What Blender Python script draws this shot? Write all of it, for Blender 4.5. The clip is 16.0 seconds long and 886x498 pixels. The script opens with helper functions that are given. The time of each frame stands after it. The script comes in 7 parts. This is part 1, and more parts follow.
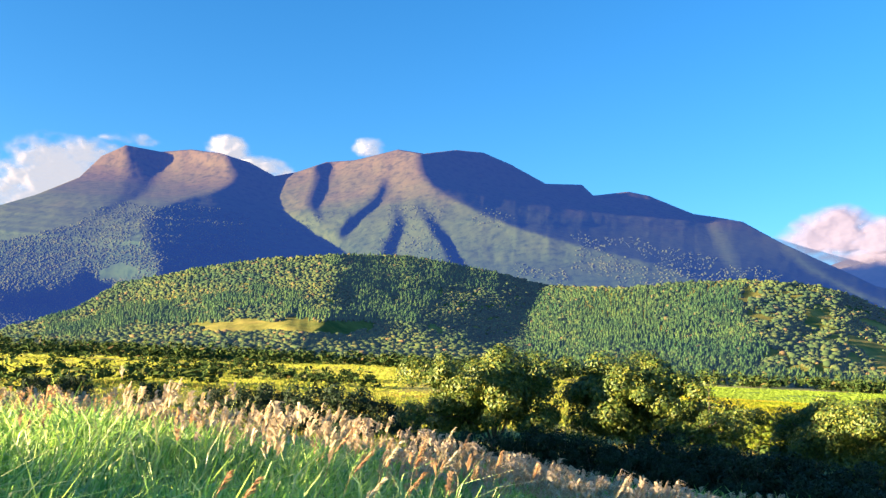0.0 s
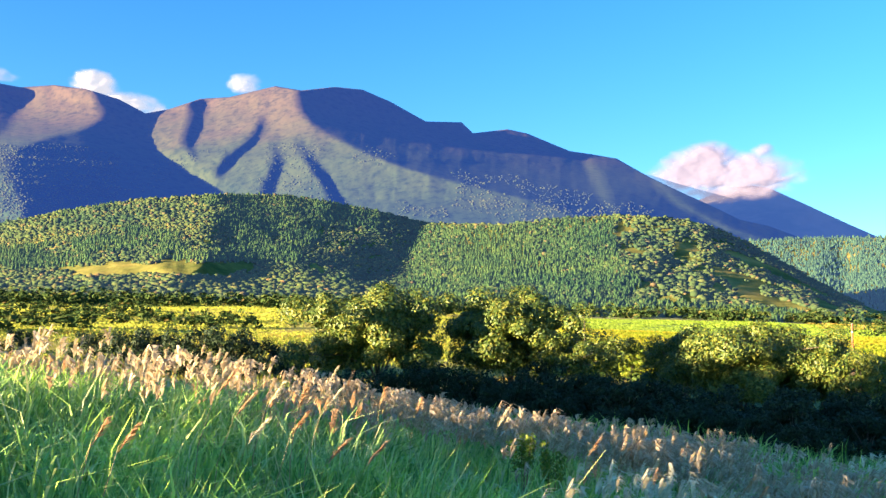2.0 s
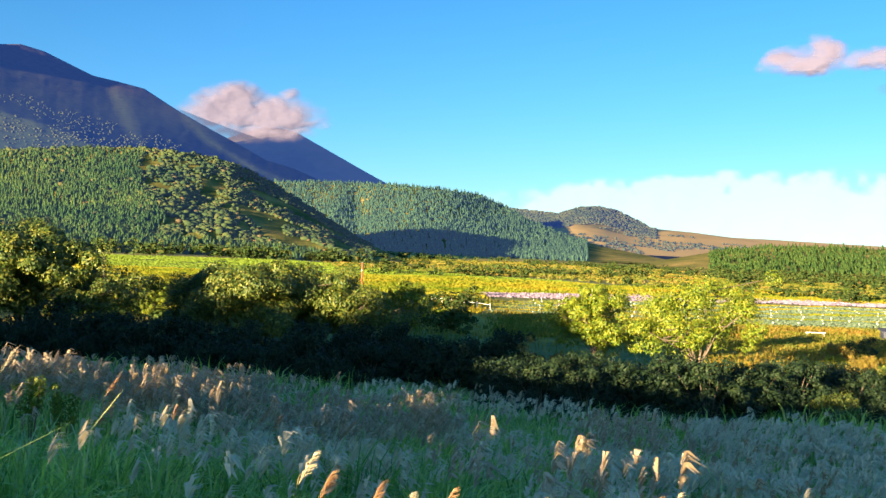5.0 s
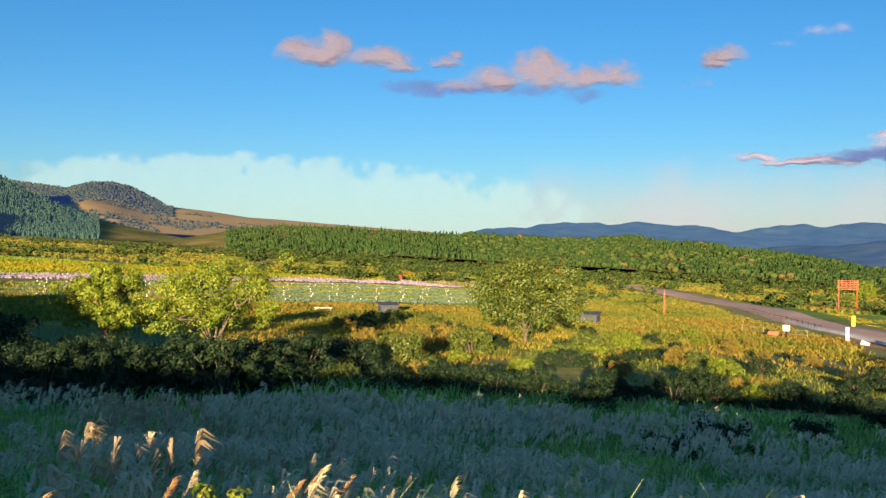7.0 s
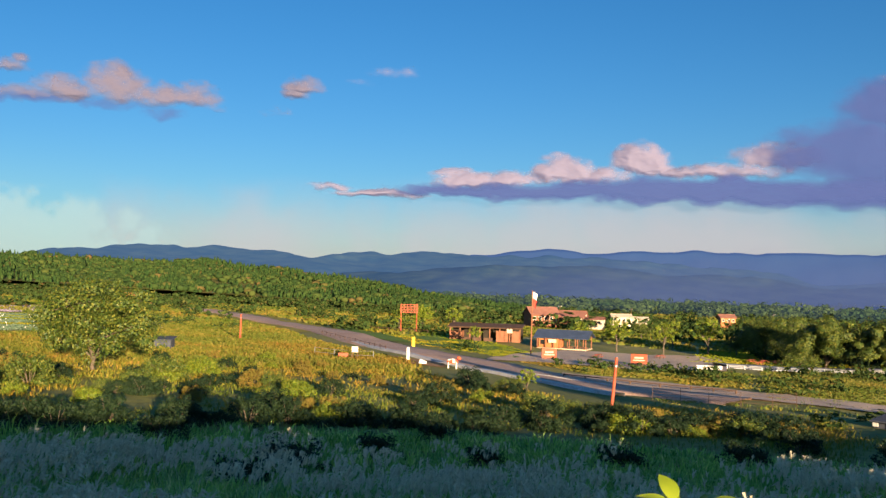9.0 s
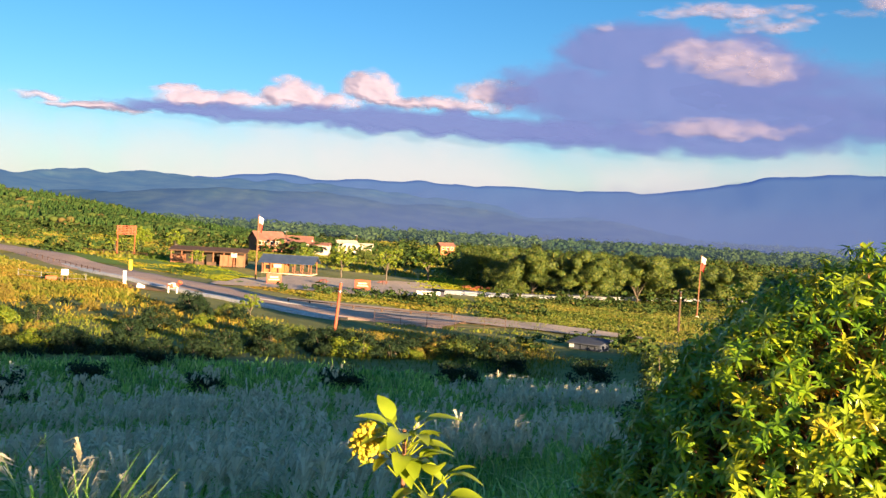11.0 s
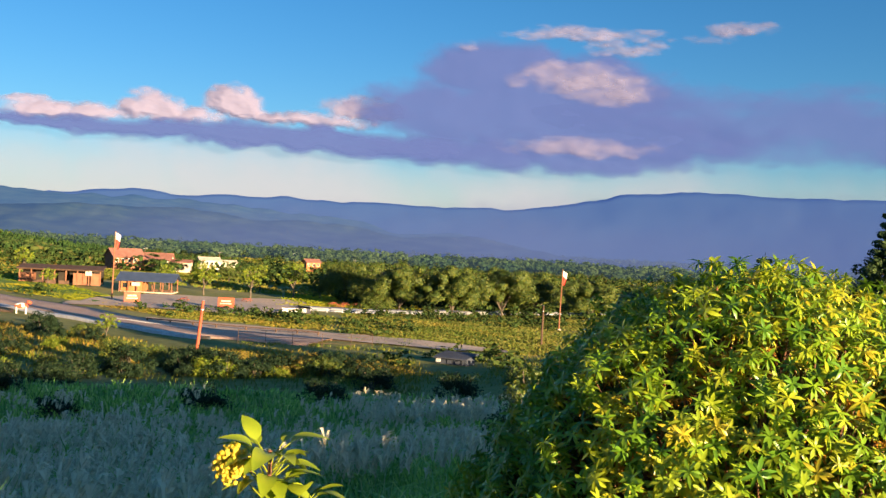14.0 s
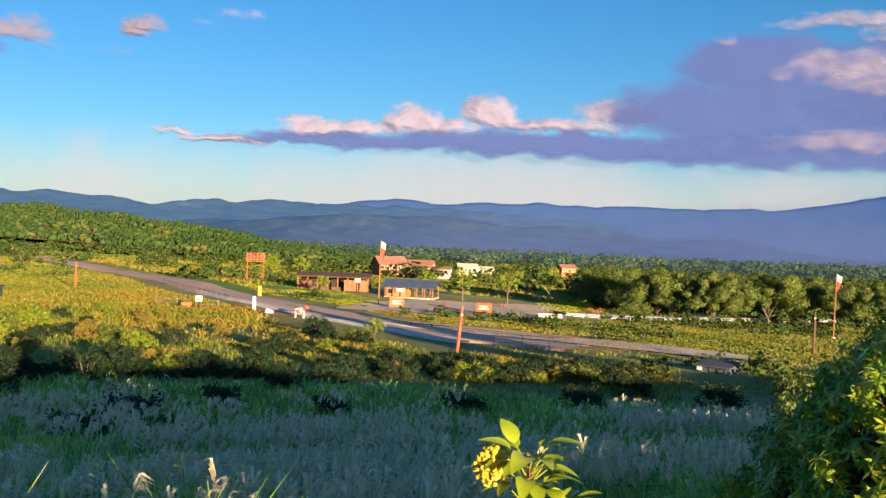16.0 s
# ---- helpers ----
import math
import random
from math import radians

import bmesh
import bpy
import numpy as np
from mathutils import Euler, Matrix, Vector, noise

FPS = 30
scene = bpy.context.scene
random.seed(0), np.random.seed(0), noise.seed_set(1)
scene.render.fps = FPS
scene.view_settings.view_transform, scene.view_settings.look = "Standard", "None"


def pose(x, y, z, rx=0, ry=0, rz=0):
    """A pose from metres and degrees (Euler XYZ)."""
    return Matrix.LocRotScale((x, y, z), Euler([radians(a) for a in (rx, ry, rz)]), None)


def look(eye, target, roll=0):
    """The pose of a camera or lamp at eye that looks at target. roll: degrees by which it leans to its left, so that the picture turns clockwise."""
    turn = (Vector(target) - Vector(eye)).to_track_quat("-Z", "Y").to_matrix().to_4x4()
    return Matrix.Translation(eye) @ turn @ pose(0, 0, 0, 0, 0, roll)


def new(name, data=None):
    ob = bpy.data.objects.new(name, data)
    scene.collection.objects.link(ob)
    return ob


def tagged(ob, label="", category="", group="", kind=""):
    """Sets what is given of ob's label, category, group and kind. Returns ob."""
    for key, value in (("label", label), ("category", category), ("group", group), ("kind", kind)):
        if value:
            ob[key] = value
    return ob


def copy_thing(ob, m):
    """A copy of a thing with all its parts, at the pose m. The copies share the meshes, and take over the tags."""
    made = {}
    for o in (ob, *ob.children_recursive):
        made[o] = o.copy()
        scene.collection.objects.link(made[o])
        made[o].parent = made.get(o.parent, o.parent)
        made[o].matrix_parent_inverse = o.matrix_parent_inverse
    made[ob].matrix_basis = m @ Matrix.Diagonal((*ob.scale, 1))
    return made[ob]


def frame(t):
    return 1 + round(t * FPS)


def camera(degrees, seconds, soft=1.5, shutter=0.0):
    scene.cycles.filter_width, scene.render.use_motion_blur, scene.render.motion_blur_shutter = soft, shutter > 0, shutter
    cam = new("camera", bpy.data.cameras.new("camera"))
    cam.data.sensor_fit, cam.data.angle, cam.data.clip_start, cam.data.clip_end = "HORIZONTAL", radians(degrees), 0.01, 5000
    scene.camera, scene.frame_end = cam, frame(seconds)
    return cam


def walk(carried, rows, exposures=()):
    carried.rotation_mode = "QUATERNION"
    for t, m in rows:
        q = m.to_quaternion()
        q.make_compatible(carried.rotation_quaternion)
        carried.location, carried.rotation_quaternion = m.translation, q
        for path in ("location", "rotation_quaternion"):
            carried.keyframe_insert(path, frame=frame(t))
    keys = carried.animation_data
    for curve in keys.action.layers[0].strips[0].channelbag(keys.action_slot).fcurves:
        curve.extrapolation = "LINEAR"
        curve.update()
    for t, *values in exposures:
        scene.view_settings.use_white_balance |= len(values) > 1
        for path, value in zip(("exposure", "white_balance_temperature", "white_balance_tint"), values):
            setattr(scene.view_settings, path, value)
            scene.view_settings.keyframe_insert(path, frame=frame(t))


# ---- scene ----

# ---------------------------------------------------------------- camera
# Heading in degrees to the left of +Y, tilt up, lean. The eye is the origin, on the brow of a grassy hill.
PATH = [(0, 1.70, 8.56, -1.69), (0.5, 0.53, 7.43, -1.22), (1, -0.41, 6.30, -0.56), (1.5, -2.26, 5.77, -0.28),
        (2, -5.65, 4.90, -0.08), (2.5, -7.61, 4.44, 0.14), (3, -9.32, 4.24, -0.17), (3.2, -10.83, 4.04, -0.51),
        (5.3, -38.87, 0.61, -0.44), (5.5, -42.03, 0.26, -0.47), (6, -48.60, 0.05, -1.24), (6.5, -55.73, 0.24, -1.36),
        (7, -63.00, 0.23, -0.70), (7.5, -68.99, 0.15, -0.40), (8, -76.42, 0.73, -1.00), (8.5, -83.34, 1.68, -1.18),
        (9, -88.36, 2.15, -1.40), (9.5, -93.00, 0.93, -1.81), (10, -100.06, -1.37, -2.53), (10.2, -102.44, -1.88, -2.99),
        (12.5, -106.30, -1.77, -3.07), (13, -107.11, -1.81, -2.99), (13.5, -109.62, -1.24, -2.81), (14, -113.16, -0.35, -2.90),
        (14.5, -113.06, 0.36, -2.58), (15, -107.75, 0.73, -2.70), (15.5, -101.63, 0.09, -2.34), (16, -97.67, -0.67, -1.96)]


def eye_pose(heading, tilt, lean):
    turn = Euler((0, 0, radians(heading))).to_matrix() @ Euler((radians(90 + tilt), 0, 0)).to_matrix()
    return (turn @ Euler((0, 0, radians(-lean))).to_matrix()).to_4x4()


cam = camera(50.6, 16.0, soft=1.45)
walk(cam, [(t, eye_pose(a, b, c)) for t, a, b, c in PATH],
     exposures=[(0.0, 2.82, 6650, 10), (1.5, 2.92, 6650, 10), (3.2, 3.0, 6700, 10), (5.5, 2.1, 6850, 10), (7.0, 1.65, 6750, 11), (9.0, 1.42, 6600, 12), (9.5, 1.56, 6750, 12), (10.0, 1.95, 7100, 12), (13.0, 2.05, 7100, 12), (14.0, 1.75, 6850, 11), (16.0, 1.75, 6850, 11)])

# ---------------------------------------------------------------- light
SUN_AZ, SUN_EL = 110.0, 6.5
world = bpy.data.worlds.new("sky")
scene.world = world
world.use_nodes = True
wn, wl = world.node_tree.nodes, world.node_tree.links
wn.clear()
sky = wn.new("ShaderNodeTexSky")
sky.sky_type = "NISHITA"
sky.sun_disc = False
sky.sun_elevation = radians(SUN_EL)
sky.sun_rotation = radians(-SUN_AZ)
sky.altitude = 850
sky.air_density, sky.dust_density, sky.ozone_density = 1.0, 0.8, 3.7
hue = wn.new("ShaderNodeHueSaturation")
hue.inputs["Saturation"].default_value = 1.14
hue.inputs["Hue"].default_value = 0.502
bg = wn.new("ShaderNodeBackground")
bg.inputs["Strength"].default_value = 0.067
wout = wn.new("ShaderNodeOutputWorld")
wl.new(sky.outputs[0], hue.inputs["Color"])
wl.new(hue.outputs[0], bg.inputs[0])
wl.new(bg.outputs[0], wout.inputs[0])

sun_data = bpy.data.lights.new("sun", "SUN")
sun_data.energy, sun_data.angle, sun_data.color = 5.0, radians(0.5), (1.0, 0.76, 0.46)
sun = new("sun", sun_data)
a, e = radians(SUN_AZ), radians(SUN_EL)
sun.matrix_world = look((-math.sin(a) * math.cos(e) * 50, math.cos(a) * math.cos(e) * 50, math.sin(e) * 50), (0, 0, 0))


# ---------------------------------------------------------------- arithmetic
def rng(seed):
    return np.random.default_rng(seed)


def hash_grid(ix, iy, seed):
    h = (ix * 374761393 + iy * 668265263 + seed * 974634777) & 0x7FFFFFFF
    h = ((h ^ (h >> 13)) * 1274126177) & 0x7FFFFFFF
    return ((h ^ (h >> 16)) & 0xFFFF) / 65535.0


def value_noise(x, y, seed=0):
    ix, iy = np.floor(x).astype(np.int64), np.floor(y).astype(np.int64)
    fx, fy = x - ix, y - iy
    fx, fy = fx * fx * (3 - 2 * fx), fy * fy * (3 - 2 * fy)
    n00, n10 = hash_grid(ix, iy, seed), hash_grid(ix + 1, iy, seed)
    n01, n11 = hash_grid(ix, iy + 1, seed), hash_grid(ix + 1, iy + 1, seed)
    return (n00 * (1 - fx) + n10 * fx) * (1 - fy) + (n01 * (1 - fx) + n11 * fx) * fy


def fbm(x, y, octaves=4, seed=0):
    """Smooth noise of several octaves, about -0.5 to 0.5."""
    total, amp, norm = 0.0, 1.0, 0.0
    for k in range(octaves):
        total = total + amp * value_noise(x * 2 ** k, y * 2 ** k, seed + 17 * k)
        norm += amp
        amp *= 0.5
    return total / norm - 0.5


def smooth(a, b, x):
    t = np.clip((x - a) / (b - a), 0, 1)
    return t * t * (3 - 2 * t)


def ground_z(x, y):
    """Height of the land: a plain that rises towards the mountains, and the brow on which the viewer stands."""
    x, y = np.asarray(x, float), np.asarray(y, float)
    c, s = math.cos(radians(25)), math.sin(radians(25))
    up = -s * x + c * y                      # towards the mountains
    side = c * x + s * y                     # to the right of that line
    rise = np.where(up > 0, up, -600 * (1 - np.exp(np.minimum(up, 0) / 600)))
    z = -10.5 + 0.05 * np.minimum(rise, 900) + 0.01 * np.maximum(rise - 900, 0)
    along = np.where(up > 0, np.exp(-(up / 70) ** 2), np.exp(-(np.maximum(-up - 70, 0) / 60) ** 2))
    right = 8.1 / (1 + (np.maximum(side, 0) / 22) ** 1.6)
    left = 8.1 * np.exp(-(np.maximum(-side - 60, 0) / 40) ** 2)
    z = z + along * np.where(side > 0, right, left)
    # an unseen shoulder added behind the viewer, shaped to keep the low sun off the slope
    crown = np.interp(up, [-90, -60, -31, -11, -5, 0, 6, 18, 26, 40, 80], [0, 2.0, 4.2, 6.3, 5.7, 5.6, 5.8, 2.8, 1.3, 0.7, 0.0])
    z = z + crown * np.exp(-((side + 48) / 20) ** 2)
    z = z + 0.9 * np.exp(-((x + 11) / 15) ** 2 - ((y - 43) / 13) ** 2)
    r = np.hypot(x, y)
    z = z + 0.5 * fbm(x / 9, y / 9, 3, 5) * smooth(3, 12, r) + 2.5 * fbm(x / 90, y / 90, 3, 8) * smooth(70, 250, r)
    return z


def place(az, r):
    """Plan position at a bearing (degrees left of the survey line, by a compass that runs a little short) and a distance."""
    az = np.radians(az * 1.0075 + 0.46)
    return -np.sin(az) * r, np.cos(az) * r


def stand(az, r):
    x, y = place(az, r)
    return float(x), float(y), float(ground_z(x, y))


# ---------------------------------------------------------------- mesh helpers
def grid_faces(rows, cols):
    i = np.arange(rows - 1)[:, None] * cols + np.arange(cols - 1)[None, :]
    return np.stack([i, i + 1, i + cols + 1, i + cols], -1).reshape(-1, 4)


def np_mesh(name, verts, faces, material, smooth_shade=False, index=None):
    """A mesh from arrays; faces is one array (n, k), or a list of such arrays."""
    groups = faces if isinstance(faces, list) else [faces]
    me = bpy.data.meshes.new(name)
    flat = np.concatenate([g.ravel() for g in groups]).astype(np.int32)
    sizes = np.concatenate([np.full(len(g), g.shape[1], np.int32) for g in groups])
    me.vertices.add(len(verts))
    me.vertices.foreach_set("co", np.asarray(verts, np.float32).ravel())
    me.loops.add(len(flat))
    me.loops.foreach_set("vertex_index", flat)
    me.polygons.add(len(sizes))
    starts = np.concatenate([[0], np.cumsum(sizes)[:-1]]).astype(np.int32)
    me.polygons.foreach_set("loop_start", starts)
    me.polygons.foreach_set("loop_total", sizes)
    me.polygons.foreach_set("use_smooth", np.full(len(sizes), smooth_shade))
    for m in (material if isinstance(material, (list, tuple)) else [material]):
        me.materials.append(m)
    if index is not None:
        me.polygons.foreach_set("material_index", np.asarray(index, np.int32))
    me.update(calc_edges=True)
    return me


def part(name, bm, material, parent, label=""):
    """Links a bmesh as one mesh object under a thing or a part."""
    me = bpy.data.meshes.new(name)
    bm.to_mesh(me)
    bm.free()
    me.materials.append(material)
    ob = new(name, me)
    ob.parent = parent
    if label:
        ob["label"] = label
    return ob


def np_part(name, verts, faces, material, parent, label="", smooth_shade=False):
    ob = new(name, np_mesh(name, verts, faces, material, smooth_shade))
    ob.parent = parent
    if label:
        ob["label"] = label
    return ob


def thing(name, m, label, category, group=""):
    ob = new(name)
    ob.matrix_basis = m
    return tagged(ob, label, category, group)


def box(bm, sx, sy, sz, m=Matrix(), bevel=0.0):
    made = bmesh.ops.create_cube(bm, size=1, matrix=m @ Matrix.Diagonal((sx, sy, sz, 1)))
    if bevel:
        edges = list({e for v in made["verts"] for e in v.link_edges})
        bmesh.ops.bevel(bm, geom=edges, offset=bevel, segments=1, affect="EDGES", profile=0.5)
    return bm


def cone(bm, r0, r1, h, m=Matrix(), seg=8):
    bmesh.ops.create_cone(bm, cap_ends=True, segments=seg, radius1=r0, radius2=r1, depth=h, matrix=m @ pose(0, 0, h / 2))
    return bm


def cube_part(name, size, at, material, parent, label="", bevel=0.01, turn=(0, 0, 0)):
    return part(name, box(bmesh.new(), *size, pose(*at, *turn), bevel), material, parent, label)


def post_part(name, r0, r1, h, at, material, parent, label="", turn=(0, 0, 0), seg=8):
    return part(name, cone(bmesh.new(), r0, r1, h, pose(*at, *turn), seg), material, parent, label)


# ---------------------------------------------------------------- materials
def nodes_of(name):
    m = bpy.data.materials.new(name)
    m.use_nodes = True
    n, l = m.node_tree.nodes, m.node_tree.links
    return m, n, l, n["Principled BSDF"]


def ramp_node(n, stops):
    r = n.new("ShaderNodeValToRGB")
    while len(r.color_ramp.elements) < len(stops):
        r.color_ramp.elements.new(0.5)
    for el, (p, c) in zip(r.color_ramp.elements, stops):
        el.position, el.color = p, (*c, 1)
    return r


def noise_node(n, l, scale, detail=4, coord="Object", rough=0.55):
    tc = n.new("ShaderNodeTexCoord")
    t = n.new("ShaderNodeTexNoise")
    t.inputs["Scale"].default_value, t.inputs["Detail"].default_value = scale, detail
    t.inputs["Roughness"].default_value = rough
    l.new(tc.outputs[coord], t.inputs["Vector"])
    return t


def mix_node(n, l, kind, fac, a, b):
    m = n.new("ShaderNodeMix")
    m.data_type, m.blend_type = "RGBA", kind
    for socket, v in (("Factor", fac), ("A", a), ("B", b)):
        target = next(i for i in m.inputs if i.name == socket and (i.type == "VALUE" if socket == "Factor" else i.type == "RGBA"))
        if isinstance(v, (int, float)):
            target.default_value = v
        elif isinstance(v, tuple):
            target.default_value = (*v, 1)
        else:
            l.new(v, target)
    return next(o for o in m.outputs if o.type == "RGBA")


def surface(name, stops, scale, rough=0.8, fine=8.0, bump=0.2, metal=0.0, coord="Object", spec=0.3, dist=0.05, patch=0.35):
    """Colour from noise at two scales, with a fine relief."""
    m, n, l, b = nodes_of(name)
    big, small = noise_node(n, l, scale, 4, coord), noise_node(n, l, scale * fine, 5, coord)
    r = ramp_node(n, stops)
    l.new(big.outputs["Fac"], r.inputs[0])
    g = ramp_node(n, [(0.25, (1 - patch,) * 3), (0.75, (1 + patch * 0.6,) * 3)])
    l.new(small.outputs["Fac"], g.inputs[0])
    l.new(mix_node(n, l, "MULTIPLY", 1.0, r.outputs[0], g.outputs[0]), b.inputs["Base Color"])
    b.inputs["Roughness"].default_value, b.inputs["Metallic"].default_value = rough, metal
    b.inputs["Specular IOR Level"].default_value = spec
    if bump:
        bp = n.new("ShaderNodeBump")
        bp.inputs["Strength"].default_value, bp.inputs["Distance"].default_value = bump, dist
        l.new(small.outputs["Fac"], bp.inputs["Height"])
        l.new(bp.outputs[0], b.inputs["Normal"])
    return m


def foliage(name, stops, rough=0.6, through_light=0.25, spec=0.25, patch=0.0, patch_stops=None, haze_glow=0.0):
    """Leaves and blades: the colour varies from piece to piece, and a little light shines through."""
    m, n, l, b = nodes_of(name)
    geo = n.new("ShaderNodeNewGeometry")
    r = ramp_node(n, stops)
    l.new(geo.outputs["Random Per Island"], r.inputs[0])
    col = r.outputs[0]
    if patch:
        t = noise_node(n, l, patch, 3)
        r2 = ramp_node(n, patch_stops)
        l.new(t.outputs["Fac"], r2.inputs[0])
        col = mix_node(n, l, "MULTIPLY", 1.0, col, r2.outputs[0])
    l.new(col, b.inputs["Base Color"])
    b.inputs["Roughness"].default_value = rough
    b.inputs["Specular IOR Level"].default_value = spec
    # distant leaves: a blue emission stands in for the haze
    if haze_glow:
        b.inputs["Emission Color"].default_value, b.inputs["Emission Strength"].default_value = (0.16, 0.32, 0.8, 1), haze_glow
    if through_light:
        tr = n.new("ShaderNodeBsdfTranslucent")
        l.new(col, tr.inputs["Color"])
        mx = n.new("ShaderNodeMixShader")
        mx.inputs[0].default_value = through_light
        l.new(b.outputs[0], mx.inputs[1])
        l.new(tr.outputs[0], mx.inputs[2])
        l.new(mx.outputs[0], n["Material Output"].inputs["Surface"])
    return m


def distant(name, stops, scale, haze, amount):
    """A far range, with the blue haze before it imitated by an emission."""
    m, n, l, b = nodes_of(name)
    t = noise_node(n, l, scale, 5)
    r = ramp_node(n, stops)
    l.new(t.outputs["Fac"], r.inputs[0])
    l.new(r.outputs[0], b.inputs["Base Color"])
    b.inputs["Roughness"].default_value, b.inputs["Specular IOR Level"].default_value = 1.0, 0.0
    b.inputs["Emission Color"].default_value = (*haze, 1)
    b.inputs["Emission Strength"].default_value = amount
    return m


M_GROUND = surface("meadow_earth", [(0.3, (0.14, 0.17, 0.04)), (0.5, (0.25, 0.25, 0.06)), (0.72, (0.36, 0.3, 0.1))], 0.02, 0.95, 40, 0.5, dist=0.3)
M_GREEN_FIELD = surface("green_field_grass", [(0.3, (0.10, 0.20, 0.012)), (0.7, (0.16, 0.27, 0.02))], 0.015, 0.9, 60, 0.4, dist=0.3)


def mountain_material():
    """Bare brown tops, scrub and grass below, dark thickets in patches."""
    m, n, l, b = nodes_of("mountain_slope")
    tc = n.new("ShaderNodeTexCoord")
    sep = n.new("ShaderNodeSeparateXYZ")
    l.new(tc.outputs["Object"], sep.inputs[0])
    big, mid = noise_node(n, l, 0.004, 5), noise_node(n, l, 0.045, 5, rough=0.7)
    h = n.new("ShaderNodeMath")
    h.operation = "MULTIPLY_ADD"
    l.new(big.outputs["Fac"], h.inputs[0])
    h.inputs[1].default_value = 420
    l.new(sep.outputs["Z"], h.inputs[2])
    mr = n.new("ShaderNodeMapRange")
    mr.inputs["From Min"].default_value, mr.inputs["From Max"].default_value = 480, 1230
    l.new(h.outputs[0], mr.inputs["Value"])
    r = ramp_node(n, [(0.0, (0.02, 0.037, 0.011)), (0.36, (0.039, 0.05, 0.013)), (0.6, (0.066, 0.053, 0.02)), (1.0, (0.08, 0.05, 0.03))])
    l.new(mr.outputs[0], r.inputs[0])
    g = ramp_node(n, [(0.34, (0.45, 0.56, 0.45)), (0.5, (1, 1, 1)), (0.68, (1.22, 1.15, 1.05))])
    l.new(mid.outputs["Fac"], g.inputs[0])
    l.new(mix_node(n, l, "MULTIPLY", 1.0, r.outputs[0], g.outputs[0]), b.inputs["Base Color"])
    b.inputs["Roughness"].default_value, b.inputs["Specular IOR Level"].default_value = 1.0, 0.05
    bp = n.new("ShaderNodeBump")
    bp.inputs["Strength"].default_value, bp.inputs["Distance"].default_value = 0.25, 6
    l.new(mid.outputs["Fac"], bp.inputs["Height"])
    l.new(bp.outputs[0], b.inputs["Normal"])
    # a blue emission over the slopes imitates three kilometres of haze
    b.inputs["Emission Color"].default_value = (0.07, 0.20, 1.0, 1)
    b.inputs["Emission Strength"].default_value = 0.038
    return m


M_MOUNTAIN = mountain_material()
# scrub and cone glow faintly blue, which paints haze onto them
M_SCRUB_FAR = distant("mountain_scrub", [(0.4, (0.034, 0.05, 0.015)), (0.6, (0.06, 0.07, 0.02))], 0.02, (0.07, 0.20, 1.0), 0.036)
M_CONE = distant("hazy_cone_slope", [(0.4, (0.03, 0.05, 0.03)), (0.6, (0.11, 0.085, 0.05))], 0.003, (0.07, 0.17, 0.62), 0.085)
M_HILL = surface("hill_floor", [(0.3, (0.08, 0.11, 0.028)), (0.5, (0.20, 0.19, 0.05)), (0.68, (0.38, 0.28, 0.09))], 0.02, 1.0, 12, 0.4, dist=1.0, spec=0.05)
M_CEDAR = foliage("cedar_needles", [(0.0, (0.026, 0.06, 0.019)), (0.6, (0.042, 0.085, 0.024)), (1.0, (0.07, 0.11, 0.028))], 0.9, 0.0, 0.04)
# hill and far woods carry painted-in haze, a weak blue emission
M_HILL_CEDAR = foliage("hill_cedar_needles", [(0.0, (0.03, 0.065, 0.02)), (0.6, (0.042, 0.085, 0.024)), (1.0, (0.065, 0.105, 0.027))], 0.9, 0.0, 0.04, 0.012, [(0.35, (0.7, 0.85, 0.95)), (0.65, (1.3, 1.2, 1.0))], haze_glow=0.011)
M_HILL_BROAD = foliage("hill_woodland_leaves", [(0.0, (0.032, 0.058, 0.02)), (0.6, (0.045, 0.072, 0.022)), (0.92, (0.07, 0.085, 0.025)), (1.0, (0.12, 0.085, 0.035))], 0.9, 0.0, 0.04, 0.012, [(0.35, (0.65, 0.8, 0.95)), (0.65, (1.35, 1.2, 1.0))], haze_glow=0.011)
M_CEDAR_FAR = foliage("far_cedar_needles", [(0.0, (0.03, 0.07, 0.04)), (1.0, (0.055, 0.11, 0.05))], 0.9, 0.0, 0.05, haze_glow=0.024)
M_BROAD = foliage("mixed_woodland_leaves", [(0.0, (0.028, 0.055, 0.017)), (0.6, (0.048, 0.08, 0.022)), (0.93, (0.075, 0.095, 0.025)), (1.0, (0.13, 0.09, 0.035))], 0.9, 0.0, 0.04)


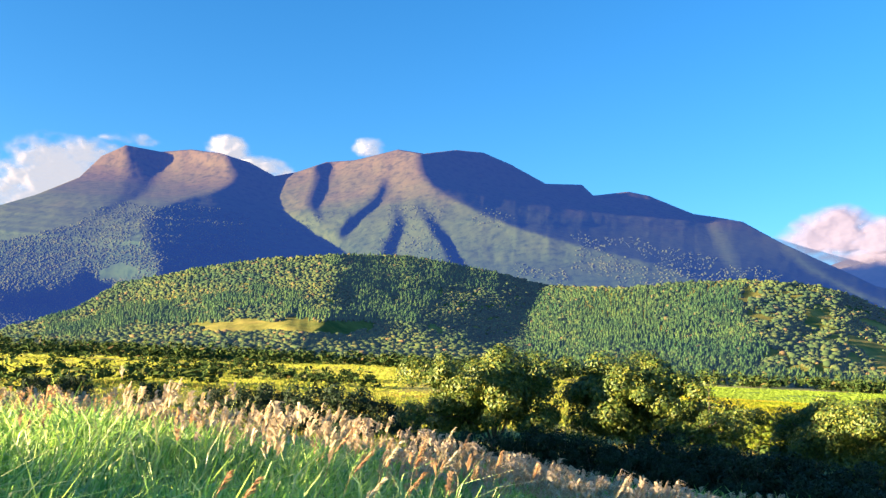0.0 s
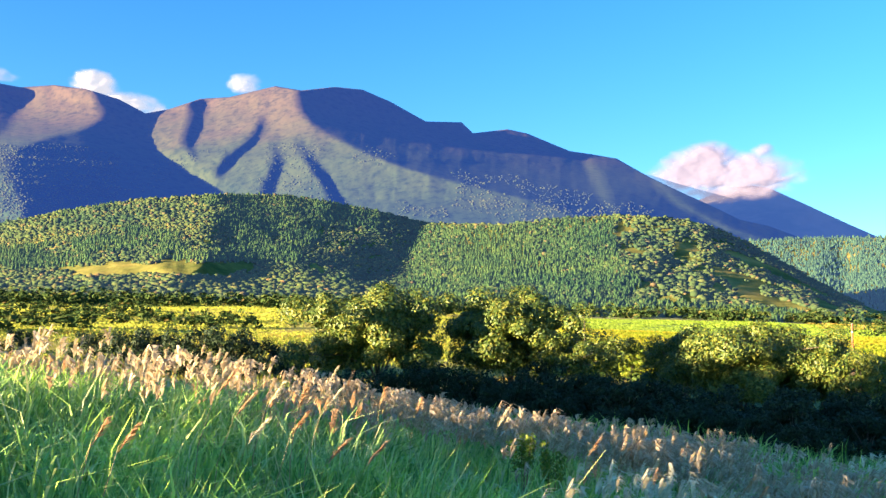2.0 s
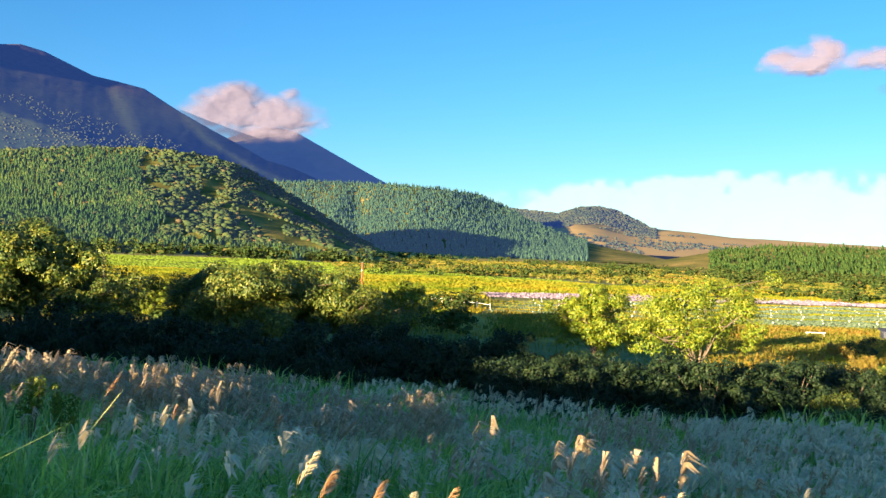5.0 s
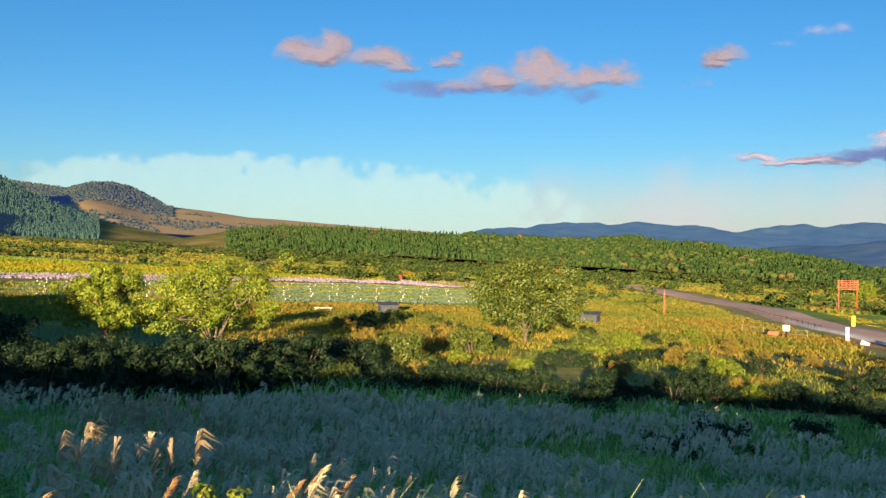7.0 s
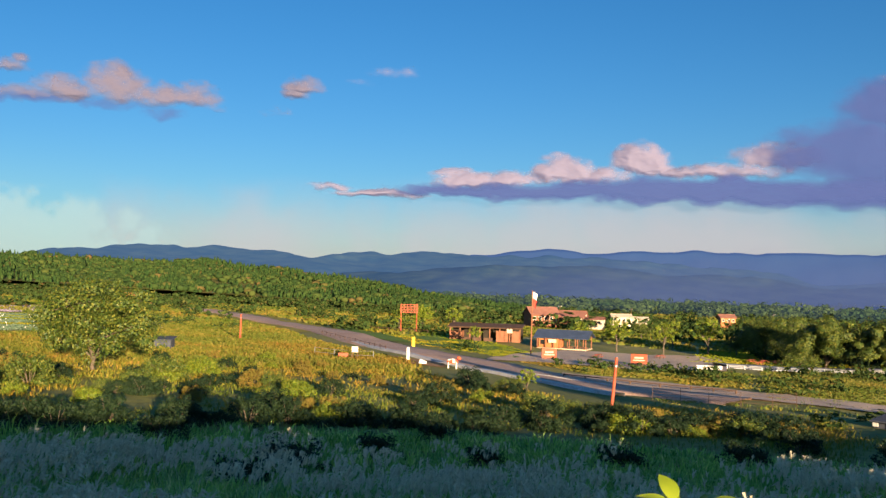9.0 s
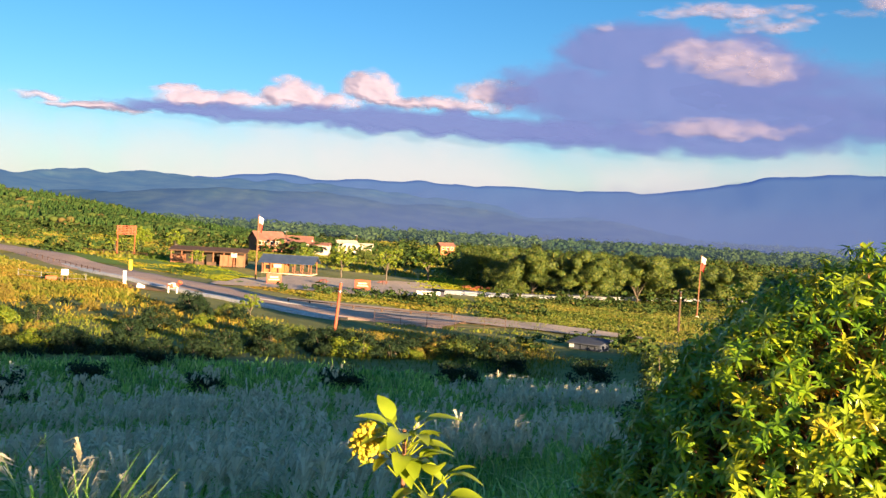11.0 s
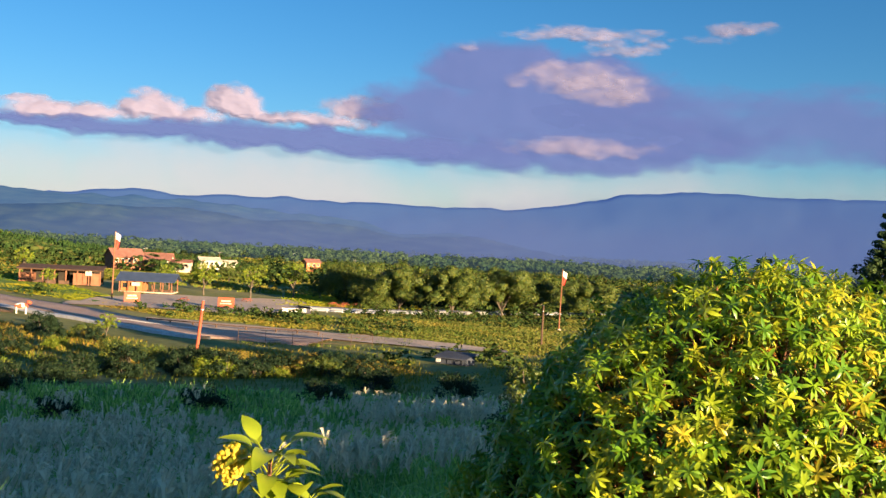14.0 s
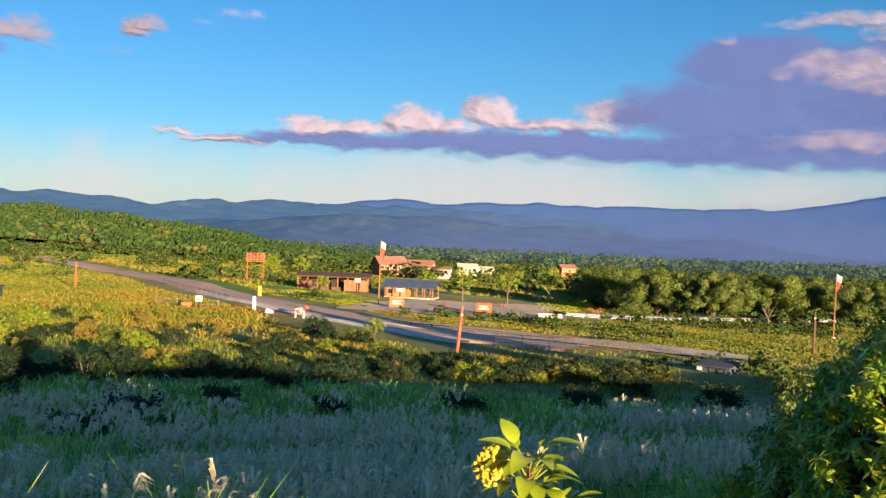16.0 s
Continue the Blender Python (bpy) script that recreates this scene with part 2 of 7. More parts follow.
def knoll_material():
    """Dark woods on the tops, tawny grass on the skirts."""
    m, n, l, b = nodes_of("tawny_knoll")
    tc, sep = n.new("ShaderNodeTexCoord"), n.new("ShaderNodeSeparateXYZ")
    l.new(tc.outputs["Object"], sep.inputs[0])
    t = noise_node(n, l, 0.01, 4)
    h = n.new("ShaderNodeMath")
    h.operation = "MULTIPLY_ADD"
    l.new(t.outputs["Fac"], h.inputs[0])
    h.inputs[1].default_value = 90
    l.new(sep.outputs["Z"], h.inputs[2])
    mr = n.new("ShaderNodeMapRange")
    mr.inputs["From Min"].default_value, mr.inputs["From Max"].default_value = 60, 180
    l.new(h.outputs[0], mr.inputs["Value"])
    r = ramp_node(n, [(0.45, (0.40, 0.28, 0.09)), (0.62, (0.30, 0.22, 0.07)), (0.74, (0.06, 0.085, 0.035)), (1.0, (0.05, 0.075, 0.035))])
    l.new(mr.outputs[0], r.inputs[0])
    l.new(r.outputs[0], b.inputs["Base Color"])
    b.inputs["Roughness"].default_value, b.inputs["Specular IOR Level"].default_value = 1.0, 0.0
    # faint blue emission painted in for the haze over the knoll
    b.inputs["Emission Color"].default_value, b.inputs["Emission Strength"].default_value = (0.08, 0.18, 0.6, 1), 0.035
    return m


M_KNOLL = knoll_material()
# blue of distance, given to these ranges as emission
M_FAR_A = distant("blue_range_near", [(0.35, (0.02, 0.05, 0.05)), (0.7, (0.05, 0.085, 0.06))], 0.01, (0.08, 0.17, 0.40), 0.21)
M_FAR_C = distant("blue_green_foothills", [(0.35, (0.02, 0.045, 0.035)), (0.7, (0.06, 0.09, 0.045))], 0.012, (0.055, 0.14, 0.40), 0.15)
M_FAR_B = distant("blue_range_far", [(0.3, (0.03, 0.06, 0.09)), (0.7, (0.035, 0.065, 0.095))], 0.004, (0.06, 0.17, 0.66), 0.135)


# ---------------------------------------------------------------- land
def ground():
    rad = np.concatenate([np.arange(0.0, 12, 0.5), np.geomspace(12, 4900, 190)])
    az = np.concatenate([np.arange(-180, -142, 2.0), np.arange(-142, 40, 0.4), np.arange(40, 180.1, 2.0)])
    r, a = np.meshgrid(np.maximum(rad, 0.02), az, indexing="ij")
    x, y = place(a, r)
    x, y = x + 0.37, y - 0.23
    v = np.stack([x, y, ground_z(x, y)], -1).reshape(-1, 3)
    ob = new("ground", np_mesh("ground", v, grid_faces(len(rad), len(az))[:, ::-1], M_GROUND, True))
    return tagged(ob, "rolling highland meadow of dry and green grass", "ground", kind="structure")


def slope(az, v, top, foot, r0, r1, relief, power=1.0):
    """A point of a hillside: v runs from its foot (0) to its skyline (1), and on over the back."""
    el1 = np.interp(-az, [-p[0] for p in top], [p[1] for p in top])
    el0 = np.interp(-az, [-p[0] for p in foot], [p[1] for p in foot])
    front = np.minimum(v, 1)
    el = el0 + (el1 - el0) * front
    even = sum(np.interp(-az - k, [-p[0] for p in top], [p[1] for p in top]) for k in (-6, -4, -2, 0, 2, 4, 6)) / 7
    rise = np.clip((el - el0) / np.maximum(even - el0, 0.3), 0, 1.4)
    r = r0 + (r1 - r0) * rise ** power - relief(az, el) * smooth(0.0, 0.4, front)
    z = r * np.tan(np.radians(el))
    back = np.maximum(v - 1, 0)
    r2 = r + back * (r1 - r0) * 1.2
    z = z * (1 - back * 0.9) - back * 30
    x, y = place(az, r2)
    return np.stack([x, y, z], -1)


def hillside(name, az, rows, shape, material, label, category):
    v = np.concatenate([np.linspace(-0.0, 1, rows), np.linspace(1.1, 2, 6)])
    vv, aa = np.meshgrid(v, az, indexing="ij")
    p = slope(aa, vv, *shape).reshape(-1, 3)
    ob = new(name, np_mesh(name, p, grid_faces(len(v), len(az)), material, True))
    return tagged(ob, label, category, kind="structure")


def crest(az, el, line, height, w_left, w_right, fall=0.0):
    """A spur that runs down the face along line, gentle to its left and steep to its right, where the face may fall away further."""
    c = np.interp(-el, [-p[1] for p in line], [p[0] for p in line])
    s = az - c
    return height * np.where(s > 0, np.exp(-np.maximum(s, 0) / w_left), np.exp(np.minimum(s, 0) / w_right)) + fall * np.minimum(s, 0)


def ragged(amount, seed, top):
    """A skyline with small wooded bumps along it."""
    a = np.arange(top[0][0], top[-1][0], -0.25)
    el = np.interp(-a, [-p[0] for p in top], [p[1] for p in top]) + amount * 2 * fbm(a * 0.9, a * 0, 4, seed)
    return list(zip(a.tolist(), el.tolist()))


# main massif
TOP_MAIN = [(40, 4), (30, 8.0), (25, 10.2), (22.8, 11.43), (21.7, 12.76), (20.4, 13.54), (18.4, 13.37), (16.7, 13.67), (15, 13.61),
            (13.2, 13.2), (11.7, 12.5), (10.4, 12.82), (8.6, 13.54), (6.9, 13.74), (4.2, 14.52), (2.6, 14.33), (0.6, 14.61), (-1.1, 14.49),
            (-2.8, 13.81), (-5, 12.65), (-7.2, 12.6), (-7.9, 11.94), (-10, 12.16), (-11.2, 11.9), (-13.8, 10.78), (-15.2, 10.54),
            (-16.6, 10.25), (-18.6, 9.04), (-20.6, 7.99), (-22, 7.29), (-23.6, 6.41), (-25.2, 5.98), (-26.8, 5.28), (-28.4, 4.81), (-31, 3.9), (-34, 2.9), (-40, 1.5)]
FOOT_MAIN = [(40, 2.5), (0, 2.8), (-20, 2.2), (-40, 0.6)]


# spurs and hollows of the massif, from the left: where each begins (bearing, height), and how fast the face then draws back per degree
FOLDS = [([(34.0, 9), (36, 4)], -14),
         ([(20.8, 13.3), (20.1, 12.3), (20.2, 11.1), (21.2, 10.1), (22, 7)], 44),
         ([(17.9, 13.1), (18.55, 12.1), (18.75, 11.3), (19.7, 10.2), (21.8, 9.6), (21.9, 7)], -48),
         ([(14.7, 13.3), (13.5, 12.2), (14.3, 11.5), (16.6, 10.85), (18.9, 10.0), (19.2, 9.3), (18.6, 8.0), (17.9, 6.4)], 42),
         ([(11.0, 12.5), (12.0, 10.9), (10.3, 10.1), (10.5, 9.5), (9.6, 9.0), (7.4, 8.75), (8.0, 7.6)], -62),
         ([(9.35, 12.7), (9.0, 12.0), (9.9, 11.2), (9.26, 10.5), (7.4, 8.7)], 62),
         ([(8.4, 12.3), (8.45, 11.8), (8.9, 10.9), (9.1, 10.4), (7.39, 8.7)], -58),
         ([(4.9, 12.5), (5.95, 11.1), (7.8, 9.8), (7.3, 8.7), (7.7, 7.5)], 62),
         ([(4.8, 12.4), (4.4, 11.75), (6.3, 10.4), (7.0, 9.3), (7.7, 8.1), (7.68, 7)], -48),
         ([(4.3, 11.3), (4.05, 11.0), (4.4, 9.8), (4.9, 8.7), (5.1, 7)], 64),
         ([(4.29, 11.3), (3.7, 10.8), (3.9, 9.6), (4.3, 8.7), (4.4, 7)], -48),
         ([(2.9, 11.3), (2.65, 10.8), (2.0, 9.8), (1.1, 8.3), (0.4, 7)], 64),
         ([(2.89, 11.3), (2.3, 10.85), (1.3, 9.7), (0.4, 8.3), (-0.4, 7)], -38),
         ([(2.88, 14.3), (2.9, 13.4), (2.35, 12.75), (0.9, 11.6), (-1.2, 10.8), (-4.95, 9.4), (-9.4, 8.4), (-12, 7.8), (-16, 6)], 58),
         ([(-14.55, 10.5), (-15.0, 9.7), (-15.1, 8.9), (-15.07, 8.2), (-15.9, 7.5), (-17, 6)], -70),
         ([(-15.1, 10.1), (-16.0, 8.7), (-16.2, 7.8), (-16.2, 7.3), (-17.01, 6)], 44),
         ([(-18.6, 8.6), (-19.6, 7.5), (-21.0, 6.7), (-24, 5)], -70),
         ([(-19.2, 8.6), (-20.4, 7.5), (-22.4, 6.2), (-26, 5)], 26)]


def folds(az, el):
    """How far the face draws back at a bearing from the main face below the summit, over its spurs and hollows."""
    edge = [np.full_like(az, 44.0)]
    for line, _ in FOLDS:
        b = sum(np.interp(-el - k, [-p[1] for p in line], [p[0] for p in line]) for k in (-0.7, -0.35, 0.0, 0.35, 0.7)) / 5
        edge.append(np.minimum(edge[-1], b))
    edge.append(np.full_like(az, -44.0))
    face = np.interp(-el, [-14, -8], [3.4, 0.9])
    back = np.zeros_like(az)
    for k, (_, rate) in enumerate(FOLDS):
        wide = edge[k + 1] - edge[k + 2]
        back = back + rate * (np.clip(edge[k + 1] - az, 0, wide) - np.clip(edge[k + 1] - face, 0, wide))
    return back


def relief_main(az, el):
    shift = 0.4 * fbm(az * 0.6, el * 0.9, 4, 12)
    d = 600 - sum(folds(az + k + shift, el) for k in (-0.22, 0.0, 0.22)) / 3
    tall = smooth(14.5, 8, el)
    return d + 18 * fbm(az * 0.55 + 5, el * 0.8 + 0.25 * az, 3, 31) + (4 + 6 * tall) * fbm(az * 2.1, el * 1.5 + 0.5 * az, 5, 77)


SHAPE_MAIN = (TOP_MAIN, FOOT_MAIN, 2150.0, 3700.0, relief_main, 0.85)
# cone behind it
SHAPE_CONE = ([(-12, 3), (-18, 5.6), (-21.2, 7.6), (-23.4, 8.35), (-24.4, 8.36), (-25.3, 8.16), (-27.3, 7.09), (-29.3, 5.99), (-30.8, 5.19), (-32.7, 4.39), (-37, 3.0), (-42, 1.5)],
              [(-12, 2), (-42, 1)], 3600.0, 4500.0, lambda a, e: 160 * fbm(a * 0.6, e, 4, 3) - 6 * (a + 24) ** 2 * 0.3, 1.0)
# cedar-clad slope to the right of the massif
SHAPE_SLOPE = ([(-16, 4.0), (-21.2, 5.21), (-23.8, 5.14), (-27.6, 5.21), (-31.3, 5.1), (-34, 4.86), (-36.4, 4.56), (-38.1, 3.8), (-39.5, 2.97), (-41.9, 1.97), (-44, 1.4), (-48, 0.6)],
               [(-16, 1.2), (-48, 0.4)], 1000.0, 1700.0,
               lambda a, e: 120 * np.exp(-((a + 33.5) / 4.5) ** 2) - 45 * np.exp(-((a + 28.9) / 0.7) ** 2) + 60 * fbm(a * 0.4, e * 0.6, 3, 9), 1.0)
# double knoll
SHAPE_KNOLL = ([(-34, 3.6), (-36.1, 4.0), (-38.5, 3.7), (-39.5, 3.58), (-41.2, 3.39), (-42.6, 3.81), (-43.6, 3.82), (-44.6, 3.62), (-46, 2.95), (-46.7, 2.52), (-49, 2.29), (-51.3, 1.97), (-53, 1.88), (-57, 1.6), (-63, 1.2), (-70, 0.4)],
               [(-34, 1.2), (-45, 1.0), (-60, 0.3), (-70, -0.4)], 1500.0, 2300.0, lambda a, e: 180 * np.exp(-((a + 43) / 2.2) ** 2) + 60 * fbm(a * 0.5, e, 3, 4), 1.0)
# wooded hills before the massif
SHAPE_HILL_L = ([(34, 0.8), (27, 2.2), (22.4, 3.86), (20.2, 5.51), (18.1, 6.06), (15.1, 6.82), (11.9, 7.49), (8.4, 7.85), (5, 8.0), (2.5, 7.92), (0.2, 7.56), (-2.2, 7.12), (-4.9, 6.5), (-8.3, 5.5), (-12, 4.0), (-16, 1.5)],
                [(34, 0.6), (14, 1.75), (2, 1.6), (-8, 1.2), (-16, 0.8)], 470.0, 980.0,
                lambda a, e: 62 * np.exp(-((a - 7) / 10) ** 2) + 35 * crest(a, e, [(7.5, 8), (8, 4), (11, 1)], 1, 6, 1.5) + 60 * fbm(a * 0.35, e * 0.5, 4, 21), 1.0)
SHAPE_HILL_R = ([(6, 1.2), (2, 3.2), (-0.9, 4.73), (-3.5, 5.96), (-5.6, 6.5), (-8, 6.4), (-10, 6.37), (-13.5, 6.75), (-16.2, 6.87), (-18.6, 6.7), (-20.6, 6.5), (-21.9, 6.1), (-23.6, 5.3), (-25.2, 4.3), (-26.8, 3.3), (-28.3, 2.3), (-29.3, 1.7), (-32, 0.5)],
                [(6, 1.0), (-8, 1.3), (-15, 0.8), (-22, 0.4), (-32, 0.2)], 440.0, 880.0,
                lambda a, e: 75 * np.exp(-((a + 21) / 13) ** 2) + 50 * fbm(a * 0.35, e * 0.6, 4, 44) + 40 * crest(a, e, [(-23.0, 7), (-25.5, 4), (-28.5, 1)], 1, 5, 2.2), 1.0)
# wooded rise that closes the plain to the right
SHAPE_RISE = ([(-46, 0.4), (-50, 1.1), (-51, 1.3), (-54.3, 1.5), (-58, 1.35), (-61.5, 1.15), (-65.2, 1.1), (-68, 0.95), (-72, 0.9), (-74.6, 1.1), (-76.3, 0.8), (-79.2, 0.6), (-81.7, 0.35), (-84.7, -0.1), (-88.1, -0.8), (-92, -1.2), (-96, -1.6), (-104, -2.2)],
              [(-46, -0.2), (-60, -0.2), (-75, -0.9), (-104, -2.4)], 620.0, 900.0, lambda a, e: 60 * fbm(a * 0.3, e, 3, 14), 1.0)
# far ranges
SHAPE_FAR_A = (ragged(0.2, 3, [(-60, 0.8), (-66.9, 1.59), (-69, 1.74), (-71.4, 1.99), (-73, 1.82), (-75.3, 2.0), (-77.9, 1.75), (-80.6, 1.39), (-82.6, 1.86), (-84, 1.96), (-85.1, 1.75), (-87.2, 1.96), (-89.1, 1.78), (-91.6, 1.84), (-94.5, 1.85), (-97.5, 1.76), (-100.9, 1.54), (-103.6, 1.34), (-106.4, 1.31), (-108.4, 0.9), (-109.8, 0.46), (-113.2, 0.63), (-115.9, 0.43), (-117.2, 0.1), (-120, -0.6), (-126, -1.0)]),
               [(-60, -0.4), (-126, -1.2)], 2600.0, 3900.0, lambda a, e: 380 * fbm(a * 0.25, e * 0.8, 4, 6), 1.0)
SHAPE_FAR_B = (ragged(0.12, 4, [(-84, 1.0), (-92.2, 2.05), (-94.8, 2.27), (-96.8, 2.05), (-99.5, 2.21), (-102.9, 2.32), (-106.3, 2.23), (-109.7, 2.26), (-113.1, 2.22), (-116.5, 2.24), (-120, 2.67), (-123.3, 3.38), (-126.5, 3.7), (-129.7, 3.72), (-132.8, 3.57), (-137.7, 3.65), (-143, 3.3), (-150, 2.0), (-160, 1)]),
               [(-84, -0.6), (-160, -0.8)], 4300.0, 4700.0, lambda a, e: 50 * fbm(a * 0.3, e * 0.5, 3, 16), 1.0)
SHAPE_FAR_C = (ragged(0.14, 5, [(-76, -0.4), (-81.6, 0.5), (-86.8, 0.75), (-89.2, 1.15), (-91.4, 1.3), (-94.4, 1.15), (-97, 1.4), (-99, 1.1), (-101.7, 0.85), (-104.4, 0.9), (-107.2, 0.75), (-109.3, 0.35), (-110.6, 0.2), (-112.7, 0.4), (-114.7, 0.5), (-116.4, 0.15), (-119, -0.3), (-124, -0.9)]),
               [(-76, -0.9), (-124, -1.4)], 2000.0, 2500.0, lambda a, e: 200 * fbm(a * 0.3, e * 0.8, 4, 26), 1.0)

ground()
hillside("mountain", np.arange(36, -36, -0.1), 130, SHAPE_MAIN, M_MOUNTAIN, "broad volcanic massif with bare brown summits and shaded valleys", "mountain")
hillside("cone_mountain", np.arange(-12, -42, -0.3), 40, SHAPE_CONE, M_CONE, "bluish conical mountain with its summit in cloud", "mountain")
hillside("cedar_slope", np.arange(-16, -48, -0.2), 40, SHAPE_SLOPE, M_HILL, "long slope planted with dense dark cedars", "hill")
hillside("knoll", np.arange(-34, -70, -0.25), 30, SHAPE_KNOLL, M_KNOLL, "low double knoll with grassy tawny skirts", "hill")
hillside("wooded_hill", np.arange(34, -16, -0.2), 50, SHAPE_HILL_L, M_HILL, "rounded hill covered with mixed dark woodland", "hill")
hillside("wooded_hill", np.arange(6, -32, -0.2), 50, SHAPE_HILL_R, M_HILL, "rounded hill with sunlit cedars and scrub", "hill")
hillside("wooded_rise", np.arange(-46, -104, -0.25), 14, SHAPE_RISE, M_HILL, "low wooded rise at the edge of the plain", "hill")
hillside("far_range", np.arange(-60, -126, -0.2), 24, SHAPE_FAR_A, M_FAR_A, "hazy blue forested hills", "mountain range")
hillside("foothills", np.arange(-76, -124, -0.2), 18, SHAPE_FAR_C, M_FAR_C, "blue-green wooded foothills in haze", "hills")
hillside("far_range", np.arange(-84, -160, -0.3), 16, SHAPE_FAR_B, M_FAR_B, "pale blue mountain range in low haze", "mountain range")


# ---------------------------------------------------------------- woods
def cedar_shape(seed, tiers=3, sides=6):
    g = rng(seed)
    v, f = [], []
    for k in range(tiers):
        z0, z1 = k / tiers * 0.82 + 0.04, min(1.0, (k + 1.7) / tiers * 0.86 + 0.06)
        rad = 0.5 * (1 - k / tiers * 0.75)
        base = len(v)
        for s in range(sides):
            t = 2 * math.pi * (s + g.uniform(-0.3, 0.3)) / sides + k
            q = rad * g.uniform(0.7, 1.15)
            v.append((q * math.cos(t), q * math.sin(t), z0 + g.uniform(-0.05, 0.05)))
        v.append((g.uniform(-0.04, 0.04), g.uniform(-0.04, 0.04), 1.0 if k == tiers - 1 else z1))
        f += [(base + s, base + (s + 1) % sides, base + sides) for s in range(sides)]
    return np.array(v), np.array(f)


def clump_shape(seed, sub=2, rough=0.35):
    bm = bmesh.new()
    bmesh.ops.create_icosphere(bm, subdivisions=sub, radius=0.5)
    g = rng(seed)
    v = np.array([q.co[:] for q in bm.verts])
    v *= 1 + g.uniform(-rough, rough, (len(v), 1))
    v[:, 2] = v[:, 2] * 0.95 + 0.42
    f = np.array([[q.index for q in p.verts] for p in bm.faces])
    bm.free()
    return v, f


def scatter(name, shapes, pts, width, height, material, label, category, seed, lean=None, rounded=False):
    """Many pieces joined into one object of uncountable stuff."""
    g = rng(seed)
    pts = np.asarray(pts)
    pick, turn = g.integers(0, len(shapes), len(pts)), g.uniform(0, 2 * np.pi, len(pts))
    if lean is not None:
        turn = lean + g.normal(size=len(pts)) * 0.7
    V, F, base = [], [], 0
    for k, (sv, sf) in enumerate(shapes):
        i = np.where(pick == k)[0]
        if not len(i):
            continue
        c, s = np.cos(turn[i])[:, None], np.sin(turn[i])[:, None]
        x = (sv[None, :, 0] * c - sv[None, :, 1] * s) * width[i][:, None] + pts[i, 0][:, None]
        y = (sv[None, :, 0] * s + sv[None, :, 1] * c) * width[i][:, None] + pts[i, 1][:, None]
        z = sv[None, :, 2] * height[i][:, None] + pts[i, 2][:, None]
        V.append(np.stack([x, y, z], -1).reshape(-1, 3))
        F.append((sf[None] + (np.arange(len(i)) * len(sv))[:, None, None] + base).reshape(-1, sf.shape[1]))
        base += len(i) * len(sv)
    ob = new(name, np_mesh(name, np.concatenate(V), np.concatenate(F), material, rounded))
    return tagged(ob, label, category, kind="stuff")


CEDARS = [cedar_shape(k) for k in range(5)]
CLUMPS_FAR = [clump_shape(k + 20, 1) for k in range(5)]


def on_slope(n, seed, az0, az1, shape, v0=0.0, v1=1.0, keep=None):
    g = rng(seed)
    az, v = g.uniform(az1, az0, n), v0 + (v1 - v0) * g.uniform(0, 1, n) ** 0.9
    if keep is not None:
        k = keep(az, v, g)
        az, v = az[k], v[k]
    p = slope(az, v, *shape)
    return p[p[:, 2] > ground_z(p[:, 0], p[:, 1]) - 2.0], g


def wood(name, n, seed, az0, az1, shape, kind, size, material, label, v0=0.0, v1=1.0, keep=None):
    p, g = on_slope(n, seed, az0, az1, shape, v0, v1, keep)
    p[:, 2] -= 0.4
    if kind == "cedar":
        h = size * g.uniform(0.75, 1.2, len(p))
        return scatter(name, CEDARS, p, h * g.uniform(0.5, 0.68, len(p)), h, material, label, "trees", seed, rounded=True)
    h = size * g.uniform(0.55, 1.25, len(p))
    return scatter(name, CLUMPS_FAR, p, h * g.uniform(0.9, 1.5, len(p)), h, material, label, "trees", seed, rounded=True)


def in_patch(scale, level, seed, sign=1):
    return lambda a, v, g: sign * (fbm(a / scale, v * 14 / scale, 3, seed) - level) > 0


def glade(a, v):
    """The tawny clearing low on the left hill."""
    w = fbm(a * 0.7, v * 9, 3, 15)
    return (np.abs(a - 10.6 + 6 * w) < 5.2) & (np.abs(v - 0.31 - 0.012 * (10.6 - a) + 0.2 * w) < 0.075)


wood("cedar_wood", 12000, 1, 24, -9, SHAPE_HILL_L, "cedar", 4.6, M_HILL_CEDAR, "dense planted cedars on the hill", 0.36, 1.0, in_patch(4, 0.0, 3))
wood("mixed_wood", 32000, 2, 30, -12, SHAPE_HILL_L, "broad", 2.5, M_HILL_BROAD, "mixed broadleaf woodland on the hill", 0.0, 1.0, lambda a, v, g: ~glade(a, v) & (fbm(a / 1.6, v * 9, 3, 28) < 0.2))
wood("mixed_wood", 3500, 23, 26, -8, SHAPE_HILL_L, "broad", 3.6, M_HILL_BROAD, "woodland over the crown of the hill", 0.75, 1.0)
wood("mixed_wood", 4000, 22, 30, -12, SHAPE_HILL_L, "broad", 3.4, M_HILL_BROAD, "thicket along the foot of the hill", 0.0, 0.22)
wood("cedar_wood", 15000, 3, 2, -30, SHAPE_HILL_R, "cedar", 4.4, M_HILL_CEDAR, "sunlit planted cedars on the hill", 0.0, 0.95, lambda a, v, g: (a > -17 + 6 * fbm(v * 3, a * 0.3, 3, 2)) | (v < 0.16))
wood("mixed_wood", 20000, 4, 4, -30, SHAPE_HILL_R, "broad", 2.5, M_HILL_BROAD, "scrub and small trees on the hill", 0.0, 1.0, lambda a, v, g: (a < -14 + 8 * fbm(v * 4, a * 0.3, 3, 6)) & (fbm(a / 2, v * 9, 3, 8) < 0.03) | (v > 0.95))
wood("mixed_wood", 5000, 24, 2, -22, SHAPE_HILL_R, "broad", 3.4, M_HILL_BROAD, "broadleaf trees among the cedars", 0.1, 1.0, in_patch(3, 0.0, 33))
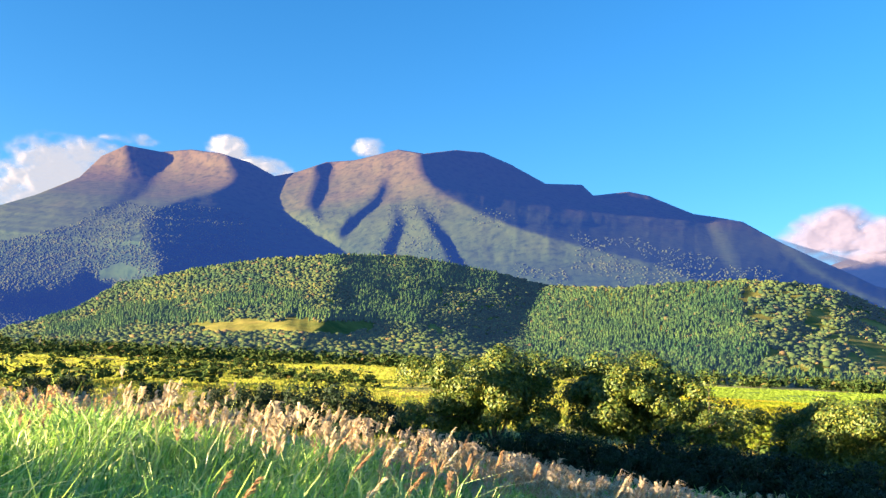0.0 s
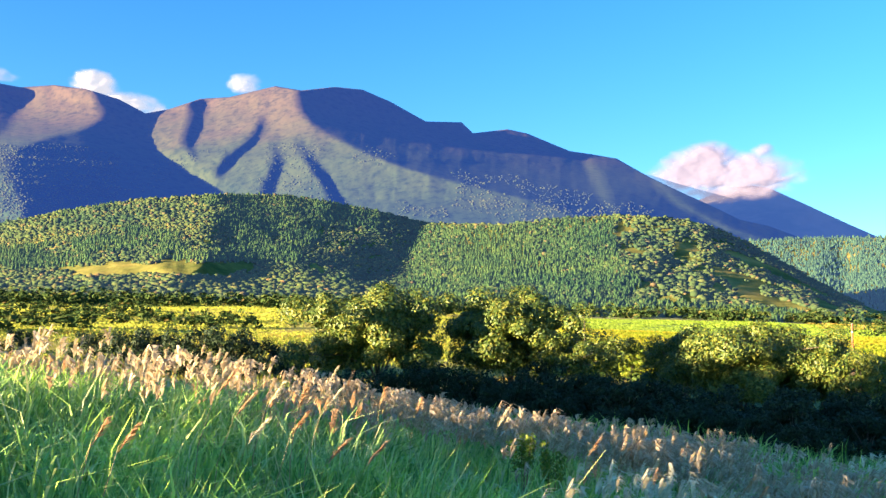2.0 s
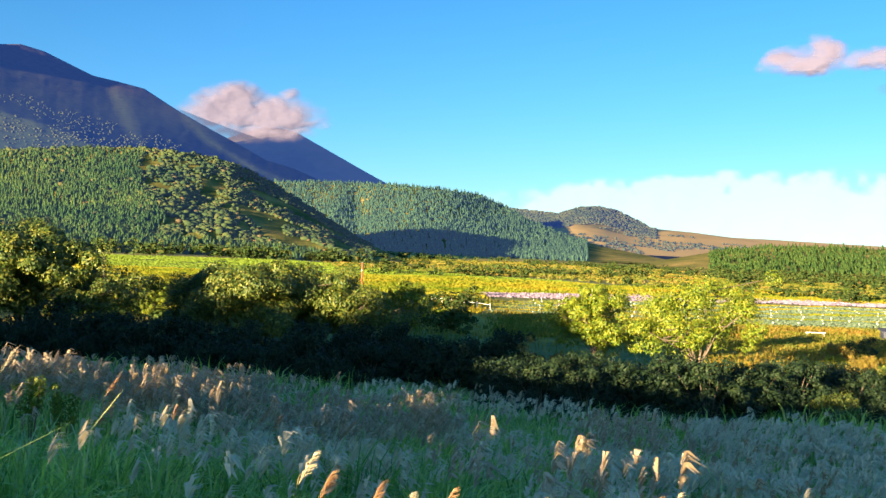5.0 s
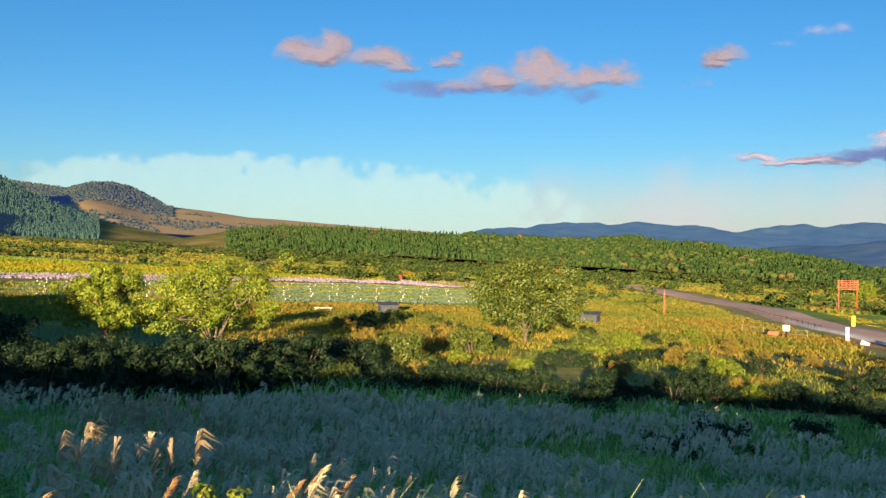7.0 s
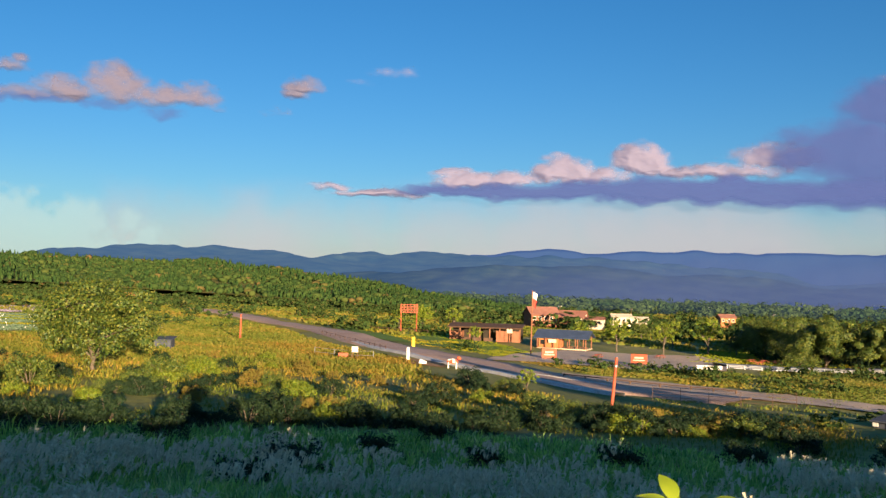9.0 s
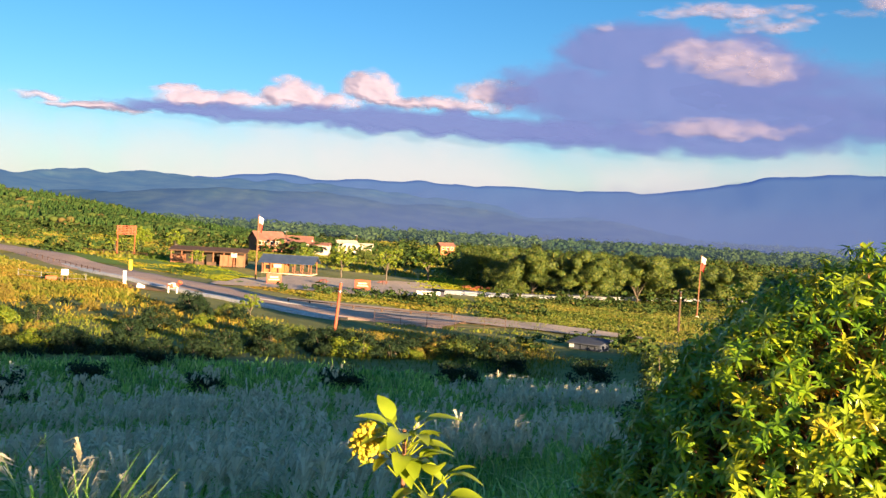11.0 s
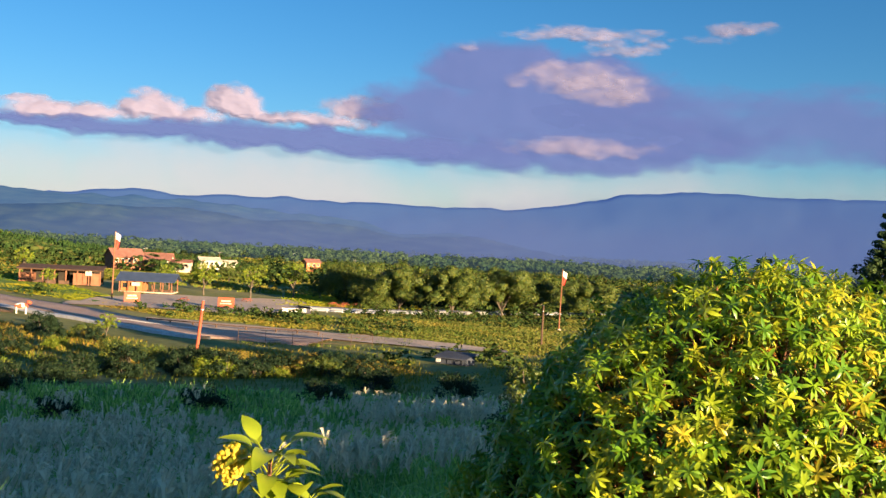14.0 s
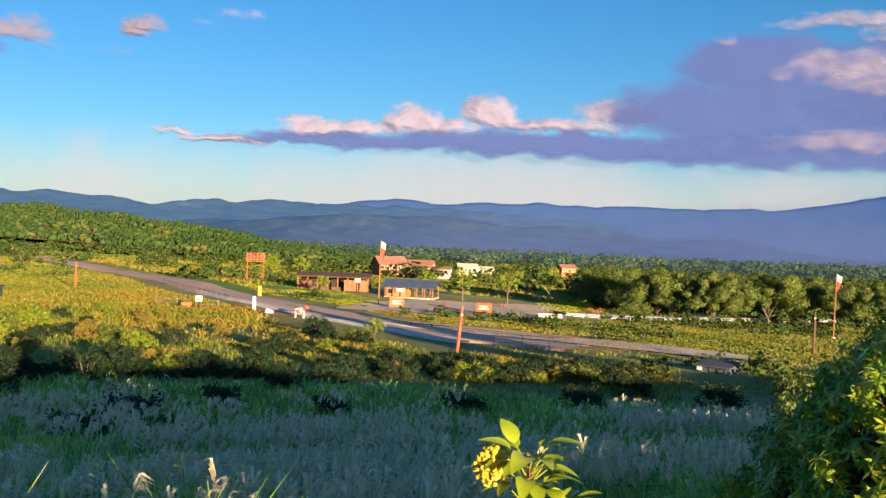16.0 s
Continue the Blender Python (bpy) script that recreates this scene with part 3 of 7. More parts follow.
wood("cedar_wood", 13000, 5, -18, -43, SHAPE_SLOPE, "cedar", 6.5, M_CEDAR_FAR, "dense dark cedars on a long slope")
wood("cedar_wood", 6500, 6, -50, -100, SHAPE_RISE, "cedar", 4.6, M_CEDAR, "belt of planted cedars", 0.0, 1.0, lambda a, v, g: a > -73 + 8 * fbm(a, v * 3, 2, 5))
wood("mixed_wood", 2600, 7, -64, -103, SHAPE_RISE, "broad", 4.6, M_BROAD, "mixed woodland on a low rise", 0.0, 1.0, in_patch(4, -0.02, 9))
wood("cedar_wood", 5200, 8, -72, -103, SHAPE_RISE, "cedar", 4.6, M_CEDAR, "dark cedars along a low rise", 0.0, 1.0, in_patch(5, -0.16, 19))
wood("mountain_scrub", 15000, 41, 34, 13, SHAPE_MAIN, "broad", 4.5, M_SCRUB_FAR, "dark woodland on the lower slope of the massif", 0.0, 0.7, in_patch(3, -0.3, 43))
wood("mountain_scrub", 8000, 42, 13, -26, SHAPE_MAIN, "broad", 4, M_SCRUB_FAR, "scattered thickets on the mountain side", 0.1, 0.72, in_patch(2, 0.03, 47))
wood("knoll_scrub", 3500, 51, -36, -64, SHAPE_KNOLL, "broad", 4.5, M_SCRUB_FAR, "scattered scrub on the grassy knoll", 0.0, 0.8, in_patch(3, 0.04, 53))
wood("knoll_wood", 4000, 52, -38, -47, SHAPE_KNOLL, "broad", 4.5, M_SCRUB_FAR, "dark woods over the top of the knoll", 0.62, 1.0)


# ---------------------------------------------------------------- fields and roads
def patch(name, az, near, far, lift, material, label, category, rows=6, wobble=0.0):
    """A strip of land laid on the ground between two distances, along a range of bearings."""
    a = np.linspace(az[0], az[-1], 60)
    n, f = np.interp(-a, [-q for q in az], near), np.interp(-a, [-q for q in az], far)
    w = wobble * fbm(a * 1.3, a * 0 + near[0], 3, 12)
    t = np.linspace(0, 1, rows)[:, None]
    r = (n * (1 + w))[None] * (1 - t) + (f * (1 - w))[None] * t
    x, y = place(np.broadcast_to(a, r.shape), r)
    v = np.stack([x, y, ground_z(x, y) + lift], -1)
    ob = new(name, np_mesh(name, v.reshape(-1, 3), grid_faces(rows, 60), material, True))
    return tagged(ob, label, category, kind="structure")


M_YELLOW = surface("yellow_meadow", [(0.3, (0.30, 0.26, 0.025)), (0.7, (0.42, 0.34, 0.05))], 0.02, 0.95, 50, 0.5, dist=0.3)
M_LAVENDER = surface("pale_flower_rows", [(0.3, (0.26, 0.22, 0.27)), (0.7, (0.4, 0.34, 0.4))], 0.05, 0.95, 30, 0.3, dist=0.2)
M_TEAL_BED = surface("misty_crop_beds", [(0.3, (0.13, 0.17, 0.08)), (0.7, (0.22, 0.25, 0.14))], 0.04, 0.95, 30, 0.3, dist=0.2)
M_ORANGE = surface("bare_orange_soil", [(0.3, (0.36, 0.17, 0.06)), (0.7, (0.46, 0.25, 0.1))], 0.05, 0.95, 20, 0.3, dist=0.1)
M_ASPHALT = surface("worn_asphalt", [(0.3, (0.54, 0.34, 0.25)), (0.7, (0.66, 0.45, 0.34))], 0.15, 0.85, 25, 0.2, dist=0.02)
M_GRAVEL = surface("sandy_forecourt", [(0.3, (0.64, 0.45, 0.32)), (0.7, (0.75, 0.56, 0.41))], 0.08, 0.95, 25, 0.3, dist=0.03)
M_SIDE_ROAD = surface("pale_grey_asphalt", [(0.3, (0.36, 0.36, 0.38)), (0.7, (0.46, 0.45, 0.46))], 0.15, 0.85, 25, 0.2, dist=0.02)
M_LINE = surface("road_paint", [(0.3, (0.62, 0.58, 0.55)), (0.7, (0.78, 0.75, 0.72))], 0.5, 0.7, 8, 0.1, dist=0.01)

patch("yellow_meadow", [36, 14, 2, -8, -13.5], [140, 130, 125, 150, 220], [480, 500, 620, 480, 420], 0.10, M_YELLOW, "sunlit yellow meadow before the wooded hills", "meadow", 8)
patch("green_field", [-8, -14, -25, -31, -38, -45], [285, 268, 275, 295, 281, 300], [330, 372, 408, 350, 330, 312], 0.14, M_GREEN_FIELD, "bright green crop field in low sun", "field", 8)
patch("yellow_meadow", [-28, -36, -45, -60, -72], [330, 345, 340, 380, 420], [700, 900, 900, 640, 620], 0.10, M_YELLOW, "tawny rough pasture on the plain", "meadow", 8, 0.15)
patch("bare_soil", [-36, -39, -43], [283, 281, 285], [292, 300, 292], 0.2, M_ORANGE, "strip of bare orange soil", "soil", 4)
patch("bare_soil", [-85, -88.5], [150, 147], [168, 158], 0.12, M_ORANGE, "bare orange soil beside the road", "soil", 4)
BED_AZ, BED_NEAR, BED_FAR = [-37, -45, -53, -65.5, -72], [150, 150, 160, 190, 215], [182, 204, 220, 266, 284]


def bed(f0, f1):
    """The near and far edges of one strip of the crop beds."""
    return [[n + (f - n) * q for n, f in zip(BED_NEAR, BED_FAR)] for q in (f0, f1)]


STRIPS = [(0.0, 0.2), (0.28, 0.5), (0.57, 0.76), (0.84, 1.0)]
for f0, f1 in STRIPS:
    patch("crop_bed", BED_AZ, *bed(f0, f1), 0.12, M_TEAL_BED, "misty crop bed with rows of white stakes", "crop bed", 4)
patch("flower_bed", [-36.5, -45, -55, -66], [205, 214, 250, 300], [219, 236, 282, 352], 0.14, M_LAVENDER, "pale lavender flower rows", "flower bed", 6)
patch("meadow", [-66, -75, -88], [215, 225, 260], [420, 500, 560], 0.08, M_YELLOW, "dry yellow pasture on the plain", "meadow", 8, 0.2)
patch("meadow", [-12, -30, -50, -66, -80], [105, 110, 100, 95, 110], [225, 230, 150, 185, 215], 0.06, M_YELLOW, "rough yellow-green grassland", "meadow", 8, 0.1)


def ribbon(name, line, width, lift, material, label, category):
    """A road or a painted line that follows the ground."""
    p = np.array([place(a, r) for a, r in line])
    s = np.concatenate([[0], np.cumsum(np.hypot(*np.diff(p, axis=0).T))])
    q = np.linspace(0, s[-1], max(12, int(s[-1] / 2.5)))
    c = np.stack([np.interp(q, s, p[:, 0]), np.interp(q, s, p[:, 1])], 1)
    k = np.ones(9) / 9
    for i in (0, 1):
        c[:, i] = np.convolve(np.pad(c[:, i], 4, mode="edge"), k, mode="valid")
    d = np.gradient(c, axis=0)
    nrm = np.stack([-d[:, 1], d[:, 0]], 1) / np.maximum(np.hypot(d[:, 0], d[:, 1]), 1e-6)[:, None]
    w = np.array([-0.5, -0.499, -0.25, 0, 0.25, 0.499, 0.5]) * width
    down = np.array([-0.6 if width > 3 else 0.0] + [lift] * 5 + [-0.6 if width > 3 else 0.0])
    w[[0, -1]] *= 1.0 + min(0.08, 1.2 / width)
    v = np.stack([np.column_stack([c + nrm * k2, ground_z(*(c + nrm * k2).T) + h]) for k2, h in zip(w, down)])
    ob = new(name, np_mesh(name, v.reshape(-1, 3), grid_faces(7, len(c)), material, True))
    return tagged(ob, label, category, kind="structure")


def near_line(x, y, line, reach):
    """Which points lie within reach of a line of bearings and distances."""
    p = np.array([place(a, r) for a, r in line])
    near = np.zeros(np.shape(x), bool)
    for (ax, ay), (bx, by) in zip(p[:-1], p[1:]):
        ux, uy = bx - ax, by - ay
        t = np.clip(((x - ax) * ux + (y - ay) * uy) / (ux * ux + uy * uy), 0, 1)
        near |= np.hypot(x - ax - t * ux, y - ay - t * uy) < reach
    return near


ROAD = [(-74, 420), (-79, 300), (-81.3, 258), (-84.5, 200), (-87, 182), (-90, 164), (-93.5, 145), (-96.2, 131), (-99.7, 124), (-103, 121), (-107, 119)]
ribbon("road", ROAD, 12, 0.3, M_ASPHALT, "worn two-lane asphalt road", "road")
ribbon("road_marking", [(-82.8, 207), (-84.5, 184), (-86.7, 168), (-89.4, 150), (-92.4, 136), (-94.9, 126), (-99.9, 113.5)], 1.5, 0.42, M_LINE, "white painted edge line", "road marking")
ribbon("road_marking", [(-93.2, 144), (-96.3, 134), (-99.5, 128)], 0.25, 0.42, M_LINE, "thin white centre line", "road marking")
ribbon("side_road", [(-104, 214), (-107, 222), (-113.5, 262), (-120, 300), (-130, 380)], 6, 0.75, M_SIDE_ROAD, "pale side road between the trees", "road")
patch("forecourt", [-91, -95.5, -100, -105], [172, 176, 172, 190], [176, 236, 240, 262], 0.2, M_GRAVEL, "sandy forecourt before the pavilion", "forecourt", 6)
patch("car_park", [-95.5, -100, -107, -113, -117], [128, 128, 124, 122, 124], [152, 146, 140, 136, 132], 0.2, M_GRAVEL, "paved car park beside the road", "car park", 4)
patch("lawn", [-82.5, -88, -92, -93.5], [236, 212, 190, 178], [300, 290, 236, 215], 0.12, M_GREEN_FIELD, "mown grass beside the road", "lawn", 5)

# ---------------------------------------------------------------- grass
M_GRASS = foliage("pampas_blades", [(0.0, (0.13, 0.3, 0.05)), (0.5, (0.34, 0.56, 0.11)), (0.8, (0.5, 0.68, 0.17)), (1.0, (0.74, 0.72, 0.36))], 0.45, 0.3, 0.35, 0.45,
                  [(0.34, (0.4, 0.62, 0.55)), (0.5, (0.95, 1.0, 0.85)), (0.64, (1.45, 1.35, 1.1))])
M_ARCHING = foliage("arching_pampas_blades", [(0.0, (0.3, 0.5, 0.13)), (0.7, (0.5, 0.66, 0.22)), (1.0, (0.74, 0.7, 0.4))], 0.4, 0.2, 0.4)
M_GRASS_DRY = foliage("meadow_blades", [(0.0, (0.10, 0.15, 0.02)), (0.5, (0.23, 0.23, 0.035)), (1.0, (0.42, 0.29, 0.06))], 0.6, 0.3, 0.2, 0.05,
                      [(0.32, (0.4, 0.7, 0.45)), (0.5, (0.9, 1.0, 0.8)), (0.68, (1.2, 0.95, 0.8))])
M_PLUME = foliage("pampas_plumes", [(0.0, (0.66, 0.58, 0.4)), (0.5, (0.82, 0.73, 0.52)), (1.0, (0.92, 0.85, 0.64))], 0.7, 0.4, 0.2)
M_PLUME_RED = foliage("young_pampas_plumes", [(0.0, (0.54, 0.32, 0.16)), (1.0, (0.68, 0.48, 0.28))], 0.7, 0.4, 0.2)
M_PLUME_TAN = foliage("tan_pampas_plumes", [(0.0, (0.44, 0.34, 0.2)), (0.5, (0.6, 0.48, 0.32)), (1.0, (0.74, 0.62, 0.46))], 0.7, 0.4, 0.2)
M_STALK = surface("straw_stalk", [(0.3, (0.3, 0.25, 0.1)), (0.7, (0.42, 0.34, 0.16))], 3, 0.7, 8, 0.1)

EDGE = [(40, 62), (0, 64), (-20, 54), (-34, 47), (-47, 45), (-57, 55), (-77, 63), (-90, 68), (-112, 76), (-140, 76)]


def meadow_points(n, seed, r0, r1, az0=38, az1=-140, power=1.0):
    g = rng(seed)
    az = g.uniform(az1, az0, n)
    r = r0 + (r1 - r0) * g.uniform(0, 1, n) ** power
    k = r < np.interp(-az, [-p[0] for p in EDGE], [p[1] for p in EDGE]) * (1 + 0.08 * g.normal(size=n))
    k &= ~((az < -106) & (r < 9.5))
    az, r = az[k], r[k]
    x, y = place(az, r)
    return np.stack([x, y, ground_z(x, y)], -1), r, g


def blade_mesh(pts, height, width, lean, g, toward=None):
    """Bent blades: a tapering strip of two pieces each."""
    n = len(pts)
    t = g.uniform(0, 2 * np.pi, n) if toward is None else toward
    d = np.stack([np.cos(t), np.sin(t), np.zeros(n)], -1)
    t2 = g.uniform(0, 2 * np.pi, n)
    s = np.stack([np.cos(t2), np.sin(t2), np.zeros(n)], -1) * width[:, None]
    up = np.array([0, 0, 1.0])
    mid = pts + up * (height * 0.6)[:, None] + d * (height * lean * 0.3)[:, None]
    tip = pts + up * (height * (1 - 0.35 * lean))[:, None] + d * (height * lean * 1.0)[:, None]
    v = np.stack([pts - s, pts + s, mid + s * 0.75, mid - s * 0.75, tip], 1).reshape(-1, 3)
    b = (np.arange(n) * 5)[:, None]
    return v, [b + np.array([[0, 1, 2, 3]]), b + np.array([[3, 2, 4]])]


def grass(name, n, per, seed, r0, r1, height, width, material, label, power=1.0, az0=38, az1=-140, points=None, spread=0.16):
    p, r, g = points if points else meadow_points(n, seed, r0, r1, az0, az1, power)
    base = np.repeat(p, per, 0)
    rr = np.repeat(r, per)
    clump = 1 + 1.0 * fbm(p[:, 0] / 2.6, p[:, 1] / 2.6, 3, seed + 4) + 0.7 * fbm(p[:, 0] / 11, p[:, 1] / 11, 2, seed + 9)
    tall = np.repeat(height * clump * g.uniform(0.75, 1.2, len(p)), per) * g.uniform(0.5, 1.1, len(base))
    bearing = np.degrees(np.arctan2(base[:, 0], base[:, 1]))
    tall = tall * (1 - 0.4 * smooth(86, 94, bearing) * smooth(18, 14, rr))
    tall = tall * (1 - 0.45 * smooth(48, 66, bearing) * smooth(26, 42, rr))
    off = g.normal(size=(len(base), 2)) * spread * (1 + rr / 60)[:, None]
    base[:, :2] += off
    way = np.arctan2(off[:, 1], off[:, 0]) + g.normal(size=len(base)) * 0.5
    v, f = blade_mesh(base, tall, width * (0.8 + rr / 16) * g.uniform(0.6, 1.4, len(base)), g.uniform(0.2, 1.3, len(base)), g, way)
    return tagged(new(name, np_mesh(name, v, f, material)), label, "grass", kind="stuff")


grass("pampas_grass", 2600, 24, 101, 4.5, 26, 1.3, 0.011, M_GRASS, "dense green pampas grass in tussocks on the hillside", 0.8)
grass("pampas_grass", 9000, 13, 102, 20, 64, 1.35, 0.009, M_GRASS, "green pampas grass on the shaded slope", 0.8, spread=0.24)
grass("arching_grass", 2600, 7, 104, 13.0, 44, 1.4, 0.008, M_ARCHING, "long pale arching blades over the grass", 0.8, spread=0.2)
grass("low_grass", 8000, 7, 103, 4.5, 62, 0.55, 0.007, M_GRASS, "short dark green grass between the tussocks", 0.7, spread=0.2)


def near_turf():
    """Short grass round the spot where the viewer stands."""
    g = rng(105)
    n = 3600
    a, r = g.uniform(0, 2 * np.pi, n), 0.7 + 6.5 * g.uniform(0, 1, n) ** 0.6
    x, y = np.sin(a) * r, np.cos(a) * r
    return np.stack([x, y, ground_z(x, y)], -1), r, g


grass("low_grass", 0, 9, 105, 0, 0, 0.32, 0.006, M_GRASS, "short trodden grass on the brow", points=near_turf(), spread=0.1)


def plume_shape(seed, strands=9, droop=0.5):
    """A feathery head: soft strands that part from the stem and bow over to one side."""
    g = rng(seed)
    v, f = [], []
    for k in range(strands):
        z0 = 0.02 + 0.5 * k / strands
        ang = g.normal() * 0.5
        dx, dy = math.cos(ang), math.sin(ang)
        ln, w = g.uniform(0.5, 0.95), g.uniform(0.04, 0.065)
        pts = [(0, 0, z0), (dx * ln * 0.25, dy * ln * 0.25, z0 + ln * 0.45), (dx * ln * (0.5 + droop * 0.35), dy * ln * 0.4, z0 + ln * (0.62 - droop * 0.5))]
        b = len(v)
        sx, sy = -dy * w + g.normal() * 0.03, dx * w
        v += [(pts[0][0] - sx * 0.3, pts[0][1] - sy * 0.3, pts[0][2]), (pts[0][0] + sx * 0.3, pts[0][1] + sy * 0.3, pts[0][2]),
              (pts[1][0] + sx, pts[1][1] + sy, pts[1][2]), (pts[1][0] - sx, pts[1][1] - sy, pts[1][2]), pts[2]]
        f += [(b, b + 1, b + 2), (b, b + 2, b + 3), (b + 3, b + 2, b + 4)]
    return np.array(v), np.array(f)


PLUMES = [plume_shape(k, 9, 0.3 + 0.2 * k) for k in range(5)]


def plumes(name, n, seed, r0, r1, az0, az1, lift, size, material, label, power=0.8, drift=5.0, level=0.0):
    """Plumes in drifts and tufts, several to a tuft."""
    p, r, g = meadow_points(n, seed, r0, r1, az0, az1, power)
    bearing = -np.degrees(np.arctan2(p[:, 0], p[:, 1]))
    keep = fbm(p[:, 0] / drift, p[:, 1] / drift, 3, seed) - level > g.uniform(0.0, 0.14, len(p))
    keep &= (bearing > -104) | (r > 17)
    keep &= g.uniform(0, 1, len(p)) < smooth(az1, az1 + 12, bearing) * smooth(az0, az0 - 26, bearing)
    p, r = np.repeat(p[keep], 4, 0), np.repeat(r[keep], 4)
    p[:, :2] += g.normal(size=(len(p), 2)) * 0.28
    clump = 1 + 0.5 * fbm(p[:, 0] / 2.6, p[:, 1] / 2.6, 3, 106)
    p[:, 2] += lift * clump * g.uniform(0.72, 1.2, len(p))
    h = size * g.uniform(0.55, 1.15, len(p))
    return scatter(name, PLUMES, p, h * (1 + r / 120), h, material, label, "pampas plumes", seed, -0.6)


plumes("pampas_plumes", 4600, 111, 10, 50, -6, -134, 1.05, 0.42, M_PLUME, "silvery pampas plumes over shaded grass")
plumes("pampas_plumes", 4200, 112, 17, 64, 60, -44, 1.2, 0.4, M_PLUME_TAN, "pale pampas plumes catching the sun", level=-0.04)
plumes("pampas_plumes", 4200, 114, 14, 46, -30, -128, 1.05, 0.46, M_PLUME, "thick silvery pampas plumes on the shaded slope", drift=9.0, level=-0.03)
plumes("pampas_plumes", 2600, 115, 13, 36, 24, -54, 1.65, 0.42, M_PLUME_TAN, "tall pampas plumes that reach into the low sun", level=-0.05)
plumes("young_plumes", 300, 113, 14, 45, 58, -66, 1.3, 0.36, M_PLUME_RED, "reddish young pampas plumes in low sun")

# rough grass beyond the brow
def ring_points(n, seed, az0, az1, r0, r1):
    g = rng(seed)
    az = g.uniform(az1, az0, n)
    r = r0 + (r1 - r0) * g.uniform(0, 1, n) ** 0.8
    x, y = place(az, r)
    return np.stack([x, y, ground_z(x, y)], -1), r, g


def patchy(p, r, g):
    k = fbm(p[:, 0] / 13, p[:, 1] / 13, 3, 91) > g.uniform(-0.22, 0.06, len(p))
    az = -np.degrees(np.arctan2(p[:, 0], p[:, 1]))
    k &= ~((az > -107.5) & (az < -90) & (r > np.interp(-az, [90, 95, 107], [140, 118, 116])))
    k &= ~((np.abs(az + 114) < 2.2) & (np.abs(r - 96) < 9))
    k &= np.abs(np.interp(-az, [104, 107, 113.5, 120, 130], [214, 222, 262, 300, 380]) - r) > 9
    return p[k], r[k], g


def off_road(p, r, g):
    az = -np.degrees(np.arctan2(p[:, 0], p[:, 1]))
    edge = np.interp(-az, [-q[0] for q in ROAD], [q[1] for q in ROAD])
    k = ((az > -76) | (r < edge - 12)) & ~near_line(p[:, 0], p[:, 1], ROAD, 19)
    return p[k], r[k], g


grass("rough_grass", 0, 6, 121, 0, 0, 0.95, 0.006, M_GRASS_DRY, "sunlit yellow rough grass beyond the brow", points=off_road(*patchy(*ring_points(18000, 121, -48, -112, 66, 150))))
grass("rough_grass", 0, 5, 122, 0, 0, 1.1, 0.006, M_GRASS_DRY, "yellow rough grass between the thickets", points=ring_points(6000, 122, 30, -48, 70, 190))
grass("rough_grass", 0, 5, 123, 0, 0, 0.75, 0.006, M_GRASS_DRY, "rough grass beside the side road", points=patchy(*ring_points(9000, 123, -101, -136, 74, 190)))

# ---------------------------------------------------------------- trees and thickets
M_BARK = surface("grey_brown_bark", [(0.3, (0.10, 0.075, 0.055)), (0.7, (0.2, 0.16, 0.12))], 2.0, 0.9, 8, 0.5)
M_LEAF_OAK = foliage("oak_leaves", [(0.0, (0.03, 0.065, 0.012)), (0.6, (0.08, 0.12, 0.017)), (1.0, (0.2, 0.2, 0.03))], 0.5, 0.04, 0.35)
M_LEAF_YELLOW = foliage("yellow_green_leaves", [(0.0, (0.08, 0.15, 0.014)), (0.6, (0.17, 0.23, 0.02)), (1.0, (0.32, 0.32, 0.03))], 0.45, 0.2, 0.3)
# dark green leaves, made darker still in place of hill shade
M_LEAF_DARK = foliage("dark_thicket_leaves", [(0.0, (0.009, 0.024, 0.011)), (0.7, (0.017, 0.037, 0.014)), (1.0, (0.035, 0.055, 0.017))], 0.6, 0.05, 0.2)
M_LEAF_AUTUMN = foliage("turning_leaves", [(0.0, (0.17, 0.17, 0.03)), (0.6, (0.26, 0.2, 0.04)), (1.0, (0.3, 0.17, 0.04))], 0.6, 0.25, 0.2)


def tube(points, radii, sides=6):
    """A tapering branch through the given points."""
    p = np.array(points, float)
    d = np.gradient(p, axis=0)
    d /= np.linalg.norm(d, axis=1)[:, None] + 1e-9
    ref = np.where(np.abs(d[:, 2:3]) > 0.9, np.array([[1.0, 0, 0]]), np.array([[0, 0, 1.0]]))
    u = np.cross(d, ref)
    u /= np.linalg.norm(u, axis=1)[:, None] + 1e-9
    w = np.cross(d, u)
    t = np.arange(sides) * 2 * np.pi / sides
    v = p[:, None] + np.array(radii)[:, None, None] * (np.cos(t)[None, :, None] * u[:, None] + np.sin(t)[None, :, None] * w[:, None])
    n = len(p)
    i = np.arange(n - 1)[:, None] * sides + np.arange(sides)[None]
    j = np.arange(n - 1)[:, None] * sides + (np.arange(sides)[None] + 1) % sides
    return v.reshape(-1, 3), np.stack([i, j, j + sides, i + sides], -1).reshape(-1, 4)


def merge(pieces):
    V, F, b = [], [], 0
    for v, f in pieces:
        V.append(v)
        F.append(f + b)
        b += len(v)
    return np.concatenate(V), np.concatenate(F)


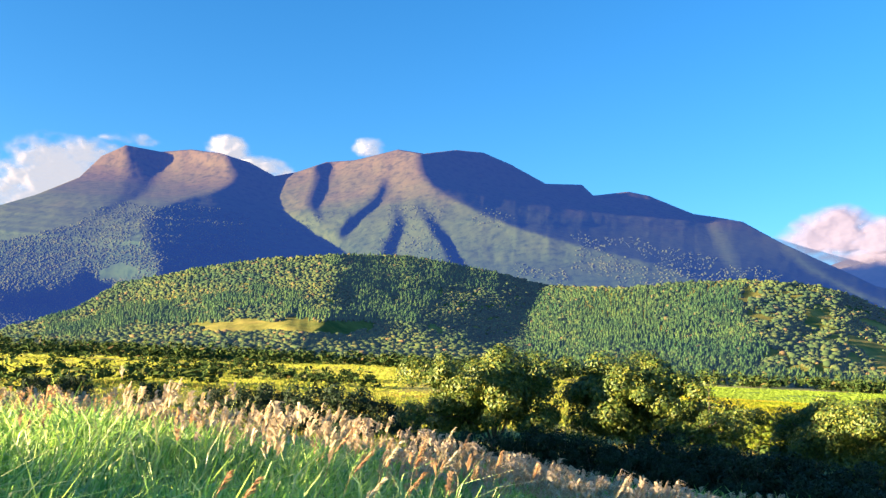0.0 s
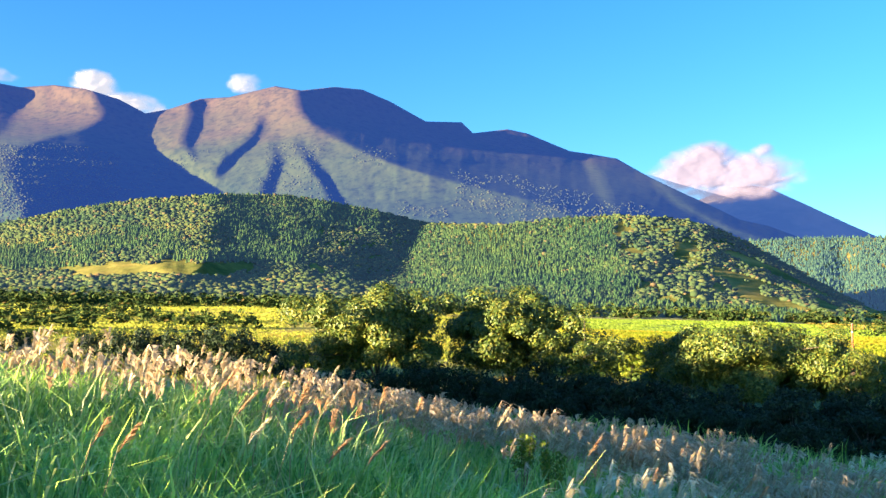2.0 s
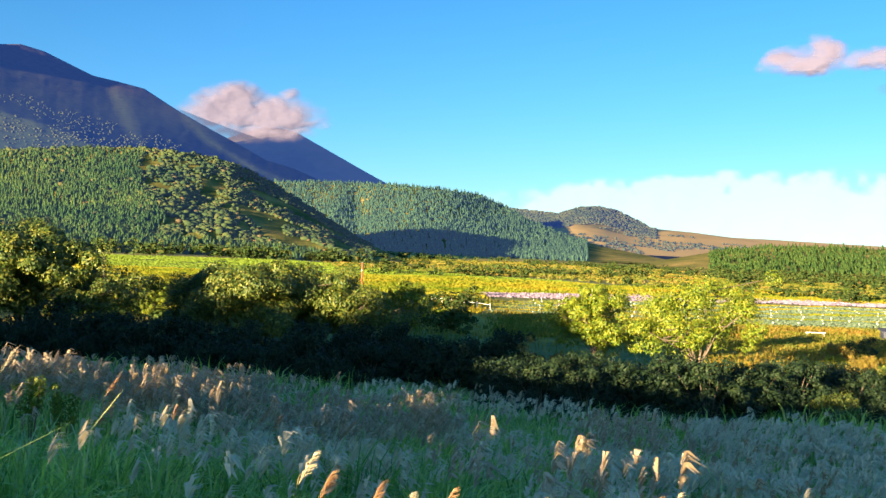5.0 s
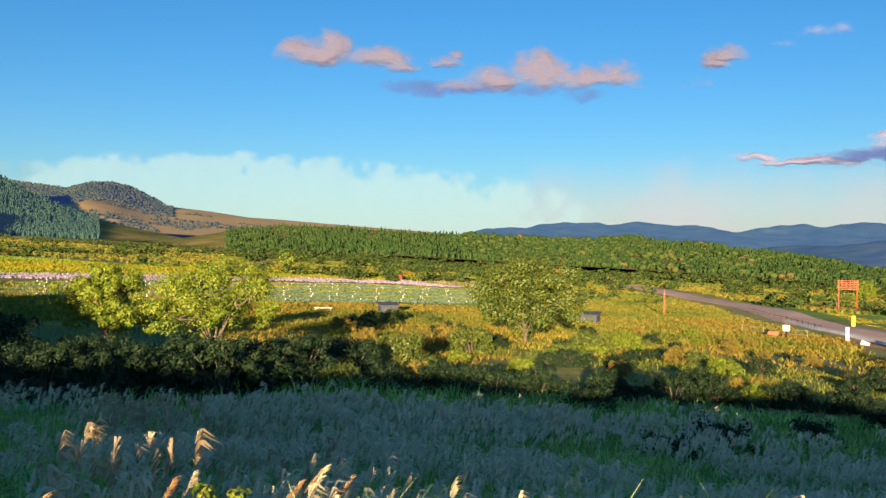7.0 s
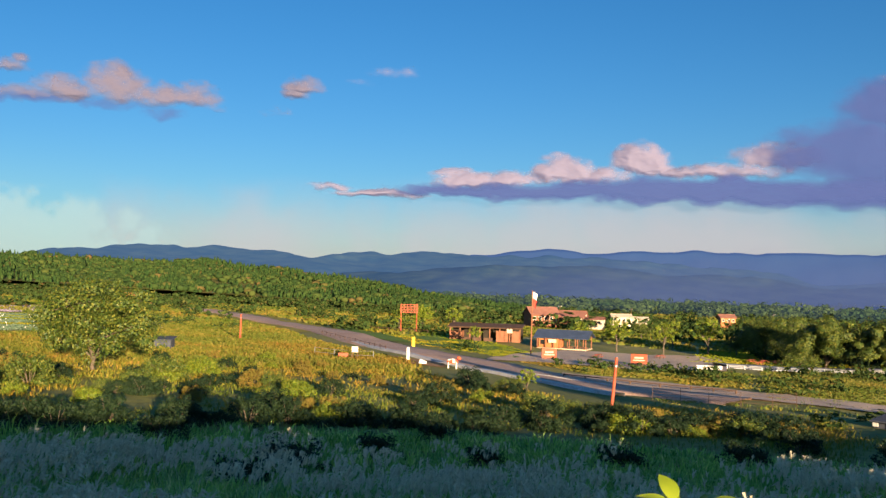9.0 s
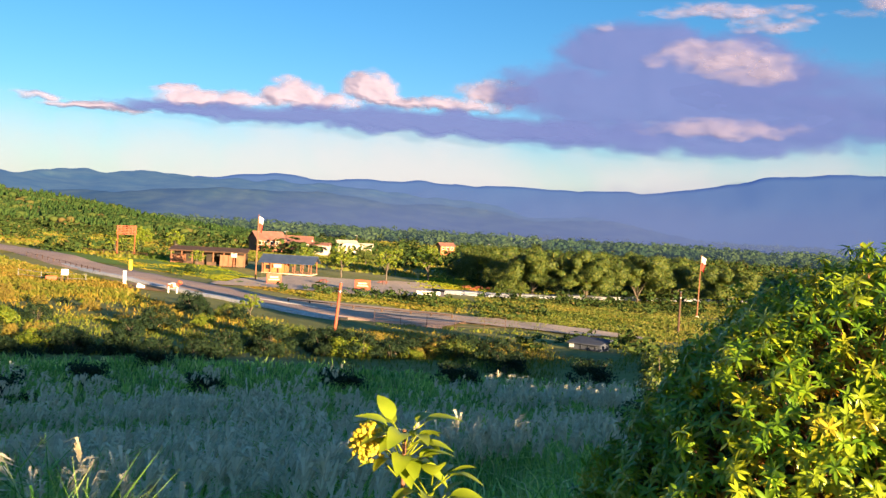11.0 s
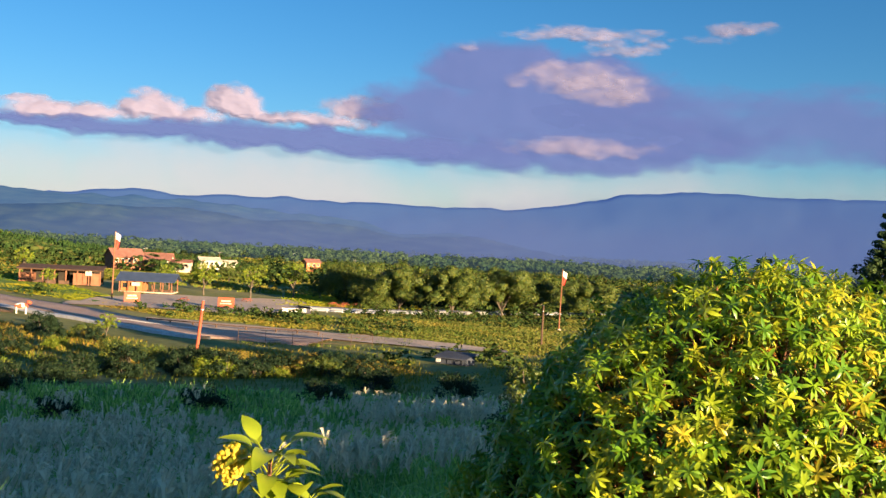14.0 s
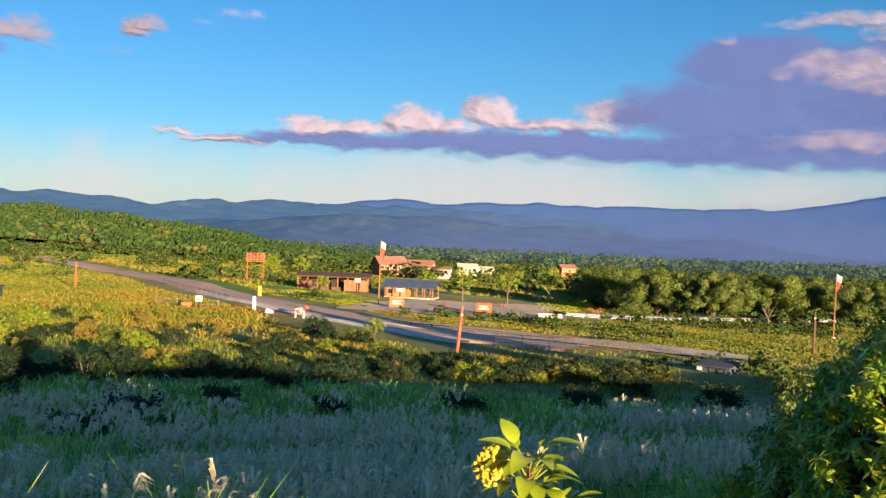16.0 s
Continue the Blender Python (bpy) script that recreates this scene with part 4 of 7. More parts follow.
def leaf_cloud(centres, radii, per, size, g, flat=0.8):
    """Leaves round the ends of the twigs: small pointed pieces at all angles."""
    n = len(centres) * per
    c, rad = np.repeat(centres, per, 0), np.repeat(radii, per)
    d = g.normal(size=(n, 3))
    d /= np.linalg.norm(d, axis=1)[:, None]
    p = c + d * (rad * g.uniform(0.3, 1.0, n) ** 0.4)[:, None] * np.array([1, 1, flat])
    nrm = d + 0.28 * g.normal(size=(n, 3)) + np.array([0, 0, 0.25])
    nrm /= np.linalg.norm(nrm, axis=1)[:, None]
    u = np.cross(nrm, g.normal(size=(n, 3)))
    u /= np.linalg.norm(u, axis=1)[:, None] + 1e-9
    w = np.cross(nrm, u)
    s = (size * g.uniform(0.6, 1.3, n))[:, None]
    v = np.stack([p - u * s, p - w * s * 0.55 + nrm * s * 0.12, p + u * s, p + w * s * 0.55 + nrm * s * 0.12], 1).reshape(-1, 3)
    return v, (np.arange(n) * 4)[:, None] + np.array([[0, 1, 2, 3]])


def tree(name, seed, height, spread, leaf, size, label, category="tree", clumps=60, per=55, bare=0.25, lean=0.0, round_=0.75, lump=1.0):
    """A broadleaf tree at the origin: tapered trunk, limbs, and a crown of leaf clumps with gaps."""
    g = rng(seed)
    root = thing(name, Matrix(), label, category)
    fork = height * bare
    trunk = [(0, 0, -0.5), (0.05 * height * lean, 0.02 * height, fork * 0.6), (0.1 * height * lean, 0, fork)]
    pieces = [tube(trunk, [height * 0.032, height * 0.025, height * 0.02], 8)]
    ends = []
    mains = 7
    for k in range(mains):
        t = 2 * math.pi * (k + g.uniform(-0.35, 0.35)) / mains
        reach, rise = spread * 0.5 * g.uniform(0.55, 1.0), (height - fork) * g.uniform(0.35, 0.95)
        if k == 0:
            reach, rise = spread * 0.1, (height - fork) * 0.95
        tip = np.array([math.cos(t) * reach, math.sin(t) * reach, fork + rise])
        mid = np.array([math.cos(t) * reach * 0.42, math.sin(t) * reach * 0.42, fork + rise * 0.6]) + g.normal(size=3) * 0.03 * height
        pieces.append(tube([trunk[-1], mid, tip], [height * 0.014, height * 0.009, height * 0.003], 5))
        ends += [tip, mid]
        for j in range(4):
            q = mid + (tip - mid) * g.uniform(0.0, 0.9)
            off = g.normal(size=3) * np.array([1, 1, 0.6]) * spread * 0.17
            pieces.append(tube([q, q + off * 0.6, q + off], [height * 0.006, height * 0.004, height * 0.0015], 4))
            ends.append(q + off)
    np_part("trunk", *merge(pieces), M_BARK, root, smooth_shade=True)
    # fill the crown's hull unevenly round the ends
    u = g.normal(size=(clumps, 3))
    u /= np.linalg.norm(u, axis=1)[:, None]
    u[:, 2] = np.where(u[:, 2] < -0.55, -u[:, 2], u[:, 2])
    rad = g.uniform(0.45, 1.0, clumps) ** 0.5 * (1 + 0.5 * fbm(u[:, 0] * 2 + seed, u[:, 1] * 2 + u[:, 2], 3, seed))
    hull = u * rad[:, None] * np.array([spread * 0.5, spread * 0.5, (height - fork) * 0.5]) + np.array([0, 0, fork + (height - fork) * 0.5])
    centres = np.concatenate([np.array(ends), hull])
    radii = spread * 0.105 * lump * g.uniform(0.6, 1.35, len(centres))
    np_part("crown", *leaf_cloud(centres, radii, per, size, g, round_), leaf, root)
    return root


def shrub(name, seed, height, spread, leaf, size, label, category="shrub", clumps=46, per=95):
    """A bush with stems from the ground and a broken dome of leaves."""
    g = rng(seed)
    root = thing(name, Matrix(), label, category)
    pieces, ends = [], []
    for k in range(7):
        t = g.uniform(0, 2 * np.pi)
        q = g.uniform(0.15, 0.42) * spread
        tip = np.array([math.cos(t) * q, math.sin(t) * q, height * g.uniform(0.55, 0.9)])
        pieces.append(tube([(0, 0, -0.4), tip * np.array([0.4, 0.4, 0.5]), tip], [0.05, 0.035, 0.012], 5))
        ends.append(tip)
    np_part("stem", *merge(pieces), M_BARK, root, smooth_shade=True)
    u = g.normal(size=(clumps, 3))
    u /= np.linalg.norm(u, axis=1)[:, None]
    u[:, 2] = np.abs(u[:, 2])
    rad = g.uniform(0.5, 1.0, clumps) ** 0.5 * (1 + 0.6 * fbm(u[:, 0] * 2 + seed, u[:, 1] * 2, 3, seed))
    hull = u * rad[:, None] * np.array([spread * 0.5, spread * 0.5, height * 0.9])
    centres = np.concatenate([np.array(ends), hull])
    np_part("foliage", *leaf_cloud(centres, spread * 0.13 * g.uniform(0.6, 1.3, len(centres)), per, size, g, 0.85), leaf, root)
    return root


def stand_pose(az, r, scale=1.0, turn=0.0, sink=0.15):
    x, y, z = stand(az, r)
    return pose(x, y, z - sink, 0, 0, turn), scale


def put(ob, az, r, scale=1.0, turn=0.0, sink=0.15):
    """Sets a thing on the ground at a bearing and distance."""
    m, k = stand_pose(az, r, scale, turn, sink)
    ob.matrix_basis = m @ Matrix.Diagonal((k, k, k, 1))
    return ob


def again(ob, az, r, scale=1.0, turn=0.0, sink=0.15):
    x, y, z = stand(az, r)
    c = copy_thing(ob, pose(x, y, z - sink, 0, 0, turn))
    c.scale = (scale, scale, scale)
    return c


# oaks on the slope below the brow
oak_a = put(tree("oak_tree", 1, 9.2, 11.0, M_LEAF_OAK, 0.16, "spreading oak, sunlit crown over a shaded foot", clumps=46, per=560, bare=0.12, lump=1.3), -2.2, 82)
oak_b = put(tree("oak_tree", 2, 9.6, 10.6, M_LEAF_OAK, 0.16, "tall oak with sunlit yellow-green leaves", clumps=46, per=560, bare=0.12, lump=1.3), -10.3, 84)
oak_c = put(tree("oak_tree", 3, 6.4, 8.5, M_LEAF_OAK, 0.13, "low forked oak with visible dark limbs", clumps=45, per=110, bare=0.3), -14.2, 80)
put(tree("maple_tree", 4, 7.6, 9.6, M_LEAF_YELLOW, 0.10, "airy yellow-green tree with pale limbs", clumps=64, per=170, bare=0.2), -49.4, 70)
put(tree("maple_tree", 5, 7.0, 6.6, M_LEAF_YELLOW, 0.11, "slender yellow-green tree in full sun", clumps=56, per=160, bare=0.16), -43.6, 76)
oak_d = put(tree("oak_tree", 6, 9.6, 12.5, M_LEAF_OAK, 0.15, "broad old oak standing in yellow grass", clumps=60, per=280, bare=0.12, lump=1.3), -68.1, 110)
gold = put(tree("golden_tree", 7, 6.2, 5.4, M_LEAF_YELLOW, 0.12, "bright golden-green young tree", clumps=50, per=130, bare=0.15), -32.0, 92)
again(oak_a, -23.5, 86, 0.9, 70, 1.2)
again(oak_b, -26.8, 88, 0.85, 130, 1.2)
again(oak_c, -29.6, 84, 0.95, 200, 0.8)
again(oak_a, -20.3, 92, 0.72, 160, 0.8)
again(gold, -12.0, 120, 0.8, 40)
again(gold, -17.2, 108, 0.75, 100)

dark_a = shrub("thicket_bush", 11, 3.2, 5.2, M_LEAF_DARK, 0.11, "dense thicket bush, dark leaves deepened to imitate hill shade")
dark_b = shrub("thicket_bush", 12, 2.6, 4.4, M_LEAF_DARK, 0.11, "dense thicket bush, dark leaves deepened to imitate hill shade")
dark_c = shrub("thicket_bush", 13, 3.8, 4.6, M_LEAF_DARK, 0.11, "tall thicket bush, dark leaves deepened to imitate hill shade")
sunny_a = shrub("sunlit_bush", 14, 3.0, 5.0, M_LEAF_OAK, 0.09, "sunlit olive-green bush in rough grass")
sunny_b = shrub("sunlit_bush", 15, 2.4, 4.4, M_LEAF_YELLOW, 0.09, "sunlit yellow-green bush in rough grass")
rusty = shrub("rusty_bush", 16, 2.6, 4.2, M_LEAF_AUTUMN, 0.085, "bush with turning orange-brown leaves")
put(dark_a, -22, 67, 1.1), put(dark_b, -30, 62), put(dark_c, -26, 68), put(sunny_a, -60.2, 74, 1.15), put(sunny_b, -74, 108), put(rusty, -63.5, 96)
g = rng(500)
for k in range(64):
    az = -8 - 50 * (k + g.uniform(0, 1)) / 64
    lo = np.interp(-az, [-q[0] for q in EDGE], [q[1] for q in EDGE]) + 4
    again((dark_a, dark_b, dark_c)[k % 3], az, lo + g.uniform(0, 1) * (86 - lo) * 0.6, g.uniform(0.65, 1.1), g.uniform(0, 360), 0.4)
for k in range(170):
    az = g.uniform(-128, -56)
    lo = np.interp(-az, [-q[0] for q in EDGE], [q[1] for q in EDGE]) + 3
    hi = min(140, np.interp(-az, [-q[0] for q in ROAD], [q[1] for q in ROAD]) - 27)
    if az < -84:
        hi = hi - 14
    r = lo + (hi - lo) * g.uniform(0, 1)
    size, turn = g.uniform(0.25, 0.8), g.uniform(0, 360)
    if -117.5 < az < -111 and r < 103:
        continue
    again((sunny_a, dark_b, dark_a, sunny_b, rusty)[k % 5], az, r, size, turn)
for az, r, k in ((-61.5, 88, 1.0), (-64.8, 92, 1.1), (-57, 104, 0.9), (-72, 100, 1.0), (-77, 96, 0.8)):
    again((sunny_a, rusty)[int(az) % 2], az, r, k, az * 7)
# dark bushes along the edge of the shade
for k in range(30):
    az = -59 - 34 * (k + g.uniform(0, 0.8)) / 30
    lo = np.interp(-az, [-q[0] for q in EDGE], [q[1] for q in EDGE])
    again((dark_a, dark_b, dark_c)[k % 3], az, lo + g.uniform(0, 5), g.uniform(0.35, 0.75), g.uniform(0, 360), 0.3)
# thicket behind the lit grass
for az, r, k in ((14.5, 124, 1.1), (12.2, 108, 1.55), (10.6, 112, 1.2), (8.6, 104, 1.6), (6.6, 101, 1.75), (4.7, 106, 1.3), (18, 140, 1.0), (22, 140, 1.2), (24, 140, 1.1), (2.6, 112, 1.0)):
    again((dark_c, dark_a)[k > 1.25], az, r, k, az * 31)

# bushes and hedges out on the plain
PUFFS = []
for k in range(5):
    q = rng(700 + k)
    c = q.normal(size=(7, 3)) * 0.2 + np.array([0, 0, 0.42])
    c[:, 2] = np.abs(c[:, 2])
    PUFFS.append(leaf_cloud(c, np.full(7, 0.24), 9, 0.13, q))


def bushes(name, n, seed, az0, az1, r0, r1, size, material, label, keep=None):
    p, r, g = ring_points(n, seed, az0, az1, r0, r1)
    k = fbm(p[:, 0] / 40, p[:, 1] / 40, 3, seed) > (0.02 if keep is None else keep)
    az = -np.degrees(np.arctan2(p[:, 0], p[:, 1]))
    k &= ~near_line(p[:, 0], p[:, 1], ROAD, 12)
    k &= ~((np.abs(az + 114) < 3) & (r < 106))
    p = p[k]
    h = size * g.uniform(0.5, 1.3, len(p))
    p[:, 2] -= 0.2
    return scatter(name, PUFFS, p, h * g.uniform(1.0, 1.6, len(p)), h, material, label, "bushes", seed)


bushes("scrub", 900, 201, 32, -12, 150, 470, 3.6, M_BROAD, "scattered scrub in the yellow meadow", 0.1)
bushes("scrub", 700, 211, 32, -30, 400, 490, 5.5, M_BROAD, "hedge of scrub along the foot of the hills", -0.3)
bushes("scrub", 1500, 202, -28, -66, 300, 760, 4.2, M_BROAD, "scattered scrub on the tawny pasture", 0.06)
bushes("scrub", 800, 203, -52, -92, 260, 640, 4.5, M_BROAD, "scattered scrub on the plain", 0.02)
bushes("scrub", 900, 213, -50, -103, 560, 650, 6, M_BROAD, "hedge of scrub at the foot of the rise", -0.3)
bushes("scrub", 450, 204, -14, -36, 105, 215, 2.4, M_BROAD, "scrub between the fields", 0.06)
bushes("lowland_trees", 2800, 205, -92, -140, 330, 1600, 7.5, M_BROAD, "broken woodland across the lowland", 0.03)
# hazy look comes from emission put into the trees
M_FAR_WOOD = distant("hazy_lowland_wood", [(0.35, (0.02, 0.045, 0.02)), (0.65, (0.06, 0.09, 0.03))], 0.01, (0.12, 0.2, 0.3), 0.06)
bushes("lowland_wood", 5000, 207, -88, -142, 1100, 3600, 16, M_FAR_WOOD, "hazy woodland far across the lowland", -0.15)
bushes("lowland_trees", 420, 206, -106, -138, 250, 420, 4.2, M_BROAD, "undergrowth beneath the grove by the side road", 0.0)

# bushes under the oaks, their darkened leaves standing in for shade
for az, r, k in ((2.0, 76, 0.9), (0.2, 72, 1.0), (-2.2, 70, 1.05), (-4.2, 72, 1.1), (-6.0, 71, 1.0), (-8.0, 72, 1.1), (-10.5, 70, 1.1), (-13, 70, 1.15), (-16, 70, 1.2), (-18.5, 67, 1.1), (-5.2, 78, 1.2), (-12, 77, 1.2)):
    again((dark_a, dark_c)[int(r) % 2], az, r, k, az * 31, 0.4)
# grove behind the side road
g = rng(640)
for k in range(26):
    az = -106.8 - 19 * (k + g.uniform(0, 0.9)) / 26
    lo = np.interp(-az, [104, 107, 113.5, 120, 130], [214, 222, 262, 300, 380]) + 8
    again((oak_d, oak_c, oak_b, gold, oak_d)[k % 5], az, lo + g.uniform(0, 90), g.uniform(0.5, 1.3), g.uniform(0, 360), 0.8)
    again((dark_c, sunny_a)[k % 2], az + g.uniform(-1, 1), lo + g.uniform(0, 60), g.uniform(1.0, 2.0), g.uniform(0, 360), 0.5)
# unseen oaks added beyond the edge of the view, to throw shade over the thicket
for k in range(9):
    again((oak_a, oak_b)[k % 2], 39 + 2.0 * k, (52, 64, 47, 70, 56)[k % 5], 0.95 + 0.05 * (k % 3), 47 * k, 0.3)


def turf(name, az, near, far, n, seed, height, material, label):
    """Standing grass on a field: broad low tufts, enough to cover it from where it is seen."""
    g = rng(seed)
    n = int(n * 2)
    a = g.uniform(min(az), max(az), n)
    a = a + g.normal(size=n) * 0.5
    lo, hi = np.interp(-a, [-q for q in az], near), np.interp(-a, [-q for q in az], far)
    r = lo + (hi - lo) * g.uniform(-0.03, 1.03, n)
    x, y = place(a, r)
    clear = ~near_line(x, y, ROAD, 13)
    x, y, r = x[clear], y[clear], r[clear]
    p = np.repeat(np.stack([x, y, ground_z(x, y)], -1), 3, 0)
    rr = np.repeat(r, 3)
    p[:, :2] += g.normal(size=(len(p), 2)) * 0.5
    v, f = blade_mesh(p, height * g.uniform(0.6, 1.2, len(p)), 0.0014 * rr * g.uniform(0.6, 1.4, len(p)), g.uniform(0.1, 0.5, len(p)), g)
    return tagged(new(name, np_mesh(name, v, f, material)), label, "grass", kind="stuff")


M_TURF_GREEN = foliage("green_crop_blades", [(0.0, (0.19, 0.29, 0.03)), (1.0, (0.27, 0.38, 0.045))], 0.6, 0.5, 0.2)
M_TURF_YELLOW = foliage("yellow_meadow_blades", [(0.0, (0.34, 0.36, 0.03)), (0.6, (0.44, 0.42, 0.04)), (1.0, (0.52, 0.44, 0.06))], 0.7, 0.6, 0.1, 0.035, [(0.34, (0.42, 0.66, 0.5)), (0.47, (0.8, 0.9, 0.8)), (0.58, (1.05, 0.98, 0.9)), (0.7, (1.15, 0.85, 0.8))])
M_TURF_MEADOW = foliage("lit_meadow_blades", [(0.0, (0.31, 0.36, 0.05)), (0.6, (0.42, 0.44, 0.07)), (1.0, (0.52, 0.46, 0.09))], 0.7, 0.6, 0.1)
M_TURF_TAN = foliage("tawny_pasture_blades", [(0.0, (0.17, 0.20, 0.03)), (0.6, (0.28, 0.27, 0.045)), (1.0, (0.40, 0.29, 0.07))], 0.6, 0.5, 0.2, 0.035, [(0.34, (0.42, 0.66, 0.5)), (0.47, (0.8, 0.9, 0.8)), (0.58, (1.05, 0.98, 0.9)), (0.7, (1.15, 0.85, 0.8))])
M_TURF_ROUGH = foliage("rough_grass_blades", [(0.0, (0.13, 0.17, 0.03)), (0.6, (0.2, 0.22, 0.045)), (1.0, (0.28, 0.22, 0.06))], 0.6, 0.4, 0.2, 0.04, [(0.34, (0.6, 0.75, 0.6)), (0.6, (1.1, 1.0, 0.9))])
M_TURF_PALE = foliage("pale_flower_heads", [(0.0, (0.22, 0.18, 0.25)), (1.0, (0.38, 0.31, 0.4))], 0.7, 0.2, 0.2)
M_TURF_MIST = foliage("misty_crop_leaves", [(0.0, (0.08, 0.14, 0.08)), (1.0, (0.17, 0.23, 0.15))], 0.7, 0.2, 0.2)
turf("meadow_grass", [36, 14, 2, -8, -13.5], [140, 130, 125, 150, 220], [480, 500, 600, 480, 420], 22000, 301, 0.45, M_TURF_MEADOW, "standing yellow meadow grass in low sun")
turf("crop", [-8, -14, -25, -31, -38, -45], [285, 268, 275, 295, 281, 300], [330, 372, 408, 350, 330, 312], 12000, 302, 0.35, M_TURF_GREEN, "bright green standing crop")
turf("pasture_grass", [-28, -36, -45, -60, -72], [350, 350, 345, 380, 420], [560, 700, 800, 640, 620], 8000, 303, 0.8, M_TURF_TAN, "tawny standing pasture grass")
turf("pasture_grass", [-50, -64, -75, -88, -100], [420, 300, 235, 270, 400], [650, 650, 650, 660, 640], 11000, 304, 0.8, M_TURF_TAN, "dry standing pasture grass")
turf("pasture_grass", [-12, -30, -36], [120, 130, 150], [270, 280, 290], 10000, 305, 0.8, M_TURF_YELLOW, "yellow-green rough grass before the crop field")
for k, (f0, f1) in enumerate(STRIPS):
    turf("crop_leaves", BED_AZ, *bed(f0, f1), 3000, 330 + k, 0.4, M_TURF_MIST, "low misty green crop rows")
    turf("pasture_grass", BED_AZ, *bed(f1, f1 + 0.08), 1500, 340 + k, 0.4, M_TURF_YELLOW, "yellow-green grass between the beds")
turf("flower_heads", [-36.5, -45, -55, -66], [205, 214, 250, 300], [219, 236, 282, 352], 4000, 307, 0.4, M_TURF_PALE, "pale lavender flowers in rows")
turf("pasture_grass", [-36, -50, -66], [222, 240, 355], [280, 345, 420], 4000, 308, 0.6, M_TURF_YELLOW, "yellow-green grass behind the flower rows")
turf("lawn_grass", [-82.5, -88, -92, -93.5], [236, 212, 190, 178], [300, 290, 236, 215], 2500, 309, 0.2, M_TURF_YELLOW, "mown lawn by the road")
turf("pasture_grass", [-90, -100, -120, -138], [300, 300, 330, 330], [560, 620, 700, 700], 6000, 310, 0.8, M_TURF_TAN, "dry grass across the lowland")
turf("pasture_grass", [-92, -104, -120, -138], [560, 620, 700, 700], [1150, 1200, 1200, 1200], 7000, 316, 1.0, M_TURF_TAN, "dry pasture between the far woods")
turf("verge_grass", [-93.5, -98, -106], [154, 154, 148], [174, 174, 188], 1800, 311, 0.25, M_TURF_TAN, "low green verge between road and forecourt")
bushes("scrub", 50, 212, -95, -106, 154, 186, 1.8, M_BROAD, "small shrubs on the verge", -0.4)
# unseen bushes added left of the view, to shade the near grass
for k in range(16):
    again((dark_a, dark_b)[k % 2], 47 + 3.6 * k, (10.5, 8.2, 13.0, 9.0)[k % 4], 0.42 if k < 3 else 0.66 if k < 6 else 0.5, 40 * k, 0.2)
# second unseen row, which shades the grass at the lower left
for k in range(9):
    again((dark_a, dark_b)[k % 2], 37 + 4.0 * k, (17, 19.5, 16)[k % 3], 0.45 if k < 5 else 0.85, 70 * k, 0.2)
# more unseen oaks added to widen that shade
for k in range(9):
    again((oak_a, oak_b)[k % 2], 38 + 2.8 * k, (80, 70, 84, 74)[k % 4], 1.0, 61 * k, 0.3)
turf("pasture_grass", [-70, -78, -86], [155, 158, 172], [235, 300, 215], 7000, 312, 0.6, M_TURF_TAN, "yellow-green grass between beds and road")

turf("pasture_grass", [-38, -50, -62, -74, -86], [108, 112, 116, 124, 132], [150, 152, 168, 200, 168], 9000, 313, 0.6, M_TURF_TAN, "rough tawny grass below the crop beds")
turf("pasture_grass", [-107.5, -113.5, -120, -136], [142, 138, 132, 130], [212, 248, 286, 380], 9000, 314, 0.3, M_TURF_ROUGH, "rough grass before the side road")
turf("pasture_grass", [-104, -107, -113.5, -120, -136], [228, 236, 276, 314, 400], [300, 320, 340, 420, 470], 5000, 315, 0.5, M_TURF_YELLOW, "grass under the grove")
bushes("scrub", 420, 214, -66, -91, 150, 300, 2.3, M_BROAD, "low scrub between the beds and the road", 0.03)
bushes("scrub", 420, 215, -107, -134, 80, 250, 2.2, M_BROAD, "low scrub before the side road", 0.04)


# ---------------------------------------------------------------- buildings and roadside things
M_RUST = surface("red_oxide_paint", [(0.3, (0.36, 0.07, 0.035)), (0.7, (0.5, 0.12, 0.06))], 1.5, 0.6, 8, 0.1)
M_TIMBER = surface("dark_stained_timber", [(0.3, (0.08, 0.045, 0.03)), (0.7, (0.15, 0.085, 0.055))], 1.0, 0.8, 10, 0.3)
M_BROWN = surface("red_brown_boards", [(0.3, (0.26, 0.10, 0.055)), (0.7, (0.36, 0.16, 0.09))], 0.8, 0.8, 10, 0.3)
M_ROOF_RED = surface("faded_red_roofing", [(0.3, (0.26, 0.11, 0.08)), (0.7, (0.36, 0.17, 0.13))], 0.5, 0.75, 12, 0.3)
M_ROOF_BLUE = surface("blue_grey_metal_roof", [(0.3, (0.045, 0.07, 0.13)), (0.7, (0.07, 0.10, 0.18))], 0.6, 0.7, 10, 0.15)
M_WHITE = surface("white_paint", [(0.3, (0.7, 0.68, 0.64)), (0.7, (0.82, 0.8, 0.77))], 1.0, 0.6, 10, 0.1)
M_CREAM = surface("cream_render", [(0.3, (0.62, 0.5, 0.38)), (0.7, (0.74, 0.62, 0.5))], 0.5, 0.85, 12, 0.2)
M_ORANGE_WALL = surface("orange_boards", [(0.3, (0.5, 0.17, 0.06)), (0.7, (0.6, 0.24, 0.1))], 0.6, 0.8, 10, 0.2)
M_YELLOW_PAINT = surface("yellow_paint", [(0.3, (0.75, 0.5, 0.02)), (0.7, (0.82, 0.58, 0.04))], 1.0, 0.5, 8, 0.05)
